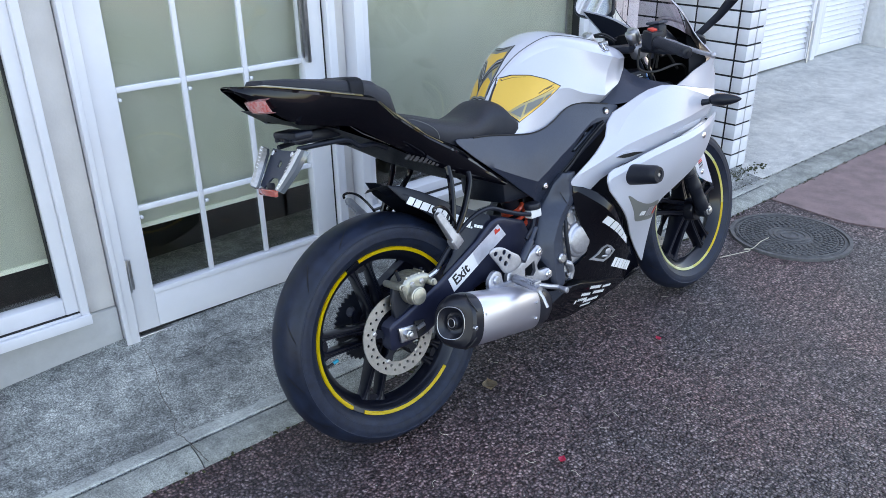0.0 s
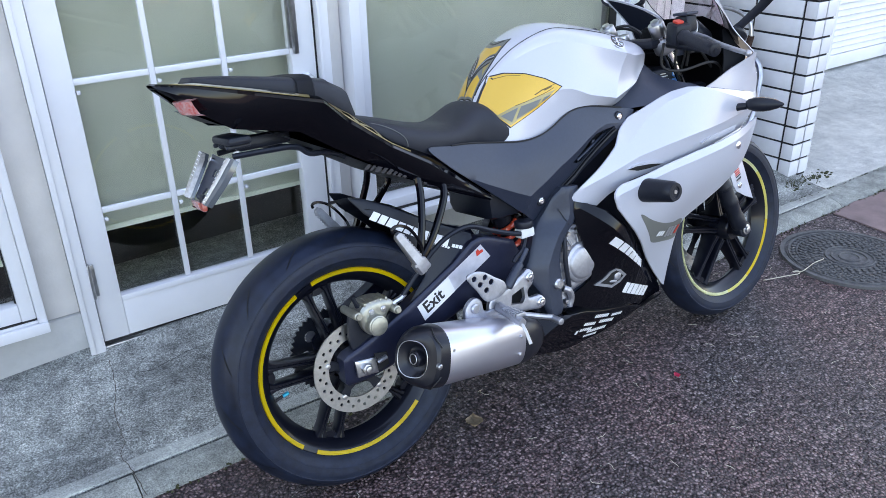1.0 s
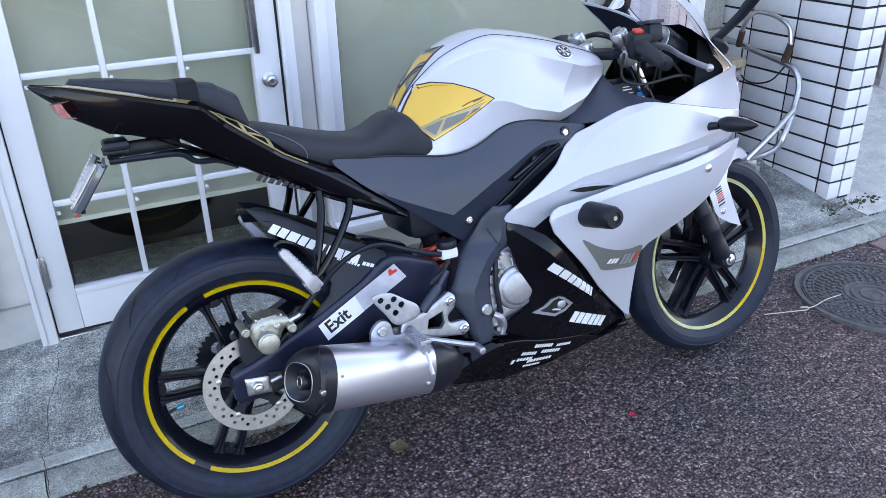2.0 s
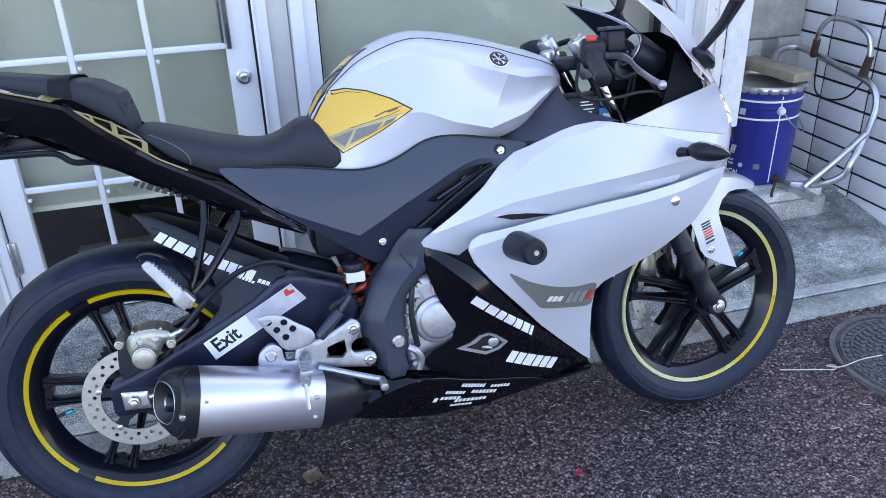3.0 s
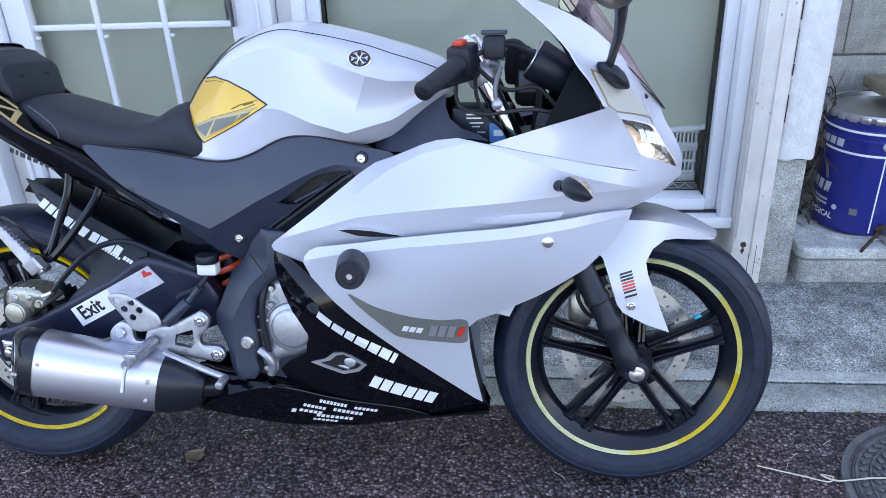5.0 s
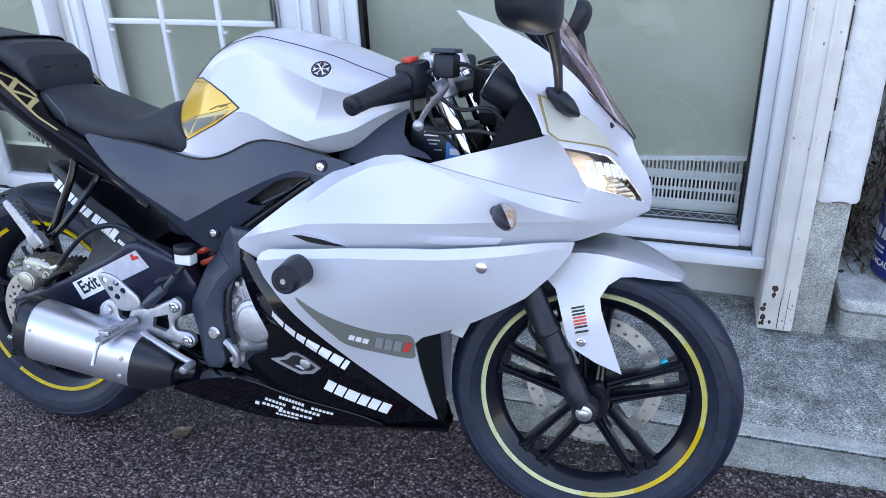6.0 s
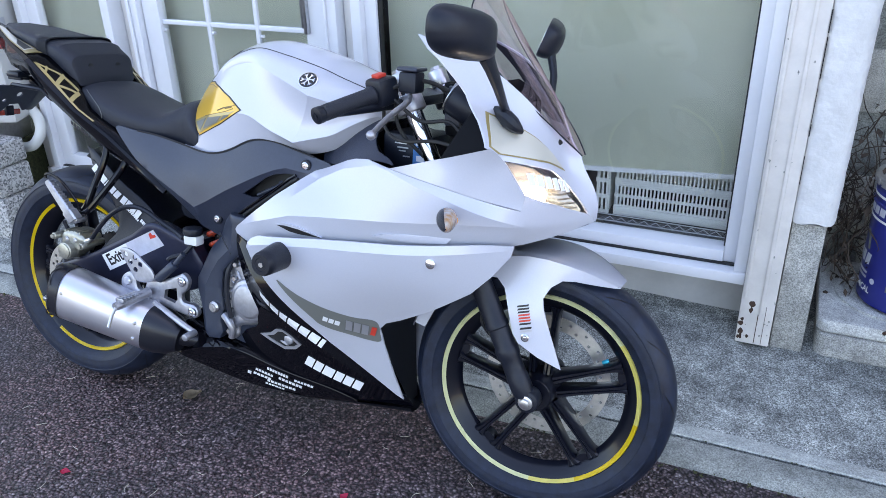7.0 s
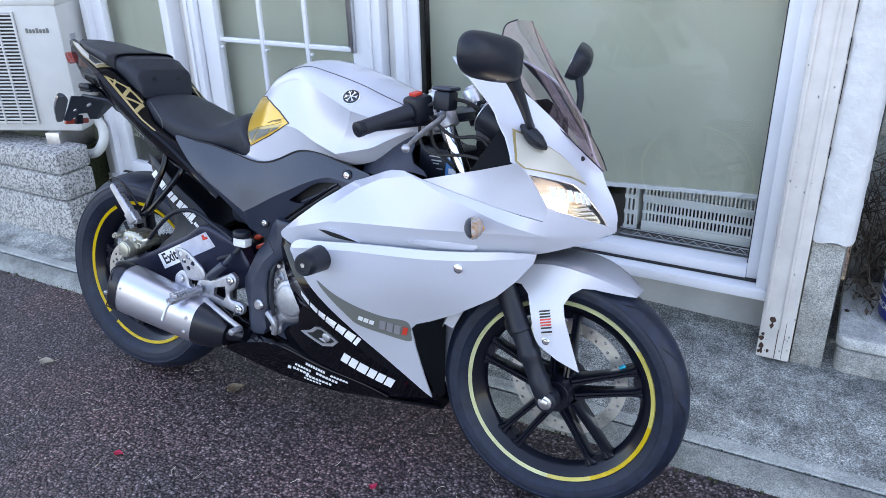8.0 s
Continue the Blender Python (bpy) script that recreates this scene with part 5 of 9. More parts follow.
# --- wheels ---
def wheel(name, c, R, width, bead, phase, disc_y, disc_r, tapes, valve, label):
    w = width / 2
    bm = bmesh.new()
    lw = w * 0.62
    lathe(bm, [(bead - 0.012, -lw), (bead - 0.002, -lw - 0.004), (bead, -lw + 0.003), (bead - 0.012, -lw + 0.012), (bead - 0.022, -lw * 0.55), (bead - 0.030, 0),
               (bead - 0.022, lw * 0.55), (bead - 0.012, lw - 0.012), (bead, lw - 0.003), (bead - 0.002, lw + 0.004), (bead - 0.012, lw), (bead - 0.031, lw * 0.5), (bead - 0.040, 0), (bead - 0.031, -lw * 0.5)], c, "y", 96)
    rim = bp(name, bm, RIM, None, label)
    # spokes in five pairs
    for k in range(5):
        a0 = radians(phase + 72 * k)
        for s in (-1, 1):
            bm = bmesh.new()
            rows = []
            for t, half, hw in ((0.0, 0.019, 0.030), (0.2, 0.0165, 0.025), (0.5, 0.0145, 0.021), (0.8, 0.0145, 0.018), (0.92, 0.018, 0.018), (1.0, 0.030, 0.019)):
                r = 0.040 + (bead - 0.034 - 0.040) * t
                off = s * (0.0165 + 0.0085 * t)
                u = Vector((math.cos(a0), 0, math.sin(a0)))
                v = Vector((-math.sin(a0), 0, math.cos(a0)))
                p = c + u * r + v * off
                hh = half * 0.55
                rows.append([p + v * a * hh + Vector((0, b * hw, 0)) for a, b in ((-1, -0.75), (-0.7, -1), (-0.2, -1), (0, -0.86), (0.2, -1), (0.7, -1), (1, -0.75), (1, 0.75), (0.7, 1), (-0.7, 1), (-1, 0.75))])
            loft(bm, rows, close=True, caps=True)
            bp("spoke", bm, RIM, rim)
        bm = bmesh.new()
        u = Vector((math.cos(a0), 0, math.sin(a0)))
        v = Vector((-math.sin(a0), 0, math.cos(a0)))
        for rr, hw2 in ((bead - 0.050, 0.022),):
            p = c + u * rr
            rows = [[p + v * q * hw2 + u * (0.010 * q * q + e) + Vector((0, y, 0)) for q in (-1, -0.5, 0, 0.5, 1)] for y, e in ((-0.014, 0), (-0.014, 0.018), (0.014, 0.018), (0.014, 0))]
            loft(bm, rows + rows[:1])
        bp("spoke_bridge", bm, RIM, rim)
    bm = bmesh.new()
    lathe(bm, [(0.014, -0.062), (0.036, -0.062), (0.040, -0.056), (0.042, -0.02), (0.048, 0.0), (0.042, 0.02), (0.040, 0.056), (0.036, 0.062), (0.014, 0.062)], c, "y", 32)
    bp("hub", bm, RIM, rim)
    # tyre
    bm = bmesh.new()
    prof = [(bead - 0.003, -lw + 0.002), (bead + 0.004, -lw - 0.007), (bead + 0.016, -w * 0.90), (bead + (R - bead) * 0.42, -w * 0.985), (bead + (R - bead) * 0.60, -w * 0.985), (bead + (R - bead) * 0.66, -w * 0.965)]
    for a in (58, 44, 30, 15):
        prof.append((bead + (R - bead) * 0.36 + (R - bead) * 0.64 * math.cos(radians(a)) ** 0.9, -w * math.sin(radians(a)) ** 0.92 * 0.985))
    prof.append((R, 0))
    prof = prof + [(r, -h) for r, h in prof[-2::-1]]
    lathe(bm, prof[4:-4], c, "y", 112, closed=False)
    for s in (-1, 1):
        wb = bmesh.new()
        ring = [(r, s * h) for r, h in prof[:3]] + [(bead + (R - bead) * f, -s * w * g) for f, g in ((0.27, 0.955), (0.28, 0.975), (0.42, 0.990), (0.52, 0.994), (0.54, 0.984), (0.598, 0.984), (0.612, 1.004), (0.63, 0.992))]
        lathe(wb, ring, c, "y", 112, closed=False)
        bp("sidewall", wb, SIDEWALL, rim)
    tyre = bp("tyre", bm, RUBBER, rim, "black road tyre with slim sipes", angle=45)
    for k in range(14):
        for s in (-1, 1):
            bm = bmesh.new()
            rows = []
            for q in range(7):
                t = q / 6
                a = radians(360 / 14 * k + (8 if s > 0 else 0) + 13 * t)
                th = radians(20 + 44 * t)
                r = bead + (R - bead) * 0.36 + (R - bead) * 0.64 * math.cos(th) ** 0.9 + 0.0004
                h = s * w * math.sin(th) ** 0.92 * 0.987
                ww = 0.0028 * math.sin(math.pi * (0.12 + 0.8 * t))
                d = Vector((-math.sin(a), 0, math.cos(a)))
                p = c + Vector((r * math.cos(a), h, r * math.sin(a)))
                rows.append([p - d * ww, p + d * ww])
            loft(bm, rows)
            bmesh.ops.solidify(bm, geom=bm.faces[:], thickness=0.0005)
            bp("sipe", bm, GASKET, rim)
    # tape on the rim's lip
    for a0, a1, m in tapes:
        for s in (-1, 1):
            bm = bmesh.new()
            rows = []
            n = max(4, int(abs(a1 - a0) / 4))
            for k in range(n + 1):
                a = radians(a0 + (a1 - a0) * k / n)
                rows.append([c + Vector((r * math.cos(a), s * h, r * math.sin(a))) for r, h in ((bead - 0.0105, lw + 0.0016), (bead - 0.0018, lw + 0.0052), (bead + 0.0002, lw + 0.0015))])
            loft(bm, rows)
            bmesh.ops.solidify(bm, geom=bm.faces[:], thickness=0.0006)
            bp("rim_tape", bm, m, rim)
    # brake disc
    holes = [[(x, z) for x, z in circle(disc_r * (0.93 if disc_y > 0 else 0.87) * math.cos(a), disc_r * (0.93 if disc_y > 0 else 0.87) * math.sin(a), 0.0042, 8)] for a in [math.tau * k / 20 for k in range(20)]]
    holes += [circle(disc_r * (0.85 if disc_y > 0 else 0.77) * math.cos(a), disc_r * (0.85 if disc_y > 0 else 0.77) * math.sin(a), 0.0042, 8) for a in [math.tau * (k + 0.5) / 20 for k in range(20)]]
    holes.append(circle(0, 0, disc_r * (0.79 if disc_y > 0 else 0.67), 40))
    bm = shell(circle(0, 0, disc_r, 60), lambda u, v: 0.0, lambda u, v, d: c + Vector((u, disc_y + d, v)), 0.004, 0.012, holes=holes, rounded=False)
    bp("brake_disc", bm, DISC, rim, "drilled steel brake disc")
    bm = bmesh.new()
    for k in range(5):
        a = math.tau * k / 5 + 0.3
        u, v = Vector((math.cos(a), 0, math.sin(a))), Vector((-math.sin(a), 0, math.cos(a)))
        cc = c + Vector((0, disc_y, 0))
        loft(bm, [[cc + u * r + v * q * ww + Vector((0, y, 0)) for q, y in ((-1, -0.003), (1, -0.003), (1, 0.003), (-1, 0.003))] for r, ww in ((0.03, 0.018), (disc_r * 0.5, 0.009), (disc_r * (0.82 if disc_y > 0 else 0.7), 0.014))], close=True, caps=True)
    bp("disc_carrier", bm, RIM if disc_y > 0 else BLACK_MATT, rim)
    for k in range(5):
        a = math.tau * k / 5 + 0.3
        p = c + Vector((disc_r * 0.70 * math.cos(a), disc_y, disc_r * 0.70 * math.sin(a)))
        sg = math.copysign(1, disc_y)
        bm = bmesh.new()
        rod(bm, p, p + Vector((0, sg * 0.007, 0)), 0.0065, n=10, bevel=0.001)
        bp("disc_bolt", bm, STEEL, rim)
    # valve
    a = radians(valve)
    bm = bmesh.new()
    u = Vector((math.cos(a), 0, math.sin(a)))
    rod(bm, c + u * (bead - 0.038), c + u * (bead - 0.060), 0.0038, n=8)
    bp("valve_stem", bm, GASKET, rim)
    bm = bmesh.new()
    rod(bm, c + u * (bead - 0.058), c + u * (bead - 0.074), 0.0048, n=10, bevel=0.001)
    bp("valve_cap", bm, TURQUOISE, rim, "turquoise valve cap")
    return rim


rear = wheel("rear_wheel", RW, RR, 0.134, 0.2275, 103, -0.072, 0.110,
             [(28, 107, TAPE_YELLOW), (118, 183, TAPE_YELLOW), (183, 226, TAPE_YELLOW), (236, 314, TAPE_YELLOW)], 194, "black five twin spoke rear wheel with yellow tape")
# the front tape's sheen is painted: three colours round one yellow band
front = wheel("front_wheel", FW, FR, 0.100, 0.2285, -125, 0.062, 0.146,
              [(-62, -8, TAPE_YELLOW), (-90, -62, TAPE_SHEEN_MID), (-8, 40, TAPE_SHEEN_MID), (40, 270, TAPE_SHEEN)], 32, "black five twin spoke front wheel with yellow tape")
front.matrix_basis = Matrix.Translation(FW) @ Matrix.Rotation(radians(3), 4, "Z") @ Matrix.Translation(-FW)
# chain sprocket behind the rear wheel
bm = shell([((0.098 if k % 2 else 0.106) * math.cos(math.tau * k / 88), (0.098 if k % 2 else 0.106) * math.sin(math.tau * k / 88)) for k in range(88)], lambda u, v: 0, lambda u, v, d: RW + Vector((u, 0.078 + d, v)), 0.006, 0.02,
           holes=[circle(0.066 * math.cos(math.tau * k / 8), 0.066 * math.sin(math.tau * k / 8), 0.015, 14) for k in range(8)], rounded=False)
bp("sprocket", bm, BLACK_MATT, rear, "dark drilled chain sprocket")

# --- swingarm, hugger, shock ---
swing_shape = [(-0.046, 0.356), (-0.036, 0.366), (0.0, 0.377), (0.042, 0.394), (0.115, 0.427), (0.164, 0.452), (0.263, 0.503), (0.318, 0.542), (0.345, 0.548), (0.372, 0.542), (0.45, 0.512), (0.482, 0.455), (0.47, 0.39), (0.40, 0.362), (0.28, 0.375), (0.15, 0.335), (0.076, 0.300), (0.015, 0.289), (-0.040, 0.290), (-0.046, 0.300)]
swing_y = field((-0.04, 0.33, 0.108), (0.1, 0.37, 0.112), (0.2, 0.42, 0.115), (0.3, 0.45, 0.115), (0.4, 0.45, 0.112), (0.48, 0.45, 0.105))
both("swingarm", swing_shape, swing_y, SWING_PAINT, "anthracite box swingarm", 0.036, 0.014, 0.005, 0.009, rounded=False)
bp("swingarm_bridge", boxes((0.37, 0.43, -0.08, 0.08, 0.39, 0.50), bevel=0.012), SWING_PAINT)
both("axle_plate", [(-0.024, 0.350), (0.028, 0.344), (0.030, 0.306), (-0.022, 0.310)], lambda u, v: 0.119, STEEL, "", 0.006, 0.01, 0.002, 0.004, rounded=False)
both("axle_slot", [(0.028, 0.352), (0.060, 0.346), (0.060, 0.316), (0.030, 0.306)], lambda u, v: 0.115, GASKET, "", 0.004, 0.01, rounded=False)
bm = bmesh.new()
rod(bm, (0.0, -0.112, 0.328), (0.0, -0.131, 0.328), 0.0135, n=6, bevel=0.002)
rod(bm, (0.0, -0.128, 0.328), (0.0, -0.138, 0.328), 0.0085, n=14, bevel=0.001)
bp("axle_nut", bm, STEEL)
bm = bmesh.new()
rod(bm, (0, -0.11, 0.322), (0, 0.11, 0.322), 0.012)
bp("rear_axle", bm, STEEL)
bm = bmesh.new()
rod(bm, (0.03, -0.118, 0.331), (0.055, -0.118, 0.337), 0.006, n=8)
bp("adjuster_bolt", bm, STEEL)

hug = field((0.05, 0.695, 0.055), (0.18, 0.63, 0.085), (0.3, 0.56, 0.094), (0.25, 0.51, 0.106), (0.1, 0.645, 0.075), (0.15, 0.446, 0.112), (0.26, 0.475, 0.119), (0.32, 0.53, 0.112))
both("hugger_flank", [(0.052, 0.702), (0.087, 0.693), (0.138, 0.667), (0.22, 0.617), (0.294, 0.578), (0.334, 0.556), (0.334, 0.537), (0.312, 0.508), (0.265, 0.476), (0.207, 0.455), (0.159, 0.446), (0.142, 0.443), (0.162, 0.463), (0.191, 0.488), (0.201, 0.511), (0.189, 0.554), (0.151, 0.599), (0.081, 0.660)], hug, BLACK_MATT, "black moulded rear hugger", 0.003, 0.014, 0.002, rounded=False)
bm = bmesh.new()
rows = [[Vector((x, y * q, z - 0.02 * q * q)) for q in (-1, -0.6, 0, 0.6, 1)] for x, z, y in ((0.043, 0.693, 0.05), (0.09, 0.690, 0.07), (0.183, 0.650, 0.084), (0.30, 0.575, 0.09), (0.35, 0.548, 0.09))]
loft(bm, rows)
bmesh.ops.solidify(bm, geom=bm.faces[:], thickness=0.003)
bp("hugger_top", bm, BLACK_MATT)

bm = bmesh.new()
ax0, ax1 = Vector((0.535, -0.035, 0.36)), Vector((0.482, -0.035, 0.535))
tube(bm, [ax0.lerp(ax1, i / 120) + 0.030 * Vector((math.cos(i * 0.36), math.sin(i * 0.36), 0.3 * math.cos(i * 0.36))) for i in range(121)], 0.0068, 8)
bp("shock_spring", bm, SPRING, None, "orange red shock absorber spring")
bm = bmesh.new()
rod(bm, ax0, ax1, 0.018)
rod(bm, ax1, ax1.lerp(ax0, -0.45), 0.026, bevel=0.003)
bp("shock_body", bm, BLACK_MATT)

# --- exhaust ---
E0, E1 = Vector((0.118, -0.206, 0.343)), Vector((0.372, -0.168, 0.286))
ea = (E1 - E0).normalized()
eu = Vector((0, 0, 1)) - ea * ea.z
eu.normalize()
ev = ea.cross(eu)


def oval(p, h, w, n=40, e=2.5):
    out = []
    for k in range(n):
        a = math.tau * k / n
        c_, s_ = math.cos(a), math.sin(a)
        out.append(p + eu * h * abs(s_) ** (2 / e) * (1 if s_ >= 0 else -1) + ev * w * abs(c_) ** (2 / e) * (1 if c_ >= 0 else -1))
    return out


bm = loft(bmesh.new(), [oval(E0, 0.069, 0.056), oval(E0 + ea * 0.003, 0.0705, 0.0575), oval(E1 - ea * 0.003, 0.062, 0.053), oval(E1, 0.0605, 0.0515)], close=True, caps=True)
can = bp("exhaust_can", bm, CAN, None, "brushed aluminium exhaust silencer with black end cap")


def slant(ring, much):
    """Cuts a ring obliquely, so that the open end looks outwards."""
    return [q + ea * much * ((q - E0).dot(ev) + 0.057) for q in ring]


bm = loft(bmesh.new(), [oval(E0 + ea * 0.010, 0.0715, 0.0585), slant(oval(E0 + ea * 0.004, 0.0718, 0.0588), 0.06), slant(oval(E0 - ea * 0.030, 0.070, 0.0575), 0.12), slant(oval(E0 - ea * 0.052, 0.064, 0.052), 0.26), slant(oval(E0 - ea * 0.072, 0.054, 0.042), 0.46), slant(oval(E0 - ea * 0.081, 0.043, 0.032), 0.55), slant(oval(E0 - ea * 0.080, 0.040, 0.0295), 0.55), slant(oval(E0 - ea * 0.064, 0.031, 0.024), 0.48), slant(oval(E0 - ea * 0.056, 0.025, 0.021), 0.40)], close=True, caps=True)
bp("end_cap", bm, CARBON, can, "black exhaust end cap")
bm = bmesh.new()
tube(bm, slant(oval(E0 - ea * 0.0815, 0.0415, 0.0308), 0.55), 0.0011, 6, closed=True)
bp("end_cap_rim", bm, STEEL, can, "bright steel rim of the end cap")
tp0 = E0 + ea * 0.40 * 0.057
bm = bmesh.new()
tube(bm, [tp0 - ea * 0.045, tp0 - ea * 0.067, tp0 - ea * 0.070, tp0 - ea * 0.070, tp0 - ea * 0.045], [0.019, 0.0185, 0.0165, 0.0125, 0.0115], 28)
bp("tail_pipe", bm, CARBON, can)
bm = bmesh.new()
tube(bm, [tp0 - ea * 0.0705 + eu * 0.0115 * math.sin(a) + ev * 0.0115 * math.cos(a) for a in [math.tau * k / 28 for k in range(28)]], 0.0012, 6, closed=True)
bp("tail_pipe_ring", bm, STEEL, can)
for a in (radians(-8), radians(70), radians(-75)):
    p = E0 - ea * 0.020 + eu * 0.068 * math.sin(a) * 0.80 + ev * 0.0565 * math.cos(a)
    o_ = (p - E0 - ea * (p - E0).dot(ea)).normalized()
    bolt(can, p + o_ * 0.002, 0.0065, tuple(o_), STEEL)
for k in range(2):
    bm = bmesh.new()
    sg = 1 if k else -1
    tube(bm, [E0 - ea * (0.012 + 0.012 * math.sin(math.pi * t)) + eu * 0.0712 * abs(math.sin(a)) ** 0.8 * sg + ev * 0.0585 * abs(math.cos(a)) ** 0.8 * math.copysign(1, math.cos(a)) for t, a in [(q / 10, radians(80 - 58 * q / 10)) for q in range(11)]], 0.0016, 5)
    bp("cap_groove", bm, GASKET, can)
bm = loft(bmesh.new(), [oval(E1 - ea * 0.004, 0.0625, 0.0535), oval(E1 + ea * 0.02, 0.061, 0.052), oval(E1 + ea * 0.06, 0.050, 0.043), oval(E1 + ea * 0.085, 0.034, 0.03)], close=True, caps=True)
bp("front_cap", bm, CARBON, can)
bm = bmesh.new()
tube(bm, smooth([E1 + ea * 0.07, (0.50, -0.10, 0.245), (0.58, -0.07, 0.215), (0.68, -0.05, 0.20), (0.78, 0.0, 0.22)], 5), 0.021, 12)
bp("exhaust_pipe", bm, CARBON)
for p in (E0 + ea * 0.022, E1 - ea * 0.022):
    for s in (0.6, -0.62):
        bolt(can, p + ev * (0.0545 if s > 0 else 0.0535) + eu * 0.066 * s * 0.55, 0.0045, ev, STEEL, 0.002)
bm = shell([(0.262, 0.352), (0.258, 0.392), (0.283, 0.415), (0.305, 0.405), (0.312, 0.375), (0.345, 0.372), (0.345, 0.350), (0.30, 0.345)], lambda u, v: 0.158, side(-1), 0.012, 0.02, 0.002)
bp("hanger", bm, SILVER_CAST, None, "cast exhaust hanger")
bolt(None, (0.283, -0.158, 0.392), 0.012, mat=STEEL, h=0.008)

# --- engine, frame, core ---
bm = bmesh.new()
box(bm, 0.50, 0.80, -0.115, 0.115, 0.25, 0.50, bevel=0.03)
box(bm, 0.62, 0.86, -0.08, 0.08, 0.42, 0.62, bevel=0.03)
bp("engine_block", bm, FRAME_PAINT, None, "dark engine block")
bm = bmesh.new()
lathe(bm, [(0.001, -0.1445), (0.036, -0.1440), (0.040, -0.1425), (0.044, -0.1385), (0.0495, -0.1375), (0.053, -0.1355), (0.0555, -0.130), (0.057, -0.115), (0.001, -0.115)], (0.648, 0, 0.402), "y", 56, closed=False)
clutch = bp("clutch_cover", bm, SILVER_CAST, None, "silver cast round clutch cover")
bm = shell([(0.572, 0.350), (0.578, 0.300), (0.593, 0.288), (0.606, 0.300), (0.612, 0.325), (0.66, 0.338), (0.690, 0.36), (0.700, 0.42), (0.685, 0.47), (0.655, 0.500), (0.620, 0.503), (0.594, 0.492), (0.578, 0.466), (0.572, 0.42)], lambda u, v: 0.128, side(-1), 0.04, 0.010, 0.008, 0.012)
bp("engine_cover", bm, SILVER_CAST)
bm = bmesh.new()
for a0 in (95, 118, 141, 164, 187, 210):
    a = radians(a0)
    p, q = Vector((0.648 + 0.058 * math.cos(a), -0.131, 0.402 + 0.058 * math.sin(a))), Vector((0.648 + 0.078 * math.cos(a), -0.129, 0.402 + 0.078 * math.sin(a)))
    rod(bm, p, q, 0.003, n=6)
bp("cover_rib", bm, SILVER_CAST, clutch)
bm = bmesh.new()
tube(bm, smooth([(0.60, -0.128, 0.500), (0.592, -0.139, 0.47), (0.588, -0.141, 0.43), (0.590, -0.141, 0.39), (0.596, -0.138, 0.35)], 5), 0.0065, 9)
bp("coolant_hose", bm, BLACK_MATT)
bm = bmesh.new()
tube(bm, smooth([(0.575, -0.138, 0.352), (0.590, -0.142, 0.342), (0.600, -0.138, 0.32), (0.594, -0.134, 0.296)], 5), 0.009, 10)
bp("coolant_elbow", bm, SILVER_CAST, clutch)
for x, z in ((0.586, 0.310), (0.588, 0.452), (0.610, 0.488), (0.642, 0.490), (0.592, 0.418), (0.606, 0.452)):
    bolt(None, (x, -0.128, z), 0.0075, mat=STEEL, h=0.010)
bm = boxes((0.40, 0.96, -0.100, 0.100, 0.56, 0.755), bevel=0.03)
bp("frame_core", bm, BLACK_MATT, None, "dark frame and airbox behind the covers")
bm = boxes((0.66, 0.95, -0.10, 0.10, 0.30, 0.60), bevel=0.04)
bp("radiator_core", bm, BLACK_MATT, None, "dark radiator and inner fairing")
plate_ridge = [(0.612, 0.552), (0.606, 0.533), (0.568, 0.496), (0.545, 0.46), (0.527, 0.425), (0.523, 0.37), (0.524, 0.30), (0.524, 0.28)]


def frame_y(u, v):
    """The plate's depth: a blunt ridge runs down it, the rear facet falls away more."""
    xr = float(np.interp(v, [q[1] for q in plate_ridge[::-1]], [q[0] for q in plate_ridge[::-1]]))
    return 0.147 - 0.55 * max(0.0, xr - u) - 0.10 * max(0.0, u - xr)


both("frame_plate", [(0.600, 0.615), (0.575, 0.590), (0.553, 0.553), (0.538, 0.535), (0.518, 0.513), (0.502, 0.477), (0.489, 0.447), (0.477, 0.427), (0.477, 0.400), (0.494, 0.376), (0.503, 0.359), (0.509, 0.321), (0.515, 0.300), (0.530, 0.285), (0.561, 0.287), (0.571, 0.306), (0.566, 0.333), (0.574, 0.365), (0.570, 0.418), (0.578, 0.468), (0.597, 0.491), (0.633, 0.524), (0.650, 0.56), (0.650, 0.61)], frame_y, FRAME_PAINT, "dark grey frame plate at the swingarm pivot", 0.03, 0.010, 0.003, 0.006, rounded=False, lines=[plate_ridge])
for s in (-1, 1):
    bm = bmesh.new()
    tube(bm, [(0.574 + 0.004 * k, s * 0.1455, 0.566 - 0.0062 * k) for k in range(9)], 0.0012, 5)
    bp("plate_seam", bm, GASKET)
bolt(None, (0.553, -0.143, 0.372), 0.015, mat=STEEL, h=0.012)

# --- rider's foot rest ---
plate = shell([(0.335, 0.39), (0.35, 0.405), (0.39, 0.41), (0.44, 0.432), (0.458, 0.440), (0.474, 0.425), (0.468, 0.40), (0.452, 0.385), (0.455, 0.365), (0.49, 0.362), (0.502, 0.345), (0.49, 0.328), (0.455, 0.332), (0.40, 0.340), (0.35, 0.345), (0.33, 0.365)],
              lambda u, v: 0.152, side(-1), 0.012, 0.014, 0.003, 0.006, holes=[[(0.40, 0.388), (0.438, 0.40), (0.440, 0.37), (0.43, 0.358), (0.395, 0.365)]])
rest = bp("footrest_bracket", plate, SILVER_CAST, None, "cast aluminium foot rest bracket")
for x, z in ((0.458, 0.420), (0.487, 0.345)):
    bolt(rest, (x, -0.153, z), 0.0125, mat=CHROME, h=0.006)
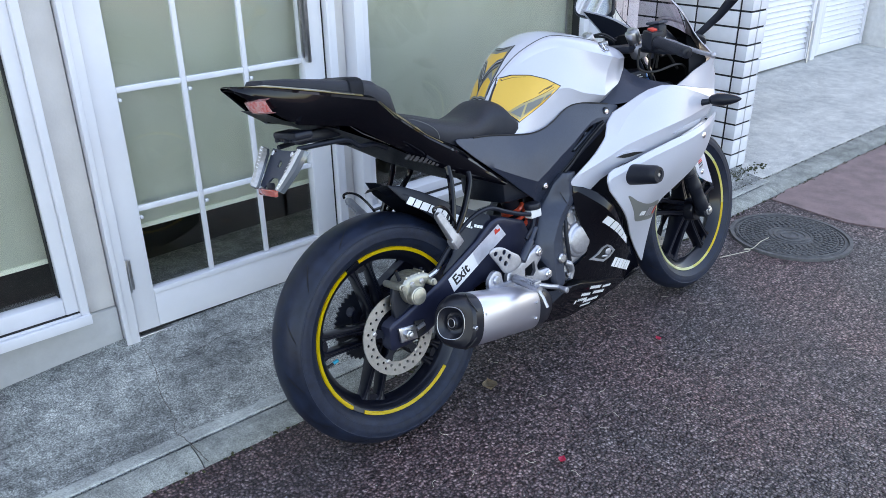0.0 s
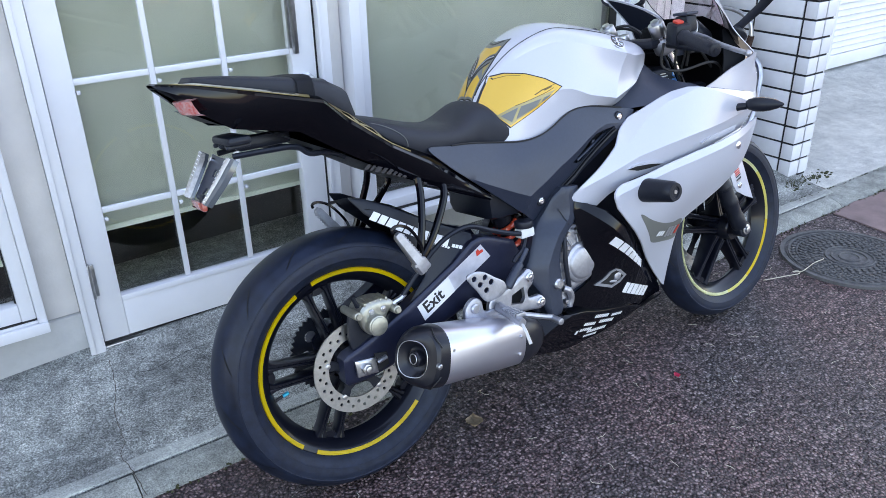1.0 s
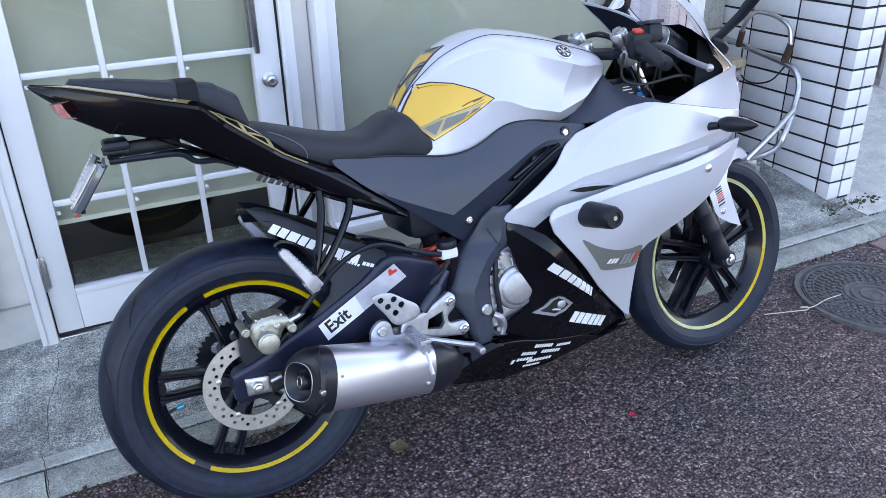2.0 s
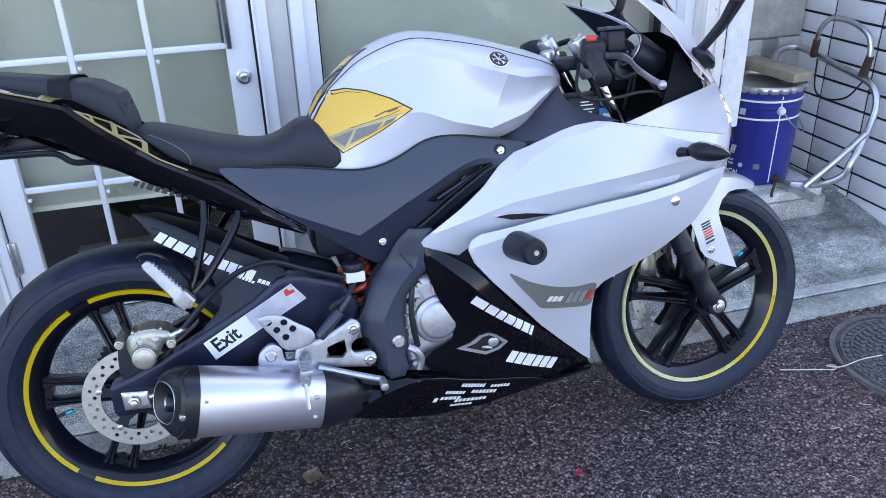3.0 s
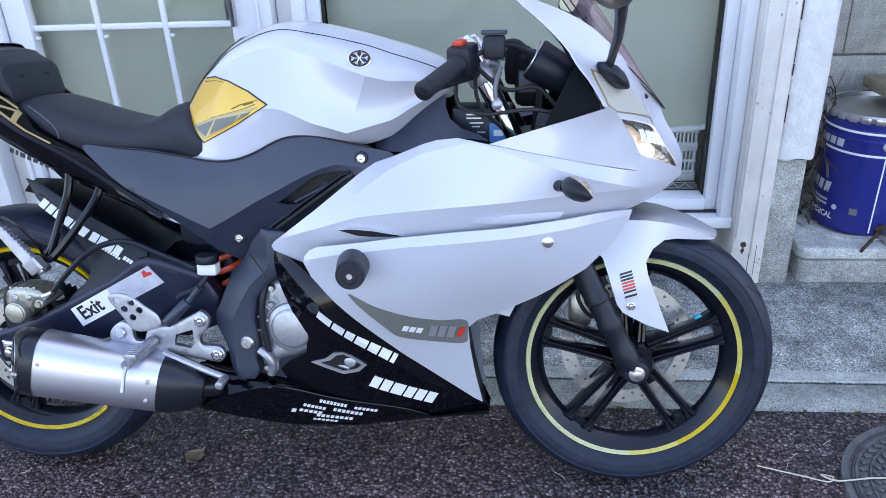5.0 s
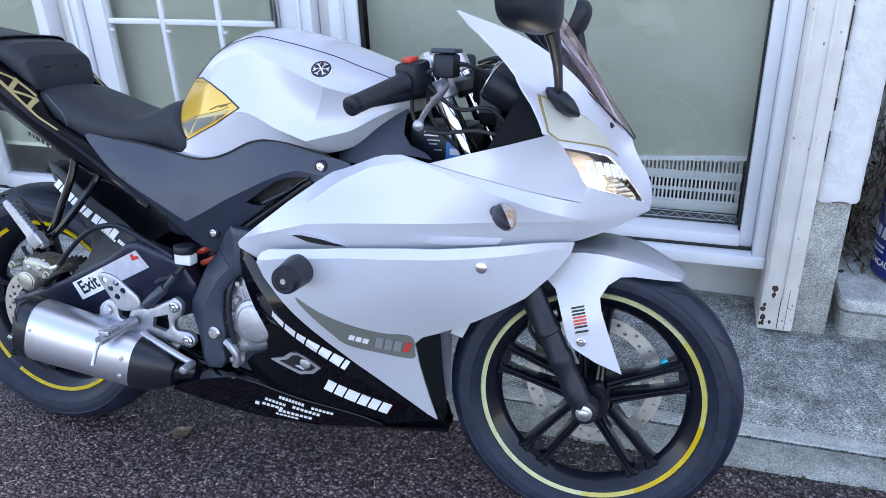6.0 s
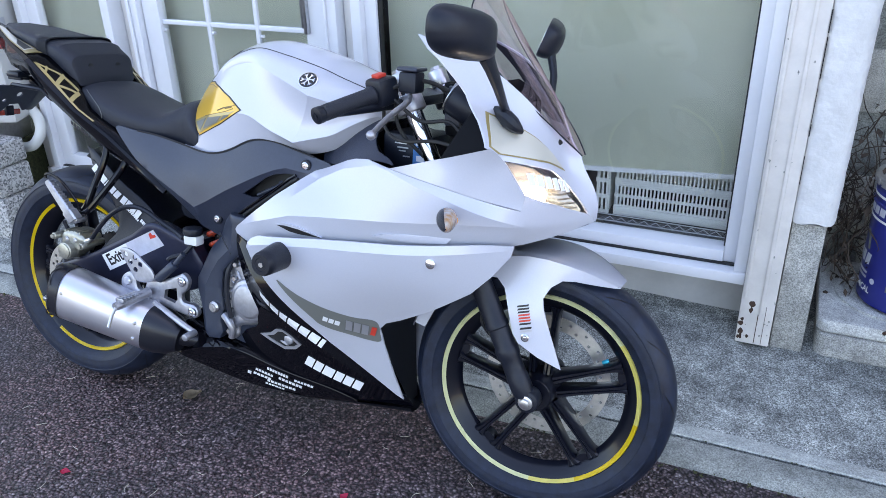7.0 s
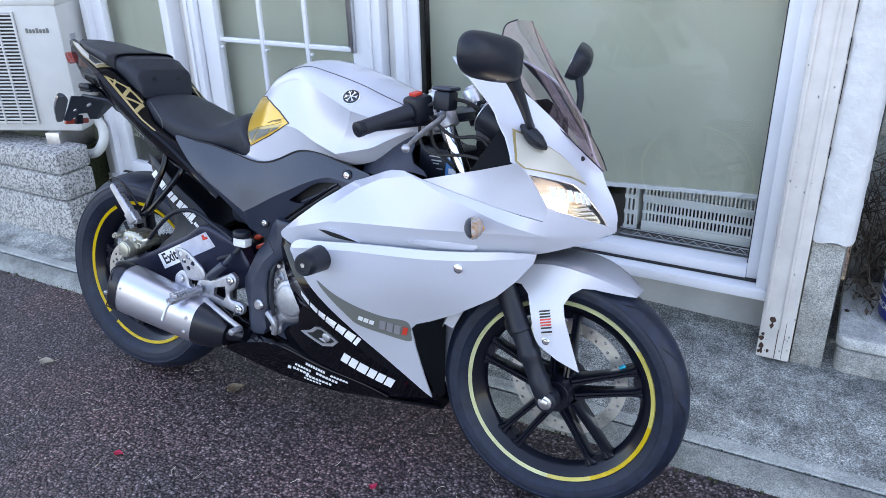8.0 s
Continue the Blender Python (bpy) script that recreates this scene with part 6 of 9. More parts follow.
heel = shell([(0.268, 0.472), (0.285, 0.482), (0.315, 0.476), (0.345, 0.455), (0.372, 0.435), (0.375, 0.412), (0.345, 0.400), (0.315, 0.402), (0.295, 0.430)], lambda u, v: 0.166, side(-1), 0.004, 0.012, 0.0015, 0.004,
             holes=[circle(x, z, 0.0075, 10) for x, z in ((0.287, 0.466), (0.302, 0.448), (0.318, 0.462), (0.334, 0.446), (0.318, 0.430))])
bp("heel_guard", heel, SILVER_CAST, rest, "drilled aluminium heel guard")
bm = bmesh.new()
tube(bm, [(0.352, -0.16, 0.375), (0.350, -0.19, 0.372), (0.345, -0.24, 0.366), (0.342, -0.262, 0.364)], [0.013, 0.0125, 0.0115, 0.010], 10)
bp("foot_peg", bm, SILVER_CAST, rest, "ribbed aluminium foot peg")
for k in range(7):
    bp("peg_rib", boxes((0.335, 0.361, -0.252 + 0.0095 * k, -0.247 + 0.0095 * k, 0.374 + 0.0008 * k, 0.384), bevel=0.001), SILVER_CAST, rest)
bm = bmesh.new()
tube(bm, [(0.342, -0.258, 0.362), (0.342, -0.272, 0.345), (0.342, -0.285, 0.318)], [0.004, 0.0038, 0.0045], 8)
bp("peg_feeler", bm, STEEL, rest)
bm = bmesh.new()
tube(bm, smooth([(0.375, -0.165, 0.352), (0.42, -0.168, 0.335), (0.47, -0.17, 0.315), (0.505, -0.17, 0.302)], 4), 0.0075, 8)
rod(bm, (0.505, -0.165, 0.300), (0.505, -0.205, 0.298), 0.009, bevel=0.002)
bp("brake_pedal", bm, SILVER_CAST, rest)
bm = bmesh.new()
rod(bm, (0.385, -0.158, 0.415), (0.435, -0.150, 0.462), 0.012, bevel=0.003)
rod(bm, (0.435, -0.150, 0.462), (0.462, -0.148, 0.492), 0.007)
bp("brake_master_cylinder", bm, FRAME_PAINT)
bm = bmesh.new()
tube(bm, smooth([(0.475, -0.13, 0.515), (0.455, -0.14, 0.49), (0.425, -0.15, 0.478), (0.415, -0.152, 0.47)], 4), 0.006, 8)
bp("reservoir_hose", bm, BLACK_MATT)
bm = bmesh.new()
box(bm, 0.456, 0.498, -0.142, -0.112, 0.515, 0.540, bevel=0.005)
res = bp("fluid_reservoir", bm, PLASTIC_WHITE, None, "white brake fluid reservoir with black cap")
bm = bmesh.new()
rod(bm, (0.476, -0.128, 0.540), (0.476, -0.128, 0.558), 0.024, bevel=0.003, n=18)
bp("cap", bm, BLACK_MATT, res)

# --- pillion foot rests ---
for s in (-1, 1):
    def S(x, y, z):
        return (x, s * y, z)
    bm = bmesh.new()
    tube(bm, smooth([S(0.198, 0.118, 0.735), S(0.195, 0.130, 0.69), S(0.178, 0.148, 0.63), S(0.158, 0.160, 0.575), S(0.142, 0.165, 0.555)], 4), 0.0085, 10)
    tube(bm, smooth([S(0.262, 0.118, 0.705), S(0.252, 0.135, 0.67), S(0.205, 0.155, 0.605), S(0.165, 0.163, 0.562), S(0.142, 0.165, 0.552)], 4), 0.0085, 10)
    br = bp("pillion_bracket", bm, BLACK_GLOSS, None, "black tube pillion foot rest bracket")
    a_, b_ = Vector(S(0.145, 0.188, 0.537)), Vector(S(0.080, 0.206, 0.636))
    ax_, out_ = (b_ - a_).normalized(), Vector((0, s, 0))
    wid = ax_.cross(out_).normalized()
    rows = []
    for t, w, h in ((0.0, 0.0165, 0.013), (0.22, 0.0165, 0.013), (0.26, 0.0125, 0.011), (0.95, 0.0095, 0.0085), (1.0, 0.006, 0.006)):
        p = a_.lerp(b_, t)
        rows.append([p + wid * w * i + out_ * h * j for i, j in ((-1, -0.7), (-0.75, -1), (0.75, -1), (1, -0.7), (1, 0.7), (0.75, 1), (-0.75, 1), (-1, 0.7))])
    peg = bp("pillion_peg", loft(bmesh.new(), rows, close=True, caps=True), SILVER_CAST, br, "folded aluminium pillion foot peg")
    for k in range(9):
        p = a_.lerp(b_, 0.32 + 0.072 * k)
        w = 0.0125 - 0.0028 * k / 8
        bp("peg_rib", rod(bmesh.new(), p + wid * w + out_ * 0.006, p + wid * w - out_ * 0.008, 0.0026, n=6), SILVER_CAST, br)
    bm = bmesh.new()
    rod(bm, a_ - out_ * 0.028, a_ + out_ * 0.004, 0.008, n=12, bevel=0.002)
    bp("peg_pivot", bm, STEEL, br)
    bm = bmesh.new()
    tube(bm, smooth([S(0.150, 0.176, 0.563), S(0.147, 0.186, 0.592), S(0.118, 0.198, 0.636), S(0.090, 0.204, 0.652), S(0.072, 0.206, 0.650), S(0.072, 0.206, 0.640)], 4), 0.0036, 8)
    bp("peg_guard", bm, BLACK_GLOSS, br)

# --- rear caliper ---
bm = shell([(0.004, 0.448), (0.010, 0.464), (0.026, 0.474), (0.058, 0.476), (0.088, 0.466), (0.092, 0.452), (0.076, 0.440), (0.064, 0.420), (0.048, 0.402), (0.026, 0.400), (0.012, 0.416)], lambda u, v: 0.124, side(-1), 0.055, 0.010, 0.006, 0.010)
cal = bp("rear_caliper", bm, CALIPER, None, "gold grey rear brake caliper")
for k in range(5):
    bp("cooling_fin", boxes((0.018 + 0.0135 * k, 0.024 + 0.0135 * k, -0.121, -0.078, 0.468, 0.4775), bevel=0.002), CALIPER, cal)
bm = bmesh.new()
rod(bm, (0.037, -0.10, 0.424), (0.037, -0.142, 0.424), 0.0245, bevel=0.004, n=24)
rod(bm, (0.037, -0.140, 0.424), (0.037, -0.1445, 0.424), 0.0205, bevel=0.001, n=24)
bp("piston_cap", bm, CALIPER, cal)
for x, z, r in ((-0.006, 0.458, 0.0095), (0.092, 0.444, 0.010)):
    bm = bmesh.new()
    rod(bm, (x, -0.136, z), (x, -0.06, z), r, bevel=0.002)
    rod(bm, (x, -0.142, z), (x, -0.134, z), r * 0.7, n=6)
    bp("slide_pin", bm, CALIPER, cal)
bm = bmesh.new()
tube(bm, [(0.012, -0.10, 0.468), (0.004, -0.104, 0.486), (0.002, -0.105, 0.496)], [0.006, 0.0045, 0.0055], 8)
bp("bleed_nipple", bm, BLACK_MATT, cal)
for x, z in ((0.032, 0.454), (0.062, 0.454)):
    bolt(cal, (x, -0.124, z), 0.007, mat=STEEL, h=0.004)
bp("caliper_bracket", shell([(-0.012, 0.452), (0.004, 0.448), (0.012, 0.416), (0.030, 0.398), (0.06, 0.405), (0.085, 0.42), (0.05, 0.35), (0.0, 0.34), (-0.02, 0.39)], lambda u, v: 0.102, side(-1), 0.010, 0.012, 0.002), BLACK_MATT, cal)
bm = bmesh.new()
tube(bm, [(0.092, -0.115, 0.455), (0.112, -0.119, 0.462), (0.124, -0.120, 0.470)], [0.0075, 0.0075, 0.006], 8)
bp("hose_union", bm, STEEL, cal)
bm = bmesh.new()
tube(bm, smooth([(0.118, -0.120, 0.467), (0.16, -0.126, 0.51), (0.21, -0.130, 0.553), (0.26, -0.132, 0.578), (0.315, -0.132, 0.583), (0.37, -0.13, 0.560), (0.42, -0.13, 0.540), (0.455, -0.14, 0.530)], 5), 0.0062, 8)
bp("brake_hose", bm, BLACK_MATT)

# --- tank ---
# x, then half width and height of: crown, crown seam, upper crease, scoop, lower crease, foot
tank_rows = [
    (0.425, ((0, 0.846), (0.030, 0.842), (0.046, 0.832), (0.066, 0.812), (0.084, 0.782), (0.090, 0.752))),
    (0.455, ((0, 0.897), (0.034, 0.888), (0.048, 0.872), (0.072, 0.836), (0.093, 0.790), (0.099, 0.745))),
    (0.490, ((0, 0.936), (0.042, 0.922), (0.058, 0.902), (0.085, 0.855), (0.102, 0.800), (0.106, 0.738))),
    (0.550, ((0, 0.983), (0.060, 0.967), (0.078, 0.944), (0.106, 0.890), (0.119, 0.832), (0.113, 0.740))),
    (0.640, ((0, 1.014), (0.080, 0.998), (0.106, 0.966), (0.122, 0.905), (0.134, 0.854), (0.118, 0.772))),
    (0.720, ((0, 1.010), (0.088, 0.990), (0.136, 0.951), (0.137, 0.887), (0.143, 0.826), (0.118, 0.786))),
    (0.812, ((0, 0.989), (0.089, 0.969), (0.161, 0.914), (0.148, 0.862), (0.156, 0.808), (0.107, 0.778))),
    (0.870, ((0, 0.972), (0.086, 0.951), (0.148, 0.904), (0.138, 0.866), (0.139, 0.829), (0.100, 0.797))),
    (0.915, ((0, 0.958), (0.083, 0.937), (0.128, 0.902), (0.119, 0.876), (0.121, 0.854), (0.094, 0.830))),
    (0.955, ((0, 0.942), (0.076, 0.922), (0.104, 0.898), (0.101, 0.885), (0.099, 0.874), (0.082, 0.860))),
    (0.980, ((0, 0.928), (0.060, 0.906), (0.072, 0.890), (0.071, 0.882), (0.069, 0.874), (0.058, 0.866))),
]


def tank_section(i):
    x, pts = tank_rows[i]
    p = [Vector((x + (dx if x == 0.812 else 0), -y, z)) for (y, z), dx in zip(pts, (0, 0.004, 0.020, 0.0, -0.022, -0.012))]
    big = min(1.0, max(0.0, (x - 0.42) / 0.2)) * min(1.0, max(0.0, (0.99 - x) / 0.1))
    out = []
    for a, b, k, bulge in ((p[0], p[1], 4, 0.005), (p[1], p[2], 4, 0.011 * big)):
        nrm = Vector((0, (b - a).z, -(b - a).y)).normalized()
        nrm = nrm if nrm.z > 0 else -nrm
        out += [a.lerp(b, q / k) + nrm * bulge * 4 * (q / k) * (1 - q / k) for q in range(k)]
    for q in range(6):
        t = q / 6
        c = p[3] * 2 - (p[2] + p[4]) * 0.5
        out.append(p[2] * (1 - t) ** 2 + c * 2 * t * (1 - t) + p[4] * t * t)
    out += [p[4].lerp(p[5], q / 3) for q in range(4)]
    return out


def tank_grid(along=5):
    secs = [tank_section(i) for i in range(len(tank_rows))]
    cols = []
    for k in range(len(secs[0])):
        col = smooth([s[k] for s in secs], along)
        if 7 <= k <= 15:
            # the flank folds sharply where the scoop meets the front facet
            a, b, c = 5 * along, 6 * along, 7 * along
            for q in range(a + 1, c):
                col[q] = col[a].lerp(col[b], (q - a) / along) if q < b else col[b].lerp(col[c], (q - b) / along)
        cols.append(col)
    return [[c[j] for c in cols] for j in range(len(cols[0]))]


grid = tank_grid()
full = [[Vector((p.x, -p.y, p.z)) for p in row[:0:-1]] + list(row) for row in grid]
bm = bmesh.new()
loft(bm, full, caps=True)
bm.verts.index_update()
wide = len(full[0])
mid = len(grid[0]) - 1
for e in bm.edges:
    a, b = sorted(v.index for v in e.verts)
    if b - a == wide:
        col = abs(a % wide - mid)
        if (col == 8 and e.verts[0].co.x > 0.53) or (col == 14 and e.verts[0].co.x > 0.60):
            e.smooth = False
    elif b - a == 1 and a // wide == 30 and 7 <= min(abs(a % wide - mid), abs(b % wide - mid)) <= 14:
        e.smooth = False
tank = bp("fuel_tank", bm, PEARL, None, "pearl white sculpted fuel tank", angle=48)


def on_tank(u, v, d=0.0):
    """The tank's right flank: u along x, v the share from its top (0) to its foot (1), d outwards."""
    i = 0
    us = [r[0].x for r in grid]
    while i < len(us) - 2 and us[i + 1] < u:
        i += 1
    t = min(max((u - us[i]) / (us[i + 1] - us[i]), 0), 1)
    k = min(max(v, 0), 1) * (len(grid[0]) - 1)
    j = min(int(k), len(grid[0]) - 2)
    f = k - j
    a = grid[i][j].lerp(grid[i][j + 1], f)
    b = grid[i + 1][j].lerp(grid[i + 1][j + 1], f)
    du = grid[i + 1][j] - grid[i][j]
    dv = grid[i][j + 1] - grid[i][j]
    return a.lerp(b, t) + dv.cross(du).normalized() * d


def tank_share(x, z):
    """The share v at which the flank at x has the height z."""
    lo, hi = 0.0, 1.0
    for _ in range(26):
        mid = (lo + hi) / 2
        lo, hi = (mid, hi) if on_tank(x, mid).z > z else (lo, mid)
    return lo


def tank_film(name, outline, mat, d, step=0.010, rounded=True, label=""):
    def depth(x, z):
        return -on_tank(x, tank_share(x, z)).y + d
    return bp(name, shell(outline, depth, side(-1), 0.0012, step, rounded=rounded), mat, tank, label)


knee = [(0.476, 0.907), (0.507, 0.911), (0.546, 0.904), (0.590, 0.886), (0.630, 0.861), (0.563, 0.822), (0.485, 0.785), (0.431, 0.842), (0.453, 0.876)]
kc = Vector((0.52, 0.85))
tank_film("tank_film_edge", [tuple(kc + (Vector(q) - kc) * 1.03) for q in knee], DECAL_BLACK, 0.0012, 0.008, False)
tank_film("tank_film", [tuple(kc + (Vector(q) - kc) * 0.985) for q in knee], GOLD, 0.0020, 0.008, False, "yellow gold knee graphic")
tank_film("film_band", [(0.436, 0.838), (0.485, 0.790), (0.560, 0.826), (0.612, 0.857), (0.560, 0.8465), (0.505, 0.834), (0.462, 0.818), (0.448, 0.836)], GOLD_PALE, 0.0027, 0.008, False)
for q in ([(0.467, 0.8145), (0.510, 0.8295), (0.489, 0.797)], [(0.517, 0.831), (0.570, 0.8415), (0.553, 0.824), (0.500, 0.802)], [(0.577, 0.843), (0.597, 0.8475), (0.590, 0.8415), (0.566, 0.830)]):
    tank_film("film_bar", q, DECAL_GREY, 0.0034, 0.008, False)
for q in ([(0.553, 0.853), (0.575, 0.862), (0.612, 0.8705), (0.6125, 0.8695), (0.577, 0.860), (0.556, 0.8515)], [(0.505, 0.8345), (0.560, 0.8480), (0.585, 0.8545), (0.607, 0.8625), (0.607, 0.861), (0.585, 0.853), (0.560, 0.8465), (0.505, 0.8330)],
          [(0.578, 0.8615), (0.604, 0.8675), (0.601, 0.8635), (0.582, 0.8585)], [(0.482, 0.902), (0.508, 0.9055), (0.535, 0.9025), (0.535, 0.9015), (0.508, 0.9045), (0.482, 0.9005)]):
    tank_film("film_bar", q, GOLD_DARK, 0.0027, 0.006, False)
# centre pad on the tank's back: black film with a grey edge, gold panels and pale lines
def on_crown(q, t, d):
    """A point of the pad: q across it (-1 to 1), t up it (0 to 1), d off the tank."""
    x = 0.430 + 0.128 * t + 0.008 * q * q * t
    y = 0.0035 + q * (0.034 + 0.003 * math.sin(3 * t) + 0.004 * t)
    lo, hi = 0.0, 0.5
    for _ in range(18):
        m_ = (lo + hi) / 2
        lo, hi = (m_, hi) if abs(on_tank(x, m_).y) < abs(y) else (lo, m_)
    p = on_tank(x, lo, d)
    return Vector((p.x, math.copysign(abs(p.y), y), p.z))


def pad_film(name, outline, mat, d, parent=tank, label=""):
    return bp(name, shell(outline, lambda u, v: d, on_crown, 0.0009, 0.08, rounded=False), mat, parent, label)


def pad_band(pts, w, mat, d):
    a = [Vector(q) for q in pts]
    n_ = [Vector((-(b - c).y, (b - c).x)).normalized() * w for b, c in zip(a[1:] + a[-1:], a[:1] + a[:-1])]
    pad_film("pad_bar", [(p.x + k.x, p.y + k.y * 0.35) for p, k in zip(a, n_)] + [(p.x - k.x, p.y - k.y * 0.35) for p, k in zip(a[::-1], n_[::-1])], mat, d)


pad = pad_film("tank_pad", [(-1, 0), (0, 0.0), (1, 0), (1, 0.5), (1, 1), (0.6, 0.96), (0, 0.93), (-0.6, 0.96), (-1, 1), (-1, 0.5)], DECAL_BLACK, 0.0014, label="gold and black tank pad")
pad_film("pad_edge", [(-0.95, 0.015), (0.95, 0.015), (0.95, 0.5), (0.94, 0.965), (0.6, 0.935), (0, 0.905), (-0.6, 0.935), (-0.94, 0.965), (-0.95, 0.5)], DECAL_GREY, 0.0020)
pad_film("pad_panel", [(-0.86, 0.80), (0, 0.76), (0.86, 0.80), (0.86, 0.66), (0.5, 0.61), (0.22, 0.50), (0.0, 0.36), (-0.22, 0.50), (-0.5, 0.61), (-0.86, 0.66)], GOLD, 0.0026)
for sg in (-1, 1):
    pad_film("pad_panel", [(sg * 0.06, 0.035), (sg * 0.88, 0.035), (sg * 0.88, 0.24), (sg * 0.55, 0.28), (sg * 0.10, 0.13)], GOLD, 0.0026)
    pad_film("pad_panel", [(sg * 0.88, 0.30), (sg * 0.88, 0.52), (sg * 0.62, 0.40)], GOLD_PALE, 0.0026)
    pad_band([(sg * 0.92, 0.60), (sg * 0.55, 0.54), (sg * 0.24, 0.40), (sg * 0.03, 0.24)], 0.10, DECAL_BLACK, 0.0032)
    pad_band([(sg * 0.90, 0.605), (sg * 0.54, 0.545), (sg * 0.23, 0.41), (sg * 0.03, 0.26)], 0.022, DECAL_SILVER, 0.0038)
    pad_band([(sg * 0.86, 0.50), (sg * 0.45, 0.36), (sg * 0.02, 0.10)], 0.030, DECAL_BLACK, 0.0032)
pad_film("pad_panel", [(-0.80, 0.93), (0, 0.865), (0.80, 0.93), (0.40, 0.85), (0, 0.83), (-0.40, 0.85)], DECAL_BLACK, 0.0026)
# seam along the crown
bm = bmesh.new()
tube(bm, [on_tank(x, 4 / 17, 0.0002) for x in np.linspace(0.44, 0.965, 70)], 0.0013, 5)
bp("tank_seam", bm, GASKET, tank)
# round badge
EV = tank_share(0.806, 0.944)
o = on_tank(0.806, EV, -0.0005)
for r, h, m, nm in ((0.0215, 0.0018, CHROME, "badge_rim"), (0.0200, 0.0024, DECAL_BLACK, "badge_disc")):
    n0 = (on_tank(0.806, EV, 1.0) - o).normalized()
    bm = bmesh.new()
    tube(bm, [o - n0 * 0.004, o + n0 * h * 0.7, o + n0 * h], [r, r, r * 0.93], 28)
    bp(nm, bm, m, tank)
t0 = n0.cross(Vector((0, 0, 1))).normalized()
t1 = n0.cross(t0)
bm = bmesh.new()
for k in range(3):
    d_ = t0 * math.cos(math.pi * k / 3) + t1 * math.sin(math.pi * k / 3)
    rod(bm, o + n0 * 0.0022 - d_ * 0.0155, o + n0 * 0.0022 + d_ * 0.0155, 0.0014, n=6)
    e_ = n0.cross(d_)
    for q in (-1, 1):
        for w in (-1, 1):
            rod(bm, o + n0 * 0.0022 + d_ * q * 0.0095, o + n0 * 0.0022 + d_ * q * 0.0155 + e_ * w * 0.0045, 0.0010, n=5)
bp("badge_bars", bm, CHROME, tank)

# --- seats ---
def seat_mesh(rows, n=9, power=2.6, straight=False):
    """rows: x, crown height, half width, edge height, edge thickness."""
    secs = []
    for x, top, w, edge, under in rows:
        sec = []
        for k in range(n + 1):
            a = math.pi / 2 * k / n
            sec.append(Vector((x, w * math.sin(a) ** (2 / power), edge + (top - edge) * math.cos(a) ** (2 / power))))
        sec.append(Vector((x, w * 0.985, edge - under * 0.5)))
        sec.append(Vector((x, w * 0.93, edge - under)))
        secs.append(sec)
    cols = [[s[k] for s in secs] if straight else smooth([s[k] for s in secs], 5) for k in range(len(secs[0]))]
    half = [[c[j] for c in cols] for j in range(len(cols[0]))]
    full_ = [[Vector((p.x, -p.y, p.z)) for p in r[:0:-1]] + r for r in half]
    return loft(bmesh.new(), full_, caps=True)


bm = seat_mesh([(0.082, 0.868, 0.084, 0.858, 0.014), (0.110, 0.876, 0.104, 0.846, 0.024), (0.165, 0.862, 0.118, 0.822, 0.032), (0.21, 0.848, 0.120, 0.806, 0.034), (0.255, 0.835, 0.117, 0.796, 0.032),
                (0.32, 0.823, 0.108, 0.785, 0.026), (0.36, 0.830, 0.100, 0.785, 0.026), (0.40, 0.852, 0.092, 0.790, 0.034), (0.425, 0.857, 0.094, 0.796, 0.050), (0.447, 0.848, 0.101, 0.796, 0.050), (0.466, 0.815, 0.105, 0.790, 0.042), (0.479, 0.795, 0.104, 0.782, 0.026)])
seat = bp("rider_seat", bm, SEAT, None, "black vinyl rider seat with grey stitching", angle=50)
bm = bmesh.new()
tube(bm, smooth([(0.100, -0.085, 0.864), (0.125, -0.103, 0.857), (0.155, -0.115, 0.841), (0.178, -0.1195, 0.822), (0.186, -0.1205, 0.805), (0.184, -0.1195, 0.792)], 5), 0.0008, 5)
bp("stitching", bm, DECAL_GREY, seat)
bm = seat_mesh([(-0.236, 1.000, 0.040, 0.992, 0.014), (-0.228, 1.008, 0.046, 0.996, 0.020), (-0.17, 1.003, 0.076, 0.988, 0.030), (-0.03, 0.981, 0.106, 0.958, 0.034), (0.030, 0.970, 0.105, 0.932, 0.034), (0.036, 0.965, 0.105, 0.922, 0.028),
                (0.066, 0.948, 0.102, 0.902, 0.026), (0.071, 0.943, 0.101, 0.899, 0.024), (0.083, 0.896, 0.094, 0.880, 0.014), (0.085, 0.880, 0.090, 0.874, 0.008)], power=4.5, straight=True)
pill = bp("pillion_seat", bm, SEAT, None, "black vinyl pillion seat with strap", angle=24)
bm = bmesh.new()
rows = []
for dx in (-0.019, -0.017, 0.017, 0.019):
    lift = 0.0035 if abs(dx) < 0.018 else 0.0015
    row = [Vector((-0.025 + dx, -0.104 - lift, 0.928))]
    for k in range(25):
        a = math.pi * (k / 24 - 0.5)
        sa, ca = math.sin(a), max(0.0, math.cos(a))
        row.append(Vector((-0.025 + dx, (0.1055 + lift) * math.copysign(abs(sa) ** 0.444, sa), 0.9575 + (0.0228 + lift) * ca ** 0.444)))
    row.append(Vector((-0.025 + dx, 0.104 + lift, 0.928)))
    rows.append(row)
loft(bm, rows)
bmesh.ops.solidify(bm, geom=bm.faces[:], thickness=-0.003)
bp("seat_strap", bm, SEAT, pill)
for s in (-1, 1):
    bm = bmesh.new()
    rod(bm, (0.066, s * 0.045, 0.916), (0.0785, s * 0.045, 0.914), 0.008, n=12)
    bp("seat_plug", bm, GASKET, pill)

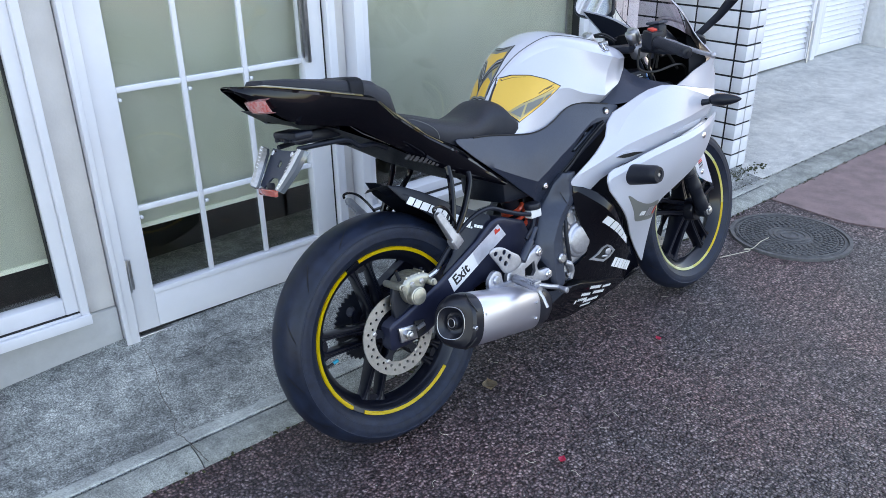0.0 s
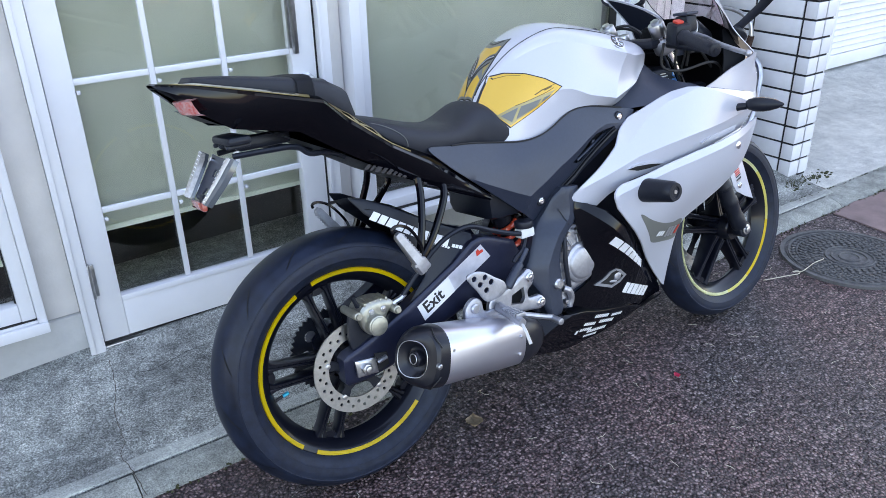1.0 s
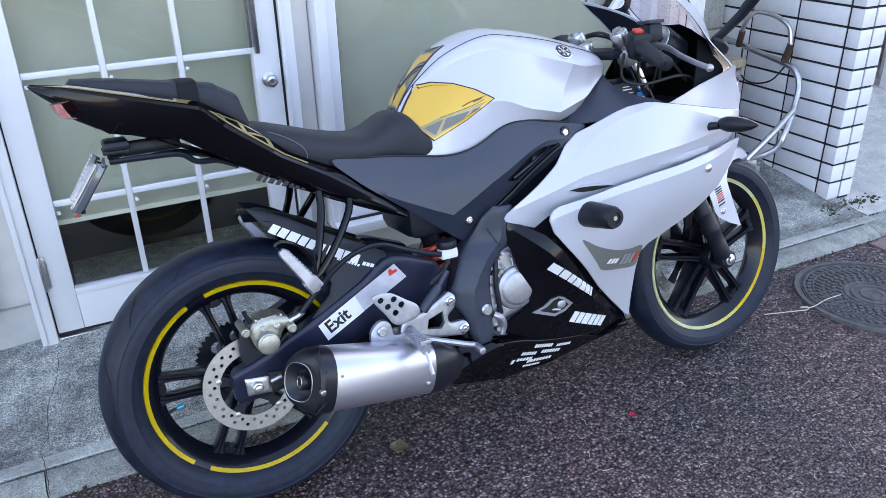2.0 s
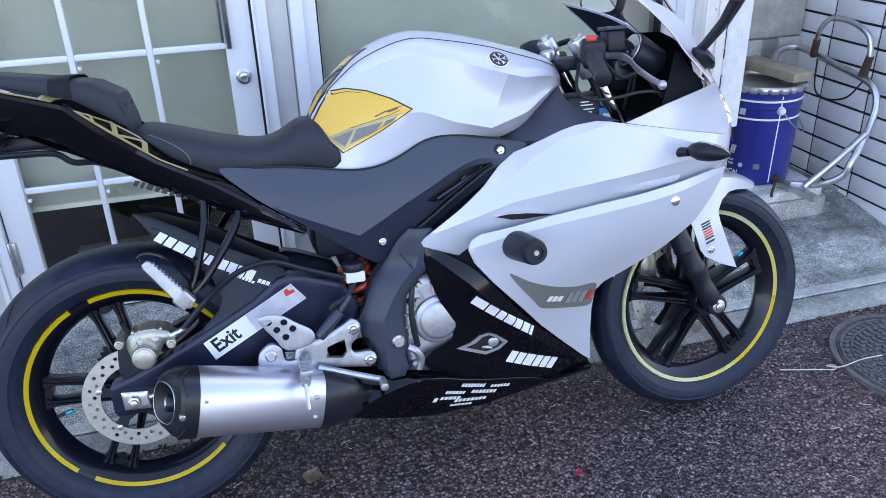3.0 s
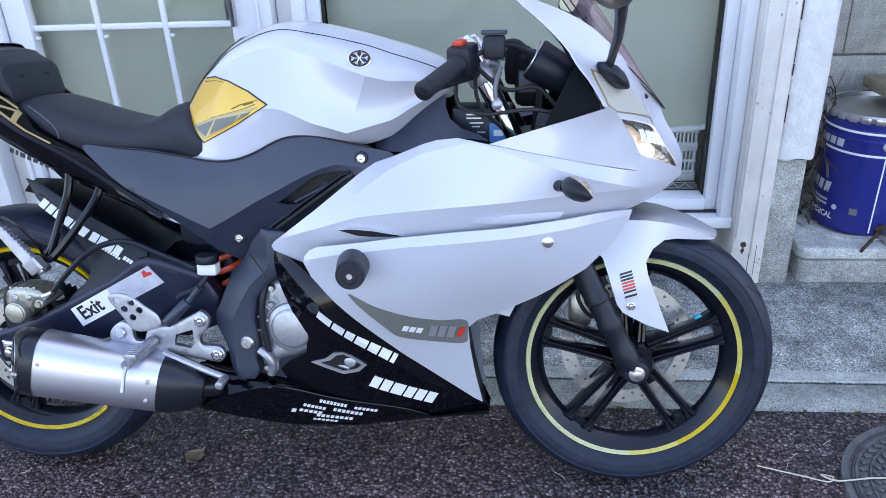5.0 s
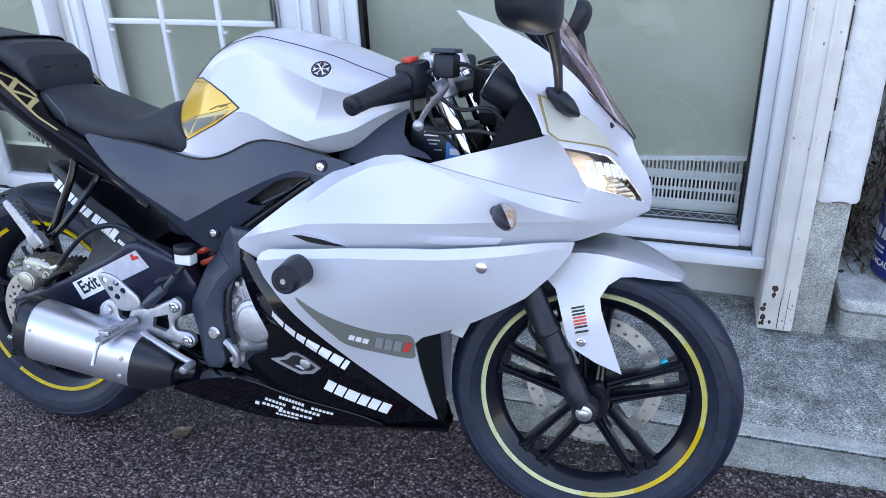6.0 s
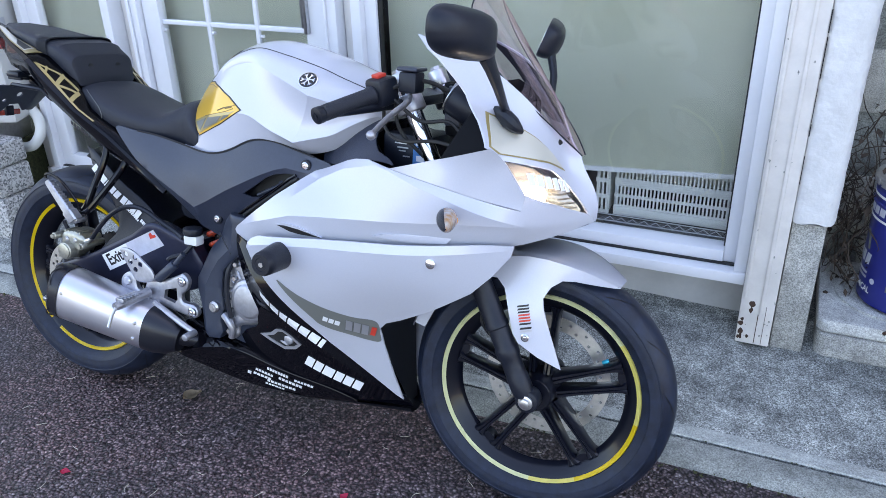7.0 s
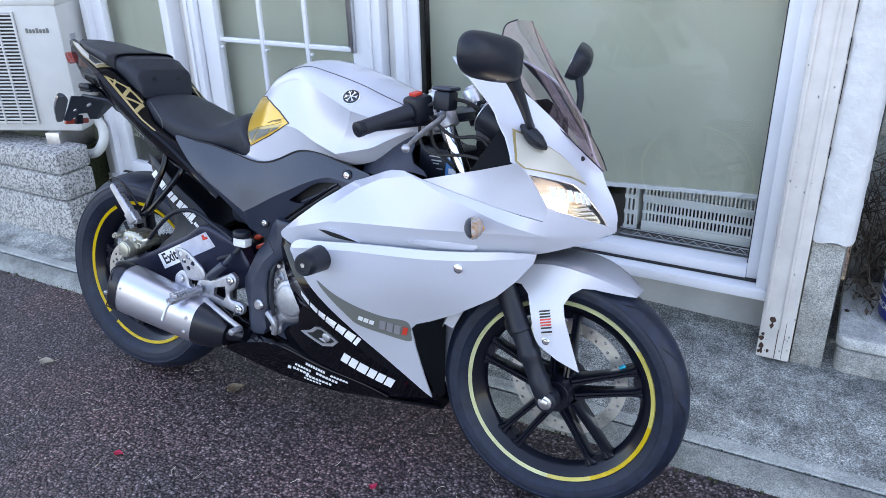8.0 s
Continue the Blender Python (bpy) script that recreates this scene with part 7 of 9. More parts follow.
# --- tail ---
def along(pts, n=6):
    pts = [Vector(p) for p in pts]
    return [a.lerp(b, q / n) for a, b in zip(pts, pts[1:]) for q in range(n)] + [pts[-1]]


edge = [(-0.303, 0.020, 1.003), (-0.235, 0.070, 0.990), (-0.14, 0.118, 0.964), (-0.014, 0.168, 0.929), (0.034, 0.160, 0.882), (0.124, 0.154, 0.814), (0.22, 0.143, 0.757), (0.31, 0.134, 0.692), (0.390, 0.127, 0.636)]
under = [(-0.292, 0.026, 0.990), (-0.232, 0.062, 0.938), (-0.18, 0.080, 0.900), (-0.056, 0.114, 0.874), (0.016, 0.122, 0.824), (0.138, 0.122, 0.749), (0.225, 0.120, 0.700), (0.308, 0.119, 0.662), (0.384, 0.124, 0.630)]
inner = [(-0.285, 0.006, 0.999), (-0.22, 0.046, 0.992), (-0.14, 0.082, 0.972), (-0.005, 0.098, 0.938), (0.062, 0.092, 0.895), (0.15, 0.116, 0.815), (0.24, 0.116, 0.768), (0.33, 0.112, 0.715), (0.39, 0.11, 0.66)]
tail_y = field(*[(q[0], q[2], q[1]) for q in edge + under])
eL, uL, iL = along(edge), along(under), along(inner)
for s in (-1, 1):
    bm = bmesh.new()
    rows = []
    for e, u, i in zip(eL, uL, iL):
        row = [e.lerp(i, 0.22), e.lerp(i, 0.16) + Vector((0, 0, 0.0015)), e.lerp(u, 0.045) + Vector((0, 0.001, 0))] + [e.lerp(u, k) + Vector((0, 0.006 * math.sin(math.pi * k), 0)) for k in (0.25, 0.5, 0.75, 1.0)] + [u + Vector((0, -0.012, 0.002))]
        rows.append([Vector((q.x, s * q.y, q.z)) for q in row])
    loft(bm, rows)
    bp("tail_side", bm, BLACK_GLOSS, None, "gloss black tail fairing", angle=18)


def facet(s, t, k, d=0.0):
    """A point of the tail's upper facet: t along it, k across from the edge to the seat."""
    q = t * (len(eL) - 1)
    i = min(int(q), len(eL) - 2)
    a, b = eL[i].lerp(eL[i + 1], q - i), iL[i].lerp(iL[i + 1], q - i)
    p = a.lerp(b, k) + Vector((0, 0, 0.004 * math.sin(math.pi * k) + d))
    return Vector((p.x, s * (p.y + d * 0.6), p.z))


for s in (-1, 1):
    bm = loft(bmesh.new(), [[facet(s, i / 48, 0.18 + 0.82 * k / 4) for k in range(5)] for i in range(49)])
    bmesh.ops.solidify(bm, geom=bm.faces[:], thickness=0.002)
    tp = bp("tail_facet", bm, BLACK_GLOSS, None, "dark violet black tail top with gold graphics")

    def film(pts, mat, d, name="tail_film"):
        bp(name, shell(pts, lambda u, v: d, lambda u, v, dd: facet(s, u, v / 0.2, dd), 0.0006, 0.03, rounded=False), mat, tp)
    film([(0.05, 0.038), (0.17, 0.040), (0.352, 0.042), (0.362, 0.175), (0.25, 0.17), (0.13, 0.14)], GOLD_PALE, 0.0012)
    film([(0.075, 0.052), (0.17, 0.055), (0.335, 0.057), (0.335, 0.150), (0.25, 0.155), (0.14, 0.125)], CHAMPAGNE, 0.0020, "film_fill")
    film([(0.29, 0.065), (0.33, 0.065), (0.33, 0.135), (0.26, 0.145)], DECAL_BLACK, 0.0027, "film_bar")
    film([(0.405, 0.036), (0.54, 0.036), (0.69, 0.040), (0.69, 0.060), (0.54, 0.056), (0.42, 0.054)], GOLD_PALE, 0.0012, "film_bar")
    film([(0.405, 0.045), (0.425, 0.050), (0.565, 0.165), (0.56, 0.185)], GOLD_PALE, 0.0013, "film_bar")
    for a, v1 in ((0.465, 0.090), (0.525, 0.140), (0.590, 0.170)):
        film([(a, 0.050), (a + 0.014, 0.050), (a - 0.012, v1), (a - 0.026, v1)], GOLD_PALE, 0.0014, "film_bar")
    film([(0.53, 0.052), (0.542, 0.052), (0.578, 0.150), (0.566, 0.150)], GOLD_PALE, 0.0015, "film_bar")
bm = loft(bmesh.new(), [[Vector((x, y * w, z - 0.002 * y * y)) for y in (-1, -0.5, 0, 0.5, 1)] for x, w, z in ((-0.30, 0.020, 0.998), (-0.26, 0.04, 0.988), (-0.2, 0.055, 0.972), (-0.1, 0.088, 0.945), (0.05, 0.10, 0.872), (0.11, 0.10, 0.828), (0.2, 0.1, 0.775), (0.4, 0.09, 0.74))])
bmesh.ops.solidify(bm, geom=bm.faces[:], thickness=0.006)
bp("tail_deck", bm, BLACK_MATT)
bm = loft(bmesh.new(), [[Vector((x, y * w, z)) for y in (-1, -0.5, 0, 0.5, 1)] for x, w, z in ((-0.255, 0.045, 0.945), (-0.2, 0.066, 0.912), (-0.1, 0.10, 0.878), (0.03, 0.112, 0.812), (0.16, 0.112, 0.734), (0.31, 0.112, 0.660))])
bmesh.ops.solidify(bm, geom=bm.faces[:], thickness=0.006)
bp("tail_belly", bm, BLACK_MATT)
bm = loft(bmesh.new(), [[Vector((-0.262 + 0.022 * q * q + dx, -0.034 + 0.050 * q, z)) for q in (-1, -0.7, -0.35, 0, 0.35, 0.7, 1)] for z, dx in ((0.936, 0.012), (0.940, 0.002), (0.955, -0.006), (0.966, -0.010), (0.970, 0.004))])
bmesh.ops.solidify(bm, geom=bm.faces[:], thickness=-0.02)
bp("tail_light", bm, RED_LENS, None, "red tail light")

# plate carrier
bm = bmesh.new()
box(bm, -0.197, -0.148, -0.088, 0.025, 0.866, 0.884, bevel=0.007)
box(bm, -0.165, -0.05, -0.045, -0.012, 0.848, 0.876, bevel=0.006)
for k in range(5):
    box(bm, -0.199 + 0.004 * (k % 2), -0.150, -0.080 + 0.021 * k, -0.070 + 0.021 * k, 0.860, 0.868, bevel=0.002)
tube(bm, smooth([(-0.19, -0.075, 0.846), (-0.12, -0.085, 0.846), (-0.06, -0.085, 0.842), (-0.03, -0.085, 0.822), (0.01, -0.085, 0.818), (0.05, -0.08, 0.80)], 4), 0.006, 8)
tube(bm, smooth([(-0.19, 0.02, 0.846), (-0.10, 0.03, 0.846), (0.03, 0.05, 0.81)], 4), 0.006, 8)
carrier = bp("plate_carrier", bm, BLACK_MATT, None, "black tail tidy carrying an empty plate bracket")
mplate = pose(-0.228, -0.040, 0.806, 0, 36, 0)
bm = shell([(-0.070, 0.050), (-0.02, 0.046), (0.02, 0.046), (0.070, 0.050), (0.062, 0.0), (0.058, -0.046), (0.036, -0.050), (0.014, -0.022), (-0.014, -0.022), (-0.036, -0.050), (-0.058, -0.046), (-0.062, 0.0)], lambda u, v: 0, lambda u, v, d: mplate @ Vector((-d, u, v)), 0.004, 0.012, holes=[circle(0.006, 0.012, 0.009), circle(-0.036, -0.006, 0.006)], rounded=False)
bp("bracket_plate", bm, GREY_PLASTIC, carrier, "dark grey bracket plate with cut-outs")
for y in (-0.048, 0.044):
    bm = bmesh.new()
    rod(bm, mplate @ Vector((0.002, y, 0.036)), mplate @ Vector((-0.008, y, 0.036)), 0.0065, n=10)
    bp("bracket_bolt", bm, CHROME, carrier)
for s in (-1, 1):
    ob = [(0.046, 0.082, 0.110), (0.032, 0.070, 0.110), (-0.004, 0.062, 0.102), (-0.048, 0.054, 0.080), (-0.056, 0.056, 0.074)]
    bm = bmesh.new()
    loft(bm, [[mplate @ Vector((x, s * y, z)) for x, y in ((-0.002, y0 + 0.001), (-0.016, y0 + 0.005), (-0.018, (y0 + y1) / 2), (-0.012, y1 - 0.002), (-0.002, y1))] for z, y0, y1 in ob], close=True, caps=True)
    blade = bp("rear_indicator", bm, SMOKED_DARK, carrier, "slim clear ribbed rear indicator")
    bm = bmesh.new()
    loft(bm, [[mplate @ Vector((x, s * y, z * 0.97)) for x, y in ((-0.010, y0 - 0.001), (-0.0185, y0 + 0.005), (-0.0215, (y0 + y1) / 2 - 0.002), (-0.0185, y0 + 0.62 * (y1 - y0)), (-0.0165, y0 + 0.66 * (y1 - y0)))] for z, y0, y1 in ob], close=True, caps=True)
    bp("indicator_lens", bm, SMOKED, blade)
    bm = bmesh.new()
    for k in range(12):
        z = 0.046 - 0.0085 * k
        y0 = float(np.interp(z, (-0.06, 0.0, 0.056), (0.055, 0.062, 0.079)))
        rod(bm, mplate @ Vector((-0.0182, s * (y0 + 0.006), z - 0.004)), mplate @ Vector((-0.0203, s * (y0 + 0.014), z - 0.002)), 0.0012, n=5)
    bp("lens_ribs", bm, DECAL_WHITE, blade)
bm = boxes((-0.272, -0.262, -0.084, -0.002, 0.752, 0.768), bevel=0.003)
bp("red_reflector", bm, REFLEX, carrier, "red rear reflector")
bp("reflector_stem", boxes((-0.262, -0.252, -0.055, -0.030, 0.752, 0.780), bevel=0.002), BLACK_MATT, carrier)

# --- side covers ---
cover_crease = [(0.22, 0.778), (0.25, 0.745), (0.316, 0.703), (0.379, 0.670), (0.454, 0.634), (0.495, 0.616), (0.535, 0.637), (0.596, 0.672), (0.657, 0.703), (0.694, 0.722), (0.731, 0.738), (0.761, 0.746), (0.826, 0.740), (0.88, 0.735)]
cover_y = field((0.249, 0.773, 0.124), (0.33, 0.73, 0.131), (0.32, 0.702, 0.134), (0.41, 0.657, 0.137), (0.43, 0.745, 0.112), (0.34, 0.768, 0.112), (0.5, 0.742, 0.117), (0.6, 0.762, 0.124), (0.65, 0.79, 0.126), (0.75, 0.79, 0.126), (0.87, 0.762, 0.130), (0.495, 0.617, 0.141), (0.535, 0.638, 0.145), (0.596, 0.673, 0.148),
                (0.694, 0.722, 0.147), (0.761, 0.747, 0.142), (0.5, 0.69, 0.138), (0.6, 0.72, 0.142), (0.4, 0.69, 0.134), (0.545, 0.592, 0.118), (0.66, 0.625, 0.118), (0.74, 0.675, 0.122), soft=0.002, folds=(fold(cover_crease, [0.7, 0.7, 0.75, 0.75, 0.75, 0.75, 0.75, 0.7, 0.7, 0.7, 0.6, 0.5, 0.3, 0.1], True),))
cover_slot = [(0.641, 0.670), (0.662, 0.684), (0.683, 0.699), (0.706, 0.716), (0.726, 0.726), (0.754, 0.732), (0.785, 0.734), (0.775, 0.727), (0.753, 0.713), (0.715, 0.687), (0.678, 0.665), (0.66, 0.664)]
both("side_cover", [(0.236, 0.782), (0.30, 0.776), (0.36, 0.770), (0.432, 0.758), (0.50, 0.748), (0.55, 0.751), (0.594, 0.765), (0.654, 0.793), (0.713, 0.798), (0.78, 0.786), (0.83, 0.776), (0.874, 0.764), (0.850, 0.748), (0.814, 0.719), (0.728, 0.658), (0.655, 0.606), (0.622, 0.580), (0.585, 0.556), (0.555, 0.540), (0.535, 0.538), (0.522, 0.545), (0.499, 0.562), (0.459, 0.593), (0.409, 0.632), (0.321, 0.699), (0.275, 0.738)], cover_y, GREY_PLASTIC, "dark grey matt side cover", 0.004, 0.011, holes=[cover_slot], lines=[cover_crease])
for x, z in ((0.812, 0.757), (0.545, 0.590)):
    bolt(None, (x, -cover_y(x, z) - 0.002, z), 0.0085, mat=CHROME)
    bm = bmesh.new()
    rod(bm, (x, -cover_y(x, z) + 0.004, z), (x, -cover_y(x, z) - 0.0025, z), 0.0135, n=18, bevel=0.0015)
    bp("bolt_seat", bm, BLACK_MATT)
# gloss bead, black tube as groove shade: down the cover's edge beside the fairing
for s in (-1, 1):
    for shift, r, mat in ((0.0, 0.0034, BLACK_GLOSS), (0.0095, 0.0042, GASKET)):
        bm = bmesh.new()
        tube(bm, [Vector((x + shift * 0.55, s * (cover_y(x, z) + 0.0015), z - shift * 0.8)) for x, z in ((0.790, 0.733), (0.770, 0.722), (0.727, 0.692), (0.690, 0.667), (0.652, 0.640), (0.602, 0.605), (0.574, 0.583))], r, 7)
        bp("edge_bead", bm, mat)
# thin black tube drawn as the shaded gap between cover and tank
for s in (-1, 1):
    bm = bmesh.new()
    tube(bm, [Vector((p.x, s * (cover_y(p.x, p.z) + 0.0005), p.z + 0.0012)) for p in smooth([(0.30, 0, 0.776), (0.36, 0, 0.770), (0.432, 0, 0.758), (0.50, 0, 0.748), (0.55, 0, 0.751), (0.594, 0, 0.765), (0.654, 0, 0.793), (0.713, 0, 0.798), (0.78, 0, 0.786), (0.83, 0, 0.776)], 5)], 0.0022, 6)
    bp("cover_seal", bm, GASKET)
both("slot_trim", [(0.625, 0.650), (0.69, 0.715), (0.745, 0.740), (0.80, 0.738), (0.72, 0.660), (0.645, 0.640)], lambda u, v: 0.104, GASKET, "", 0.004, 0.03)
bm = bmesh.new()
rod(bm, (0.67, -0.122, 0.668), (0.79, -0.122, 0.728), 0.004)
rod(bm, (0.735, -0.113, 0.700), (0.735, -0.121, 0.702), 0.009, n=12, bevel=0.002)
rod(bm, (0.775, -0.113, 0.722), (0.775, -0.121, 0.723), 0.006, n=12, bevel=0.002)
bp("slot_fittings", bm, FRAME_PAINT)

# --- fairing ---
waist = [(0.62, 0.590), (0.70, 0.620), (0.811, 0.656), (0.89, 0.668), (1.0, 0.681), (1.10, 0.691), (1.167, 0.698), (1.25, 0.704), (1.34, 0.706)]
ridge = [(1.000, 0.803), (1.06, 0.791), (1.127, 0.768), (1.18, 0.751), (1.241, 0.731), (1.34, 0.706)]
shoulder = [(0.80, 0.690), (0.873, 0.742), (0.94, 0.775), (1.0, 0.790), (1.03, 0.7965)]
up_y = field((0.625, 0.585, 0.146), (0.68, 0.625, 0.166), (0.74, 0.662, 0.178), (0.81, 0.70, 0.176), (0.873, 0.740, 0.174), (0.95, 0.775, 0.192), (1.008, 0.797, 0.206), (1.06, 0.790, 0.218), (1.127, 0.768, 0.222), (1.18, 0.750, 0.216), (1.241, 0.731, 0.204), (1.33, 0.706, 0.170),
             (0.70, 0.620, 0.180), (0.811, 0.657, 0.204), (0.89, 0.669, 0.215), (1.0, 0.682, 0.224), (1.1, 0.691, 0.226), (1.167, 0.698, 0.219), (1.25, 0.704, 0.202), (1.428, 0.718, 0.034), (1.382, 0.745, 0.110), (1.335, 0.767, 0.170), (1.415, 0.697, 0.050), (1.365, 0.682, 0.115), (1.436, 0.704, 0.008), (1.30, 0.72, 0.186), soft=0.002,
             folds=(fold(waist, [0.2, 0.45, 0.55, 0.55, 0.5, 0.42, 0.36, 0.30, 0.25], True), fold(ridge, [0, 0.75, 0.75, 0.6, 0.5, 0.3]), fold(shoulder, [0.6, 0.9, 0.9, 0.6, 0.0])))


both("upper_fairing", [(0.873, 0.762), (0.84, 0.75), (0.808, 0.729), (0.72, 0.660), (0.630, 0.593), (0.622, 0.583), (0.626, 0.574), (0.70, 0.545), (0.73, 0.570), (0.792, 0.596), (0.881, 0.609), (0.996, 0.623), (1.181, 0.646), (1.27, 0.652), (1.33, 0.664), (1.39, 0.682), (1.425, 0.696), (1.438, 0.702), (1.436, 0.712), (1.426, 0.722), (1.405, 0.733), (1.380, 0.748), (1.335, 0.770), (1.329, 0.7385), (1.2, 0.765), (1.063, 0.794), (1.03, 0.801), (1.006, 0.804), (0.965, 0.798), (0.94, 0.790), (0.90, 0.773)], up_y, PEARL, "pearl white upper side fairing", 0.004, 0.010, rounded=False,
     lines=[waist, ridge, shoulder])
lo_crease = [(0.70, 0.572), (0.78, 0.590), (0.90, 0.606), (1.0, 0.615), (1.1, 0.626), (1.2, 0.640), (1.33, 0.660)]
lo_y = field((0.711, 0.577, 0.214), (0.80, 0.590, 0.227), (0.90, 0.605, 0.231), (1.0, 0.615, 0.233), (1.168, 0.634, 0.230), (1.25, 0.645, 0.208), (1.32, 0.655, 0.172), (1.243, 0.556, 0.186), (1.15, 0.56, 0.215), (1.073, 0.452, 0.155), (1.0, 0.55, 0.224), (0.9, 0.5, 0.216), (0.8, 0.5, 0.219), (0.875, 0.394, 0.160), (1.013, 0.41, 0.138), (1.037, 0.207, 0.054), (0.95, 0.286, 0.098), (0.757, 0.493, 0.208), (1.0, 0.47, 0.178), (0.8, 0.56, 0.226), (0.72, 0.54, 0.208), (1.02, 0.31, 0.098),
             soft=0.006, folds=(fold(lo_crease, [0.5, 0.5, 0.55, 0.55, 0.45, 0.3, 0.1]),))
low = both("lower_fairing", [(0.706, 0.570), (0.709, 0.582), (0.718, 0.592), (0.735, 0.600), (0.792, 0.608), (0.881, 0.621), (0.996, 0.634), (1.09, 0.644), (1.181, 0.656), (1.26, 0.666), (1.324, 0.668), (1.318, 0.645), (1.285, 0.600), (1.243, 0.556), (1.15, 0.495), (1.073, 0.452), (1.035, 0.435), (1.016, 0.415), (1.017, 0.36), (1.026, 0.28), (1.038, 0.205), (1.02, 0.218), (0.95, 0.284), (0.886, 0.347), (0.825, 0.416), (0.757, 0.491), (0.718, 0.540)], lo_y, PEARL, "pearl white lower side fairing", 0.005, 0.012, rounded=False,
           lines=[lo_crease])
# black patch on the uncut panel, painting the slot's shaded inside
both("air_slot_shade", [(0.775, 0.628), (0.80, 0.634), (0.84, 0.632), (0.895, 0.620), (0.84, 0.617), (0.81, 0.618)], lambda u, v: up_y(u, v) + 0.002, GASKET, "", 0.004, 0.006, rounded=False)
both("slot_lip", [(0.772, 0.629), (0.80, 0.638), (0.842, 0.636), (0.90, 0.621), (0.842, 0.630), (0.80, 0.632)], lambda u, v: up_y(u, v) + 0.005, PEARL, "", 0.006, 0.006, rounded=False)
both("air_fin", [(1.030, 0.650), (1.06, 0.660), (1.10, 0.665), (1.16, 0.668), (1.20, 0.668), (1.19, 0.656), (1.10, 0.648)], lambda u, v: up_y(u, v) + 0.006 - 0.5 * max(0, v - 0.657), PEARL, "", 0.010, 0.008, rounded=False)
bolt(low, (1.170, -lo_y(1.17, 0.62) - 0.001, 0.618), 0.0105, mat=CHROME)
bel_crease = [(0.60, 0.585), (0.66, 0.535), (0.71, 0.490), (0.77, 0.425), (0.84, 0.350), (0.90, 0.290), (1.0, 0.214), (1.06, 0.175)]
bel_y = field((0.63, 0.57, 0.146), (0.711, 0.53, 0.186), (0.757, 0.49, 0.194), (0.825, 0.418, 0.160), (0.886, 0.349, 0.120), (0.95, 0.286, 0.085), (1.04, 0.2, 0.032), (0.695, 0.444, 0.160), (0.67, 0.30, 0.130), (0.8, 0.2, 0.100), (0.9, 0.18, 0.07), (0.78, 0.33, 0.135), soft=0.002, folds=(fold(bel_crease, [0.2, 0.5, 0.6, 0.6, 0.6, 0.5, 0.3, 0.1]),))
both("black_fairing", [(0.628, 0.572), (0.66, 0.562), (0.711, 0.530), (0.757, 0.486), (0.825, 0.413), (0.886, 0.344), (0.95, 0.281), (1.036, 0.205), (1.052, 0.175), (1.0, 0.178), (0.94, 0.178), (0.88, 0.175), (0.80, 0.185), (0.72, 0.225), (0.62, 0.272), (0.606, 0.296), (0.632, 0.322), (0.668, 0.340), (0.676, 0.350), (0.677, 0.364), (0.664, 0.412), (0.650, 0.452), (0.636, 0.490), (0.630, 0.512), (0.624, 0.545)], bel_y, BLACK_GLOSS, "gloss black lower fairing", 0.004, 0.012, rounded=False, lines=[bel_crease])
pan_crease = [(0.42, 0.212), (0.46, 0.236), (0.50, 0.251), (0.57, 0.268), (0.64, 0.270), (0.80, 0.245), (0.93, 0.20)]
pan_y = field((0.43, 0.218, 0.146), (0.46, 0.236, 0.149), (0.50, 0.250, 0.150), (0.57, 0.266, 0.146), (0.425, 0.296, 0.098), (0.47, 0.293, 0.110), (0.52, 0.288, 0.122), (0.47, 0.195, 0.122), (0.62, 0.15, 0.085), (0.62, 0.26, 0.137), (0.89, 0.17, 0.074), (0.75, 0.155, 0.080), (0.75, 0.22, 0.115), soft=0.001, folds=(fold(pan_crease, [0.8, 0.9, 0.9, 0.6, 0.2, 0, 0]),))
both("belly_pan", [(0.417, 0.298), (0.420, 0.255), (0.424, 0.224), (0.431, 0.212), (0.452, 0.200), (0.491, 0.183), (0.617, 0.150), (0.70, 0.150), (0.80, 0.156), (0.90, 0.172), (0.92, 0.180), (0.86, 0.205), (0.78, 0.225), (0.703, 0.244), (0.64, 0.264), (0.58, 0.275), (0.52, 0.289), (0.47, 0.294)], pan_y, BLACK_GLOSS, "gloss black belly pan with sponsor bars", 0.004, 0.014, 0.003, 0.006, lines=[pan_crease[:5]])
bm = loft(bmesh.new(), [[Vector((x, y * w, z + dz)) for y, dz in ((-1, 0.0), (-0.8, -0.012), (0, -0.02), (0.8, -0.012), (1, 0.0))] for x, w, z in ((0.45, 0.112, 0.205), (0.5, 0.102, 0.183), (0.62, 0.085, 0.152), (0.76, 0.08, 0.155), (0.9, 0.07, 0.172), (1.05, 0.035, 0.176))])
bmesh.ops.solidify(bm, geom=bm.faces[:], thickness=0.004)
bp("belly_floor", bm, BLACK_MATT)
bm = loft(bmesh.new(), [[Vector((x, y * w, z)) for y in (-1, -0.5, 0, 0.5, 1)] for x, w, z in ((1.04, 0.022, 0.185), (1.015, 0.055, 0.27), (0.995, 0.085, 0.36), (0.995, 0.11, 0.42), (1.02, 0.12, 0.50), (1.05, 0.11, 0.60))])
bmesh.ops.solidify(bm, geom=bm.faces[:], thickness=0.004)
bp("inner_front", bm, BLACK_MATT, None, "black inner fairing behind the front wheel")
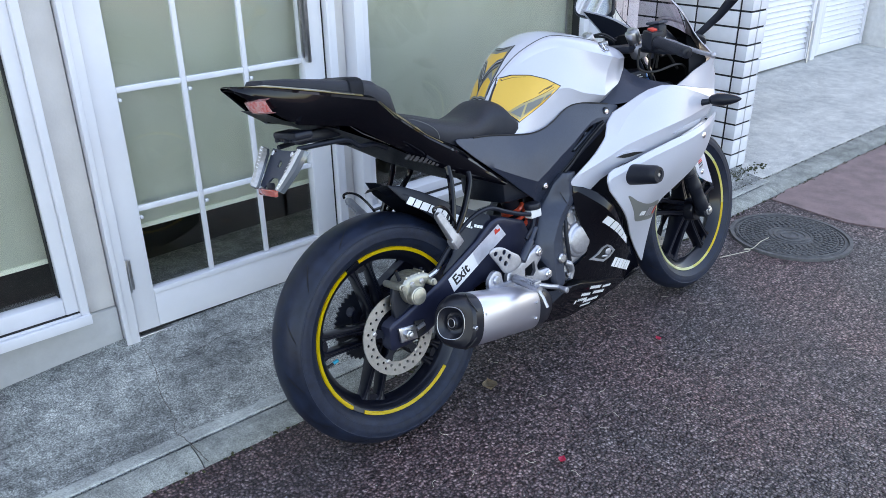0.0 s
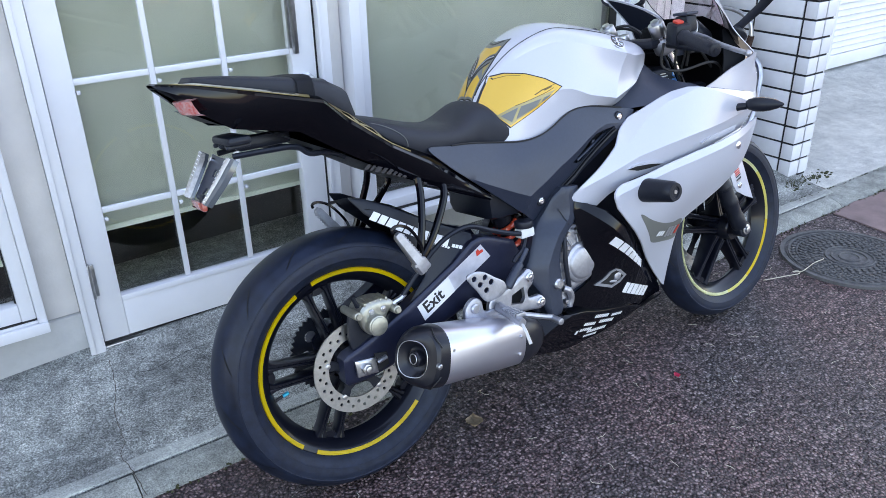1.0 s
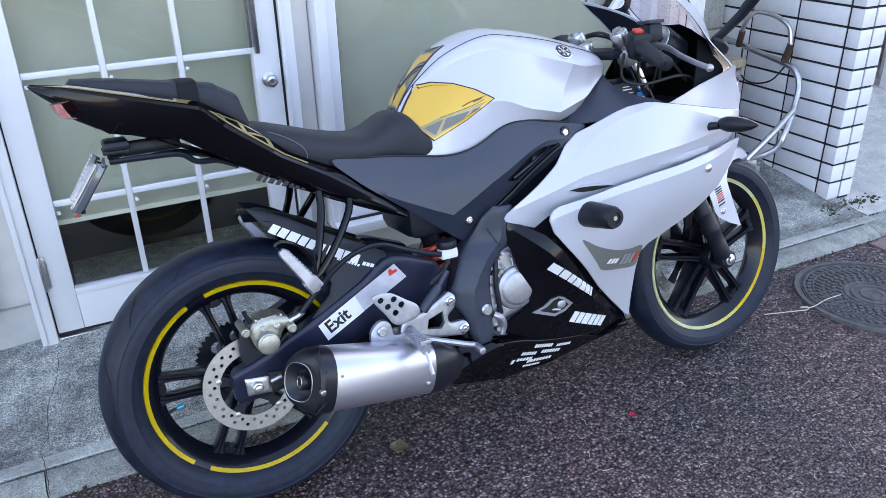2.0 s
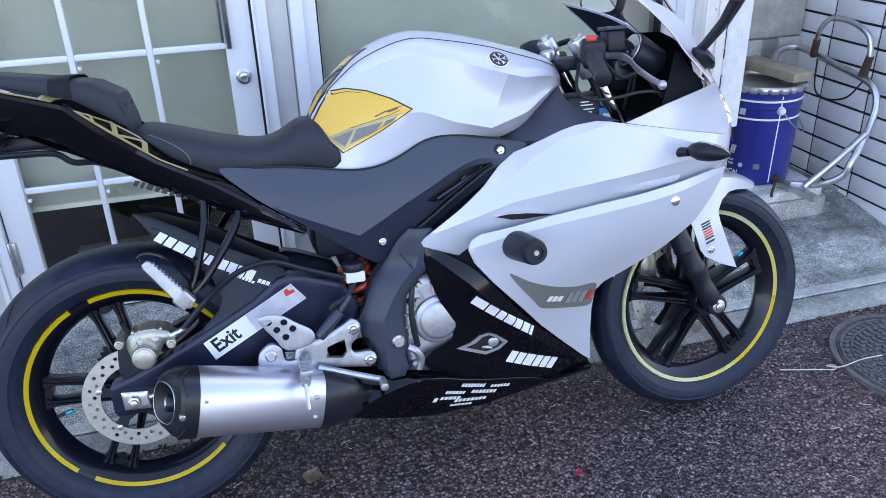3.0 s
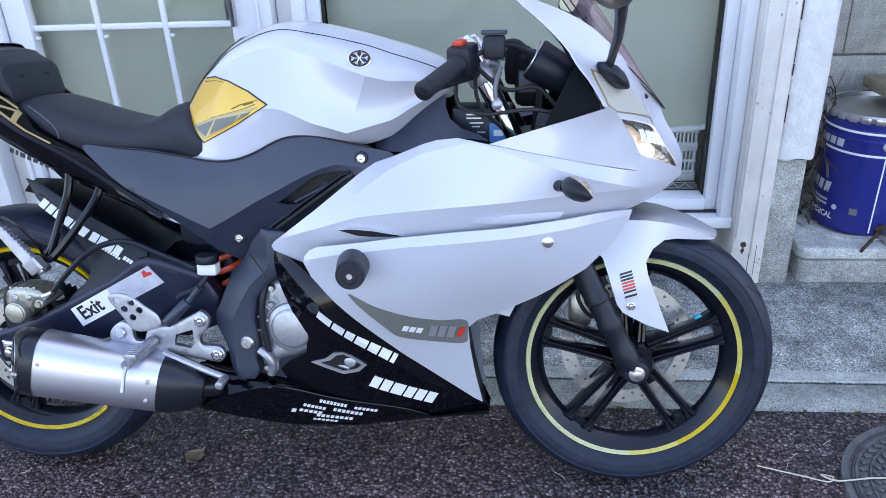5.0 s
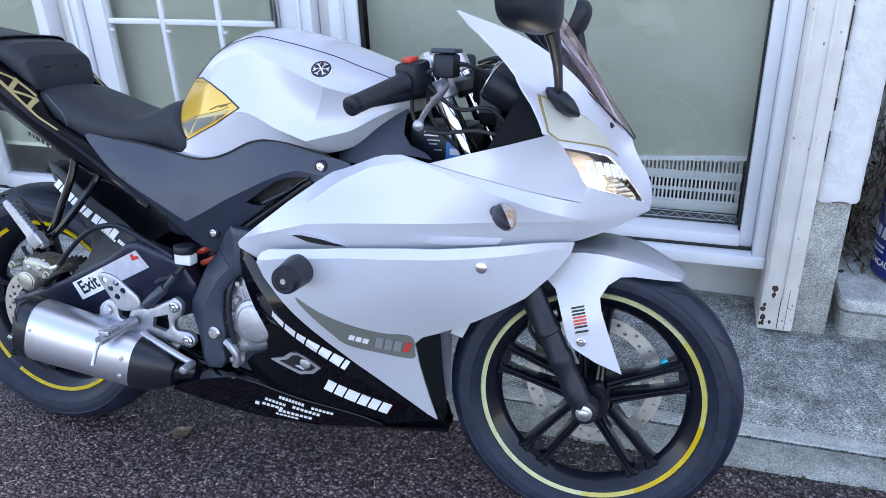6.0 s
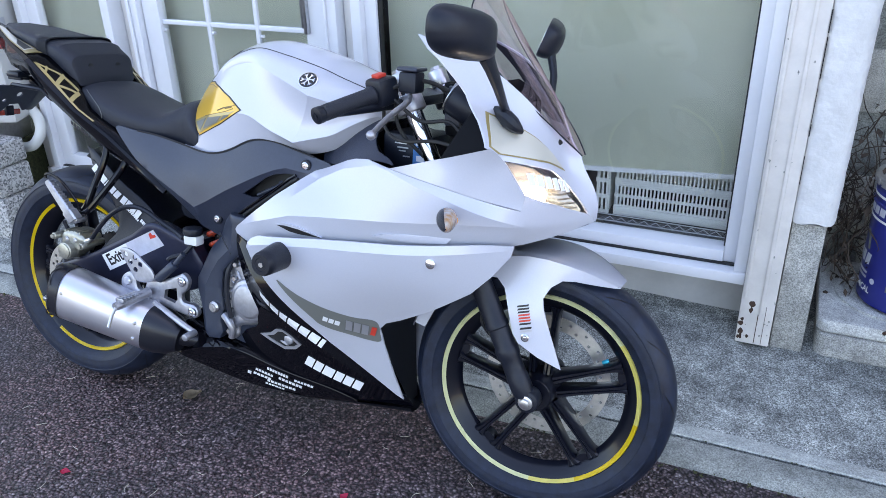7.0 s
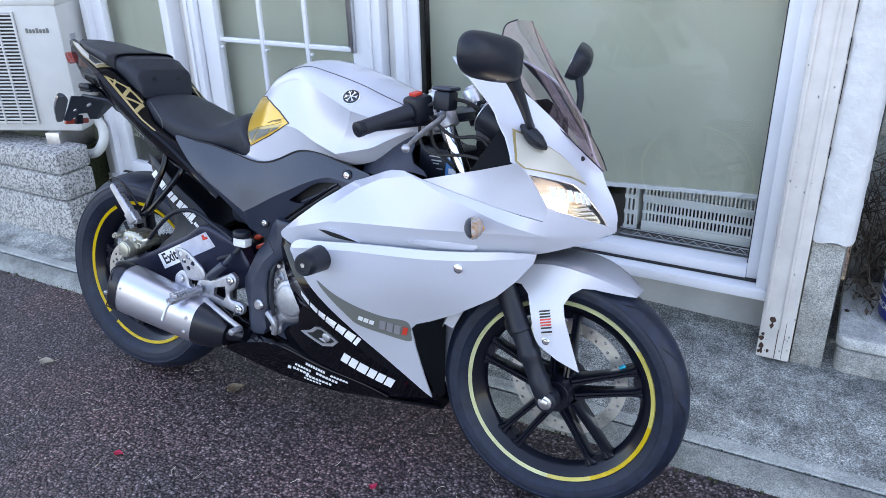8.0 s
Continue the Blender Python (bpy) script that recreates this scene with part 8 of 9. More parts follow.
for s in (-1, 1):
    top_line = [(0.430, 0.297), (0.47, 0.294), (0.52, 0.289), (0.58, 0.275), (0.64, 0.264), (0.703, 0.244), (0.78, 0.225)]
    bm = loft(bmesh.new(), [[Vector((x, s * (pan_y(x, z) - 0.002), z - 0.003)), Vector((x, s * (pan_y(x, z) - 0.012), z + 0.006)), Vector((x, s * (pan_y(x, z) - 0.05), z + 0.018))] for x, z in [(p.x, p.y) for p in smooth([(a, b, 0) for a, b in top_line], 4)]])
    bmesh.ops.solidify(bm, geom=bm.faces[:], thickness=0.003)
    bp("belly_flange", bm, BLACK_GLOSS)
# side window of the belly
both("vent_bezel", [(0.683, 0.327), (0.715, 0.337), (0.735, 0.353), (0.755, 0.357), (0.773, 0.349), (0.803, 0.324), (0.783, 0.306), (0.751, 0.299)], lambda u, v: bel_y(u, v) + 0.003, DECAL_SILVER, "", 0.005, 0.010, rounded=False, holes=[[(0.703, 0.327), (0.726, 0.334), (0.742, 0.348), (0.757, 0.351), (0.770, 0.343), (0.792, 0.323), (0.778, 0.313), (0.752, 0.307)]])
# no hole is cut: a black sheet stands for the opening's shade
both("vent_shade", [(0.700, 0.327), (0.735, 0.350), (0.757, 0.353), (0.795, 0.323), (0.778, 0.310), (0.752, 0.305)], lambda u, v: bel_y(u, v) + 0.001, GASKET, "", 0.003, 0.012, rounded=False)
bm = bmesh.new()
rod(bm, (0.768, -bel_y(0.768, 0.333) + 0.01, 0.331), (0.768, -bel_y(0.768, 0.333) - 0.004, 0.331), 0.013, n=20, bevel=0.003)
rod(bm, (0.735, -bel_y(0.735, 0.325) + 0.006, 0.322), (0.765, -bel_y(0.765, 0.32) - 0.002, 0.316), 0.0045, n=10)
bp("water_pump_cap", bm, SILVER_CAST, None, "silver engine cap seen in the fairing opening")
# crash bobbins
for s in (-1, 1):
    yb = lo_y(0.81, 0.575)
    bm = bmesh.new()
    tube(bm, [(0.806, s * (yb - 0.01), 0.570), (0.808, s * (yb + 0.006), 0.571), (0.816, s * (yb + 0.060), 0.5725), (0.8175, s * (yb + 0.074), 0.573), (0.818, s * (yb + 0.080), 0.573)], [0.031, 0.031, 0.0275, 0.0265, 0.0225], 32)
    bob = bp("crash_bobbin", bm, BLACK_MATT, None, "black plastic crash bobbin")
    bm = bmesh.new()
    lathe(bm, [(0.013, -0.0785), (0.0145, -0.0822), (0.0225, -0.0822), (0.024, -0.0785)], (0.818, -yb, 0.573), "y", 28) if s < 0 else lathe(bm, [(0.013, 0.0785), (0.0145, 0.0822), (0.0225, 0.0822), (0.024, 0.0785)], (0.818, yb, 0.573), "y", 28)
    bp("bobbin_cap_ring", bm, BLACK_MATT, bob)
    bm = bmesh.new()
    rod(bm, (0.818, s * (yb + 0.079), 0.573), (0.818, s * (yb + 0.0825), 0.573), 0.0058, n=6)
    bp("bobbin_bolt", bm, STEEL, bob)

# dark trim between tank and fairing
trim_y = field((0.87, 0.762, 0.126), (0.87, 0.80, 0.100), (0.915, 0.84, 0.092), (0.955, 0.872, 0.078), (0.985, 0.850, 0.105), (0.972, 0.838, 0.120), (1.043, 0.807, 0.180), (1.0, 0.802, 0.192), (0.94, 0.789, 0.172), (1.066, 0.797, 0.196), (0.90, 0.80, 0.118))
both("dash_trim", [(0.835, 0.765), (0.825, 0.790), (0.862, 0.806), (0.90, 0.832), (0.945, 0.872), (0.972, 0.876), (0.975, 0.850), (0.985, 0.832), (1.01, 0.817), (1.043, 0.807), (1.060, 0.798), (1.03, 0.801), (1.0, 0.802), (0.965, 0.796), (0.94, 0.787), (0.90, 0.770)], trim_y, GREY_PLASTIC, "dark grey cockpit trim", 0.004, 0.012, rounded=False)

# --- nose ---
nose_x = field((0, 0.700, 1.438), (0, 0.735, 1.440), (0, 0.78, 1.422), (0, 0.834, 1.393), (0.032, 0.72, 1.428), (0.05, 0.695, 1.415), (0.033, 0.802, 1.378), (0.039, 0.862, 1.357), (0.10, 0.80, 1.372), (0.11, 0.745, 1.382), (0.11, 0.68, 1.360), (0.173, 0.767, 1.332), (0.195, 0.838, 1.290), (0.214, 0.857, 1.268),
               (0.159, 0.927, 1.241), (0.07, 0.905, 1.328), (0.10, 0.945, 1.293), (0.125, 0.985, 1.25), (0.15, 1.02, 1.19), (0.177, 1.054, 1.10), (0.178, 1.0, 1.165), (0.175, 0.96, 1.205), (0.12, 0.87, 1.32))


def nose(s):
    return lambda u, v, d: Vector((nose_x(u, v) + d, s * u, v))


lamp_hole = [(0.192, 0.836), (0.15, 0.826), (0.10, 0.812), (0.062, 0.785), (0.034, 0.728), (0.036, 0.719), (0.07, 0.725), (0.12, 0.747), (0.165, 0.770), (0.182, 0.800)]
nose_shape = [(0.0, 0.700), (0.0, 0.76), (0.0, 0.834), (0.03, 0.866), (0.055, 0.892), (0.082, 0.928), (0.108, 0.965), (0.132, 1.002), (0.155, 1.032), (0.177, 1.056), (0.183, 1.03), (0.182, 0.99), (0.180, 0.95), (0.190, 0.905), (0.213, 0.860), (0.192, 0.836), (0.15, 0.826), (0.10, 0.812), (0.062, 0.785), (0.034, 0.728), (0.022, 0.706)]
for s in (-1, 1):
    ob = bp("nose_cowl", shell(nose_shape, lambda u, v: 0.0, nose(s), 0.004, 0.010, rounded=False), PEARL, None, "pearl white nose cowl", angle=45)
    wing = [(0.056, 0.885), (0.088, 0.928), (0.114, 0.965), (0.138, 1.002), (0.160, 1.030), (0.176, 1.046), (0.178, 1.02), (0.177, 0.99), (0.175, 0.95), (0.184, 0.905), (0.15, 0.88)]
    bp("cowl_lining", shell(wing, lambda u, v: -0.0065, nose(s), 0.002, 0.012, rounded=False), BLACK_MATT, ob, "dark unpainted inside of the cowl")
    hl = bp("headlight", shell(lamp_hole, lambda u, v: 0.0005, nose(s), 0.002, 0.012, rounded=False), CLEAR, None, "clear headlight lens, lit")
    hl.visible_shadow = False
    big = [((u - 0.115) * 0.98 + 0.115, (v - 0.775) * 0.98 + 0.775) for u, v in lamp_hole]
    bp("reflector", shell(big, lambda u, v: -0.012 - 0.028 * max(0, 1 - ((u - 0.11) / 0.07) ** 2), nose(s), 0.002, 0.012, rounded=False), REFLECTOR, hl)
    for k in range(6):
        z = 0.735 + 0.0095 * k
        u0, u1 = 0.05 + 0.002 * k, 0.10
        bm = loft(bmesh.new(), [[nose(s)(u, z + dz + 0.09 * (u - 0.05) * 0.4, -0.006) for u in np.linspace(u0, u1, 6)] for dz in (-0.0016, 0.0016)])
        bmesh.ops.solidify(bm, geom=bm.faces[:], thickness=0.002)
        bp("lens_rib", bm, REFLECTOR, hl)
    bm = bmesh.new()
    p = nose(s)(0.128, 0.766, -0.020)
    bmesh.ops.create_icosphere(bm, subdivisions=3, radius=0.017, matrix=Matrix.Translation(p))
    bp("bulb", bm, LAMP if s < 0 else REFLECTOR, hl)
    # white bars of the maker's film across the lens
    for k in range(6):
        u0 = 0.160 - 0.0165 * k
        zc = 0.800 - 0.0040 * k
        bp("lens_film_bar", shell([(u0, zc - 0.011), (u0 - 0.0125, zc - 0.012), (u0 - 0.0125, zc + 0.011), (u0, zc + 0.012)], lambda u, v: 0.0012, nose(s), 0.0006, 0.01, rounded=False), DECAL_WHITE, hl)
    gold = [(0.166, 0.922), (0.207, 0.862), (0.196, 0.848), (0.15, 0.838), (0.10, 0.826), (0.045, 0.805), (0.07, 0.838), (0.105, 0.875), (0.14, 0.905)]
    bp("gold_edge", shell(gold, lambda u, v: 0.0012, nose(s), 0.001, 0.014, rounded=False), GOLD_PALE, ob)
    gin = [((u - 0.138) * 0.945 + 0.138, (v - 0.865) * 0.90 + 0.865) for u, v in gold]
    bp("champagne_panel", shell(gin, lambda u, v: 0.0022, nose(s), 0.001, 0.014, rounded=False), CHAMPAGNE, ob)
    bolt(ob, nose(s)(0.039, 0.862, 0.001), 0.0055, (0.7, 0, 0.7), GASKET, 0.002)
cowl_y = field(*[(x, z, up_y(x, z)) for x, z in ((1.063, 0.794), (1.10, 0.786), (1.15, 0.7755), (1.2, 0.765), (1.26, 0.7525), (1.329, 0.7385), (1.332, 0.755))], (1.278, 0.857, 0.213), (1.17, 0.826, 0.206), (1.293, 0.836, 0.193), (1.335, 0.767, 0.170), (1.318, 0.80, 0.181), (1.22, 0.80, 0.206))
both("cowl_side", [(1.063, 0.7950), (1.12, 0.812), (1.19, 0.832), (1.274, 0.859), (1.283, 0.852), (1.296, 0.834), (1.318, 0.80), (1.336, 0.770), (1.3296, 0.7394), (1.2, 0.7658)], cowl_y, PEARL, "pearl white cowl side", 0.004, 0.010, rounded=False)
# under the nose
bm = loft(bmesh.new(), [[Vector((x, y * w, z)) for y in (-1, -0.6, 0, 0.6, 1)] for x, w, z in ((1.43, 0.03, 0.698), (1.36, 0.10, 0.672), (1.30, 0.155, 0.655), (1.15, 0.19, 0.645), (1.0, 0.18, 0.64))])
bmesh.ops.solidify(bm, geom=bm.faces[:], thickness=0.004)
bp("nose_floor", bm, BLACK_MATT)
# cockpit lining
both("cockpit_lining", [(0.95, 0.85), (1.0, 0.81), (1.07, 0.79), (1.25, 0.838), (1.235, 0.90), (1.22, 0.93), (1.20, 0.90), (1.15, 0.80), (1.10, 0.70), (1.0, 0.70), (0.95, 0.76)], field((0.95, 0.85, 0.09), (1.07, 0.80, 0.182), (1.25, 0.838, 0.192), (1.22, 0.93, 0.150), (1.1, 0.7, 0.16), (1.0, 0.7, 0.12)), LINING, "black cockpit lining", 0.003, 0.02)
bm = loft(bmesh.new(), [[Vector((x - 0.25 * (abs(y) * w) ** 2, y * w, z)) for y in (-1, -0.6, 0, 0.6, 1)] for x, w, z in ((1.16, 0.17, 0.72), (1.21, 0.18, 0.80), (1.255, 0.185, 0.855), (1.258, 0.14, 0.925), (1.24, 0.10, 0.955), (1.22, 0.08, 0.97))])
bmesh.ops.solidify(bm, geom=bm.faces[:], thickness=0.004)
bp("cockpit_front", bm, LINING, None, "black panel behind the screen")

# --- screen ---
scr = [(0.834, 1.397, 0.012), (0.86, 1.379, 0.036), (0.89, 1.358, 0.060), (0.93, 1.331, 0.086), (0.97, 1.304, 0.106), (1.01, 1.276, 0.117), (1.06, 1.240, 0.117), (1.10, 1.211, 0.104), (1.128, 1.190, 0.080), (1.140, 1.182, 0.042)]
cen = smooth([(x, w, z) for z, x, w in scr], 4)
bm = loft(bmesh.new(), [[Vector((p.x - 3.6 * (q * p.y) ** 2 - 8.0 * (q * p.y) ** 4 + 0.002, q * p.y, p.z)) for q in np.linspace(-1, 1, 17)] for p in cen])
bmesh.ops.solidify(bm, geom=bm.faces[:], thickness=0.0025)
sob = bp("windscreen", bm, SCREEN, None, "smoked violet double bubble windscreen")
sob.visible_shadow = False
bm = bmesh.new()
for s in (-1, 1):
    tube(bm, [Vector((p.x - 3.6 * p.y ** 2 - 8 * p.y ** 4 + 0.002, s * p.y, p.z)) for p in cen], 0.0014, 6)
bp("screen_edge", bm, BLACK_MATT, sob)

# --- mirrors ---
for s in (-1, 1):
    bm = bmesh.new()
    c = Vector((1.256, -0.336, 1.066)) if s < 0 else Vector((1.232, 0.232, 1.056))
    turn = Matrix.Rotation(radians(-20), 3, "Z") if s < 0 else Matrix.Rotation(radians(16), 3, "Z") @ Matrix.Rotation(radians(20), 3, "Y")
    rows = []
    for d, k in ((-0.010, 0.93), (-0.012, 0.97), (-0.008, 1.0), (0.004, 0.99), (0.016, 0.90), (0.026, 0.70), (0.032, 0.40), (0.034, 0.08)):
        row = []
        for q in range(40):
            a = math.tau * q / 40
            ca, sa = math.cos(a), math.sin(a)
            u = 0.078 * math.copysign(abs(ca) ** 0.6, ca) * k
            v = 0.043 * math.copysign(abs(sa) ** 0.62, sa) * k
            v *= 1.0 + 0.16 * (u / 0.078)
            row.append(c + Vector((d, s * u, v + (0.20 if v < 0 else 0.02) * u)))
        rows.append(row)
    loft(bm, rows, close=True, caps=True)
    bmesh.ops.rotate(bm, cent=c, matrix=turn, verts=bm.verts)
    mir = bp("mirror", bm, BLACK_MATT, None, "black plastic rear view mirror", angle=40)
    bm = shell([(0.070 * math.copysign(abs(math.cos(a)) ** 0.6, math.cos(a)), 0.036 * math.copysign(abs(math.sin(a)) ** 0.62, math.sin(a))) for a in [math.tau * q / 36 for q in range(36)]], lambda u, v: 0.0125, lambda u, v, d: c + Vector((-d, s * u, v * (1 + 2.0 * u) + (0.20 if v < 0 else 0.02) * u)), 0.002, 0.03, rounded=False)
    bmesh.ops.rotate(bm, cent=c, matrix=turn, verts=bm.verts)
    bp("mirror_glass", bm, MIRROR, mir)
    bm = bmesh.new()
    a_, b_ = Vector((1.274, s * 0.145, 0.922)), (Vector((1.278, -0.285, 1.036)) if s < 0 else Vector((1.246, 0.195, 1.030)))
    rows = []
    for t, w in ((0, 0.0125), (0.12, 0.0115), (0.5, 0.0135), (0.8, 0.0165), (1.0, 0.021)):
        p_ = a_.lerp(b_, t) + Vector((0.006 * math.sin(math.pi * t), s * 0.010 * math.sin(math.pi * t), 0))
        x_ = (b_ - a_).normalized()
        y_ = x_.cross(Vector((1, 0, 0))).normalized()
        rows.append([p_ + y_ * w * math.cos(q) + Vector((0.62 * w * math.sin(q), 0, 0)) for q in [math.tau * k / 12 for k in range(12)]])
    loft(bm, rows, close=True, caps=True)
    bp("mirror_arm", bm, BLACK_MATT, mir)
    bm = bmesh.new()
    rows = []
    for t, w, h in ((0.0, 0.003, 0.003), (0.15, 0.013, 0.010), (0.45, 0.020, 0.016), (0.7, 0.018, 0.014), (0.9, 0.010, 0.008), (1.0, 0.003, 0.003)):
        p_ = Vector((1.254, s * 0.158, 0.930)).lerp(Vector((1.312, s * 0.144, 0.886)), t)
        rows.append([p_ + Vector((0.3 * w * math.cos(q) + 0.5 * h * math.sin(q), s * w * math.cos(q), 0.4 * w * math.cos(q) * 0 + h * math.sin(q))) for q in [math.tau * k / 10 for k in range(10)]])
    loft(bm, rows, close=True, caps=True)
    bp("mirror_boot", bm, BLACK_MATT, mir)

# --- front end ---
FT, FA = Vector((1.020, 0, 0.955)), Vector((1.347, 0, 0.320))
fd = (FA - FT).normalized()
FY = 0.092
for s in (-1, 1):
    o = Vector((0, s * FY, 0))
    bm = bmesh.new()
    rod(bm, FT + o + fd * 0.01, FT + o + fd * 0.42, 0.0185, n=20)
    fk = bp("fork_tube", bm, CHROME, None, "chrome fork tube")
    bm = bmesh.new()
    tube(bm, [FT + o + fd * 0.40, FT + o + fd * 0.402, FT + o + fd * 0.425, FT + o + fd * 0.43, FT + o + fd * 0.545, FT + o + fd * 0.548, FT + o + fd * 0.556, FT + o + fd * 0.559, FT + o + fd * 0.60, FT + o + fd * 0.606, FT + o + fd * 0.622, FT + o + fd * 0.630, FT + o + fd * 0.668, FT + o + fd * 0.674, FT + o + fd * 0.71, FT + o + fd * 0.738],
         [0.024, 0.0265, 0.0265, 0.0245, 0.0245, 0.0262, 0.0262, 0.0240, 0.0236, 0.0262, 0.0262, 0.0232, 0.0228, 0.0246, 0.0240, 0.016], 22)
    bp("fork_slider", bm, BLACK_MATT, fk, "black fork slider")
    bm = bmesh.new()
    rod(bm, (1.357, s * 0.070, 0.308), (1.357, s * 0.108, 0.308), 0.026, bevel=0.004, n=20)
    bp("axle_clamp", bm, BLACK_MATT, fk)
    bm = bmesh.new()
    rod(bm, (1.357, s * 0.106, 0.308), (1.357, s * 0.113, 0.308), 0.0165, n=20, bevel=0.001)
    rod(bm, (1.357, s * 0.112, 0.308), (1.357, s * 0.119, 0.308), 0.011, n=6, bevel=0.001)
    bp("axle_bolt", bm, STEEL, fk)
    bm = bmesh.new()
    rod(bm, FT + o + fd * 0.02, FT + o - fd * 0.018, 0.022, n=20, bevel=0.003)
    rod(bm, FT + o - fd * 0.016, FT + o - fd * 0.026, 0.012, n=6)
    bp("fork_cap", bm, STEEL, fk)
    # handlebar with clamp, grip and controls
    bm = bmesh.new()
    rod(bm, FT + o + fd * 0.03, FT + o + fd * 0.068, 0.030, n=20, bevel=0.004)
    bp("bar_clamp", bm, SILVER_CAST if s < 0 else BLACK_MATT, fk)
    g0, g1 = Vector((1.022, s * 0.140, 0.945)), Vector((0.962, s * 0.326, 0.898))
    gd = (g1 - g0).normalized()
    bm = bmesh.new()
    rod(bm, FT + o + fd * 0.045, g1 - gd * 0.02, 0.011)
    bar = bp("handlebar", bm, BLACK_MATT, None, "black clip-on handlebar")
    bm = bmesh.new()
    L0, L1 = g0 + gd * 0.055, g1 - gd * 0.016
    tube(bm, [L0, L0 + gd * 0.004, L0 + gd * 0.012, L1 - gd * 0.006, L1], [0.0185, 0.0195, 0.0165, 0.0160, 0.015], 20)
    bp("grip", bm, SEAT, bar, "black rubber grip")
    bm = bmesh.new()
    tube(bm, [L1, L1 + gd * 0.002, L1 + gd * 0.014, L1 + gd * 0.016], [0.012, 0.0165, 0.0165, 0.012], 20)
    tube(bm, [L1 + gd * 0.014, L1 + gd * 0.018], [0.006, 0.006], 6)
    bp("bar_end", bm, BLACK_MATT, bar)
    bm = bmesh.new()
    mm = Matrix.Translation(g0 + gd * 0.028) @ gd.to_track_quat("X", "Z").to_matrix().to_4x4()
    box(bm, -0.026, 0.026, -0.022, 0.026, -0.026, 0.030, bevel=0.009, m=None)
    bmesh.ops.transform(bm, matrix=mm, verts=bm.verts)
    bp("switch_box", bm, BLACK_MATT, bar, "black switch housing")
    if s < 0:
        bm = bmesh.new()
        box(bm, -0.012, 0.012, -0.012, 0.008, 0.0295, 0.037, bevel=0.002)
        bmesh.ops.transform(bm, matrix=mm, verts=bm.verts)
        bp("stop_switch", bm, DECAL_RED, bar, "red engine stop switch")
        bm = bmesh.new()
        box(bm, 1.050, 1.090, -0.168, -0.124, 0.940, 0.982, bevel=0.006)
        rod(bm, (1.052, -0.146, 0.958), (1.0475, -0.146, 0.958), 0.011, n=18, bevel=0.001)
        bp("reservoir", bm, BLACK_MATT, bar, "black front brake fluid reservoir")
        bm = bmesh.new()
        box(bm, 1.047, 1.093, -0.171, -0.121, 0.983, 0.991, bevel=0.003)
        bp("reservoir_lid", bm, GREY_PLASTIC, bar)
    bm = bmesh.new()
    pts = smooth([(1.062, s * 0.135, 0.932), (1.078, s * 0.165, 0.930), (1.082, s * 0.20, 0.920), (1.077, s * 0.24, 0.905), (1.078, s * 0.29, 0.888), (1.083, s * 0.328, 0.876)], 4)
    rows = [[p + Vector((0.004 * math.cos(a), 0, (0.0085 - 0.002 * (i / len(pts))) * math.sin(a))) for a in [math.tau * q / 10 for q in range(10)]] for i, p in enumerate(pts)]
    loft(bm, rows, close=True, caps=True)
    bmesh.ops.create_icosphere(bm, subdivisions=2, radius=0.0095, matrix=Matrix.Translation(pts[-1]))
    bp("lever", bm, SILVER_CAST, bar, "silver hand lever with ball end")
bm = bmesh.new()
box(bm, 0.985, 1.065, -0.10, 0.10, 0.905, 0.930, bevel=0.010)
bp("top_yoke", bm, BLACK_MATT, None, "black top yoke")
bm = bmesh.new()
rod(bm, (0.985, 0, 0.925), (0.98, 0, 0.948), 0.018, bevel=0.003)
bp("ignition_lock", bm, STEEL)
bm = bmesh.new()
box(bm, 1.10, 1.20, -0.105, 0.105, 0.755, 0.79, bevel=0.010)
bp("lower_yoke", bm, BLACK_MATT)
# clocks' bracket and its cables, between the fork and the cowl
bm = bmesh.new()
box(bm, 1.105, 1.165, -0.060, 0.060, 0.845, 0.945, bevel=0.014)
box(bm, 1.085, 1.125, -0.030, 0.030, 0.885, 0.958, bevel=0.010)
bp("clock_bracket", bm, LINING, None, "black bracket behind the clocks")
bm = boxes((1.112, 1.150, -0.072, -0.058, 0.872, 0.915), (1.120, 1.146, -0.078, -0.070, 0.935, 0.955), bevel=0.004)
bp("plug_block", bm, GREY_PLASTIC)
for a, b, c, d_ in (((1.03, -0.17, 0.945), (1.09, -0.135, 0.965), (1.15, -0.095, 0.93), (1.155, -0.07, 0.84)), ((1.04, -0.16, 0.925), (1.09, -0.14, 0.885), (1.15, -0.12, 0.885), (1.20, -0.12, 0.83)),
                     ((1.05, 0.16, 0.945), (1.10, 0.12, 0.96), (1.15, 0.09, 0.93), (1.155, 0.07, 0.84))):
    bm = bmesh.new()
    tube(bm, smooth([a, b, c, d_], 7), 0.0042, 8)
    bp("cable", bm, GASKET)
# instruments
bm = bmesh.new()
rod(bm, (1.142, -0.088, 0.937), (1.205, -0.085, 0.900), 0.040, 0.036, n=32, bevel=0.004)
box(bm, 1.15, 1.20, -0.05, 0.10, 0.88, 0.95, bevel=0.01)
pod = bp("instrument_pod", bm, BLACK_MATT, None, "black instrument pod")
bm = bmesh.new()
rod(bm, (1.1425, -0.088, 0.9373), (1.1405, -0.088, 0.9380), 0.034, n=32)
bp("dial", bm, DIAL, pod, "pale glazed dial")
bm = bmesh.new()
tube(bm, [Vector((1.141, -0.088, 0.9376)) + Vector((0.5, 0.02, 0.86)) * 0.036 * math.cos(a) + Vector((0, 1, 0)) * 0.036 * math.sin(a) for a in [math.tau * q / 32 for q in range(32)]], 0.0018, 6, closed=True)
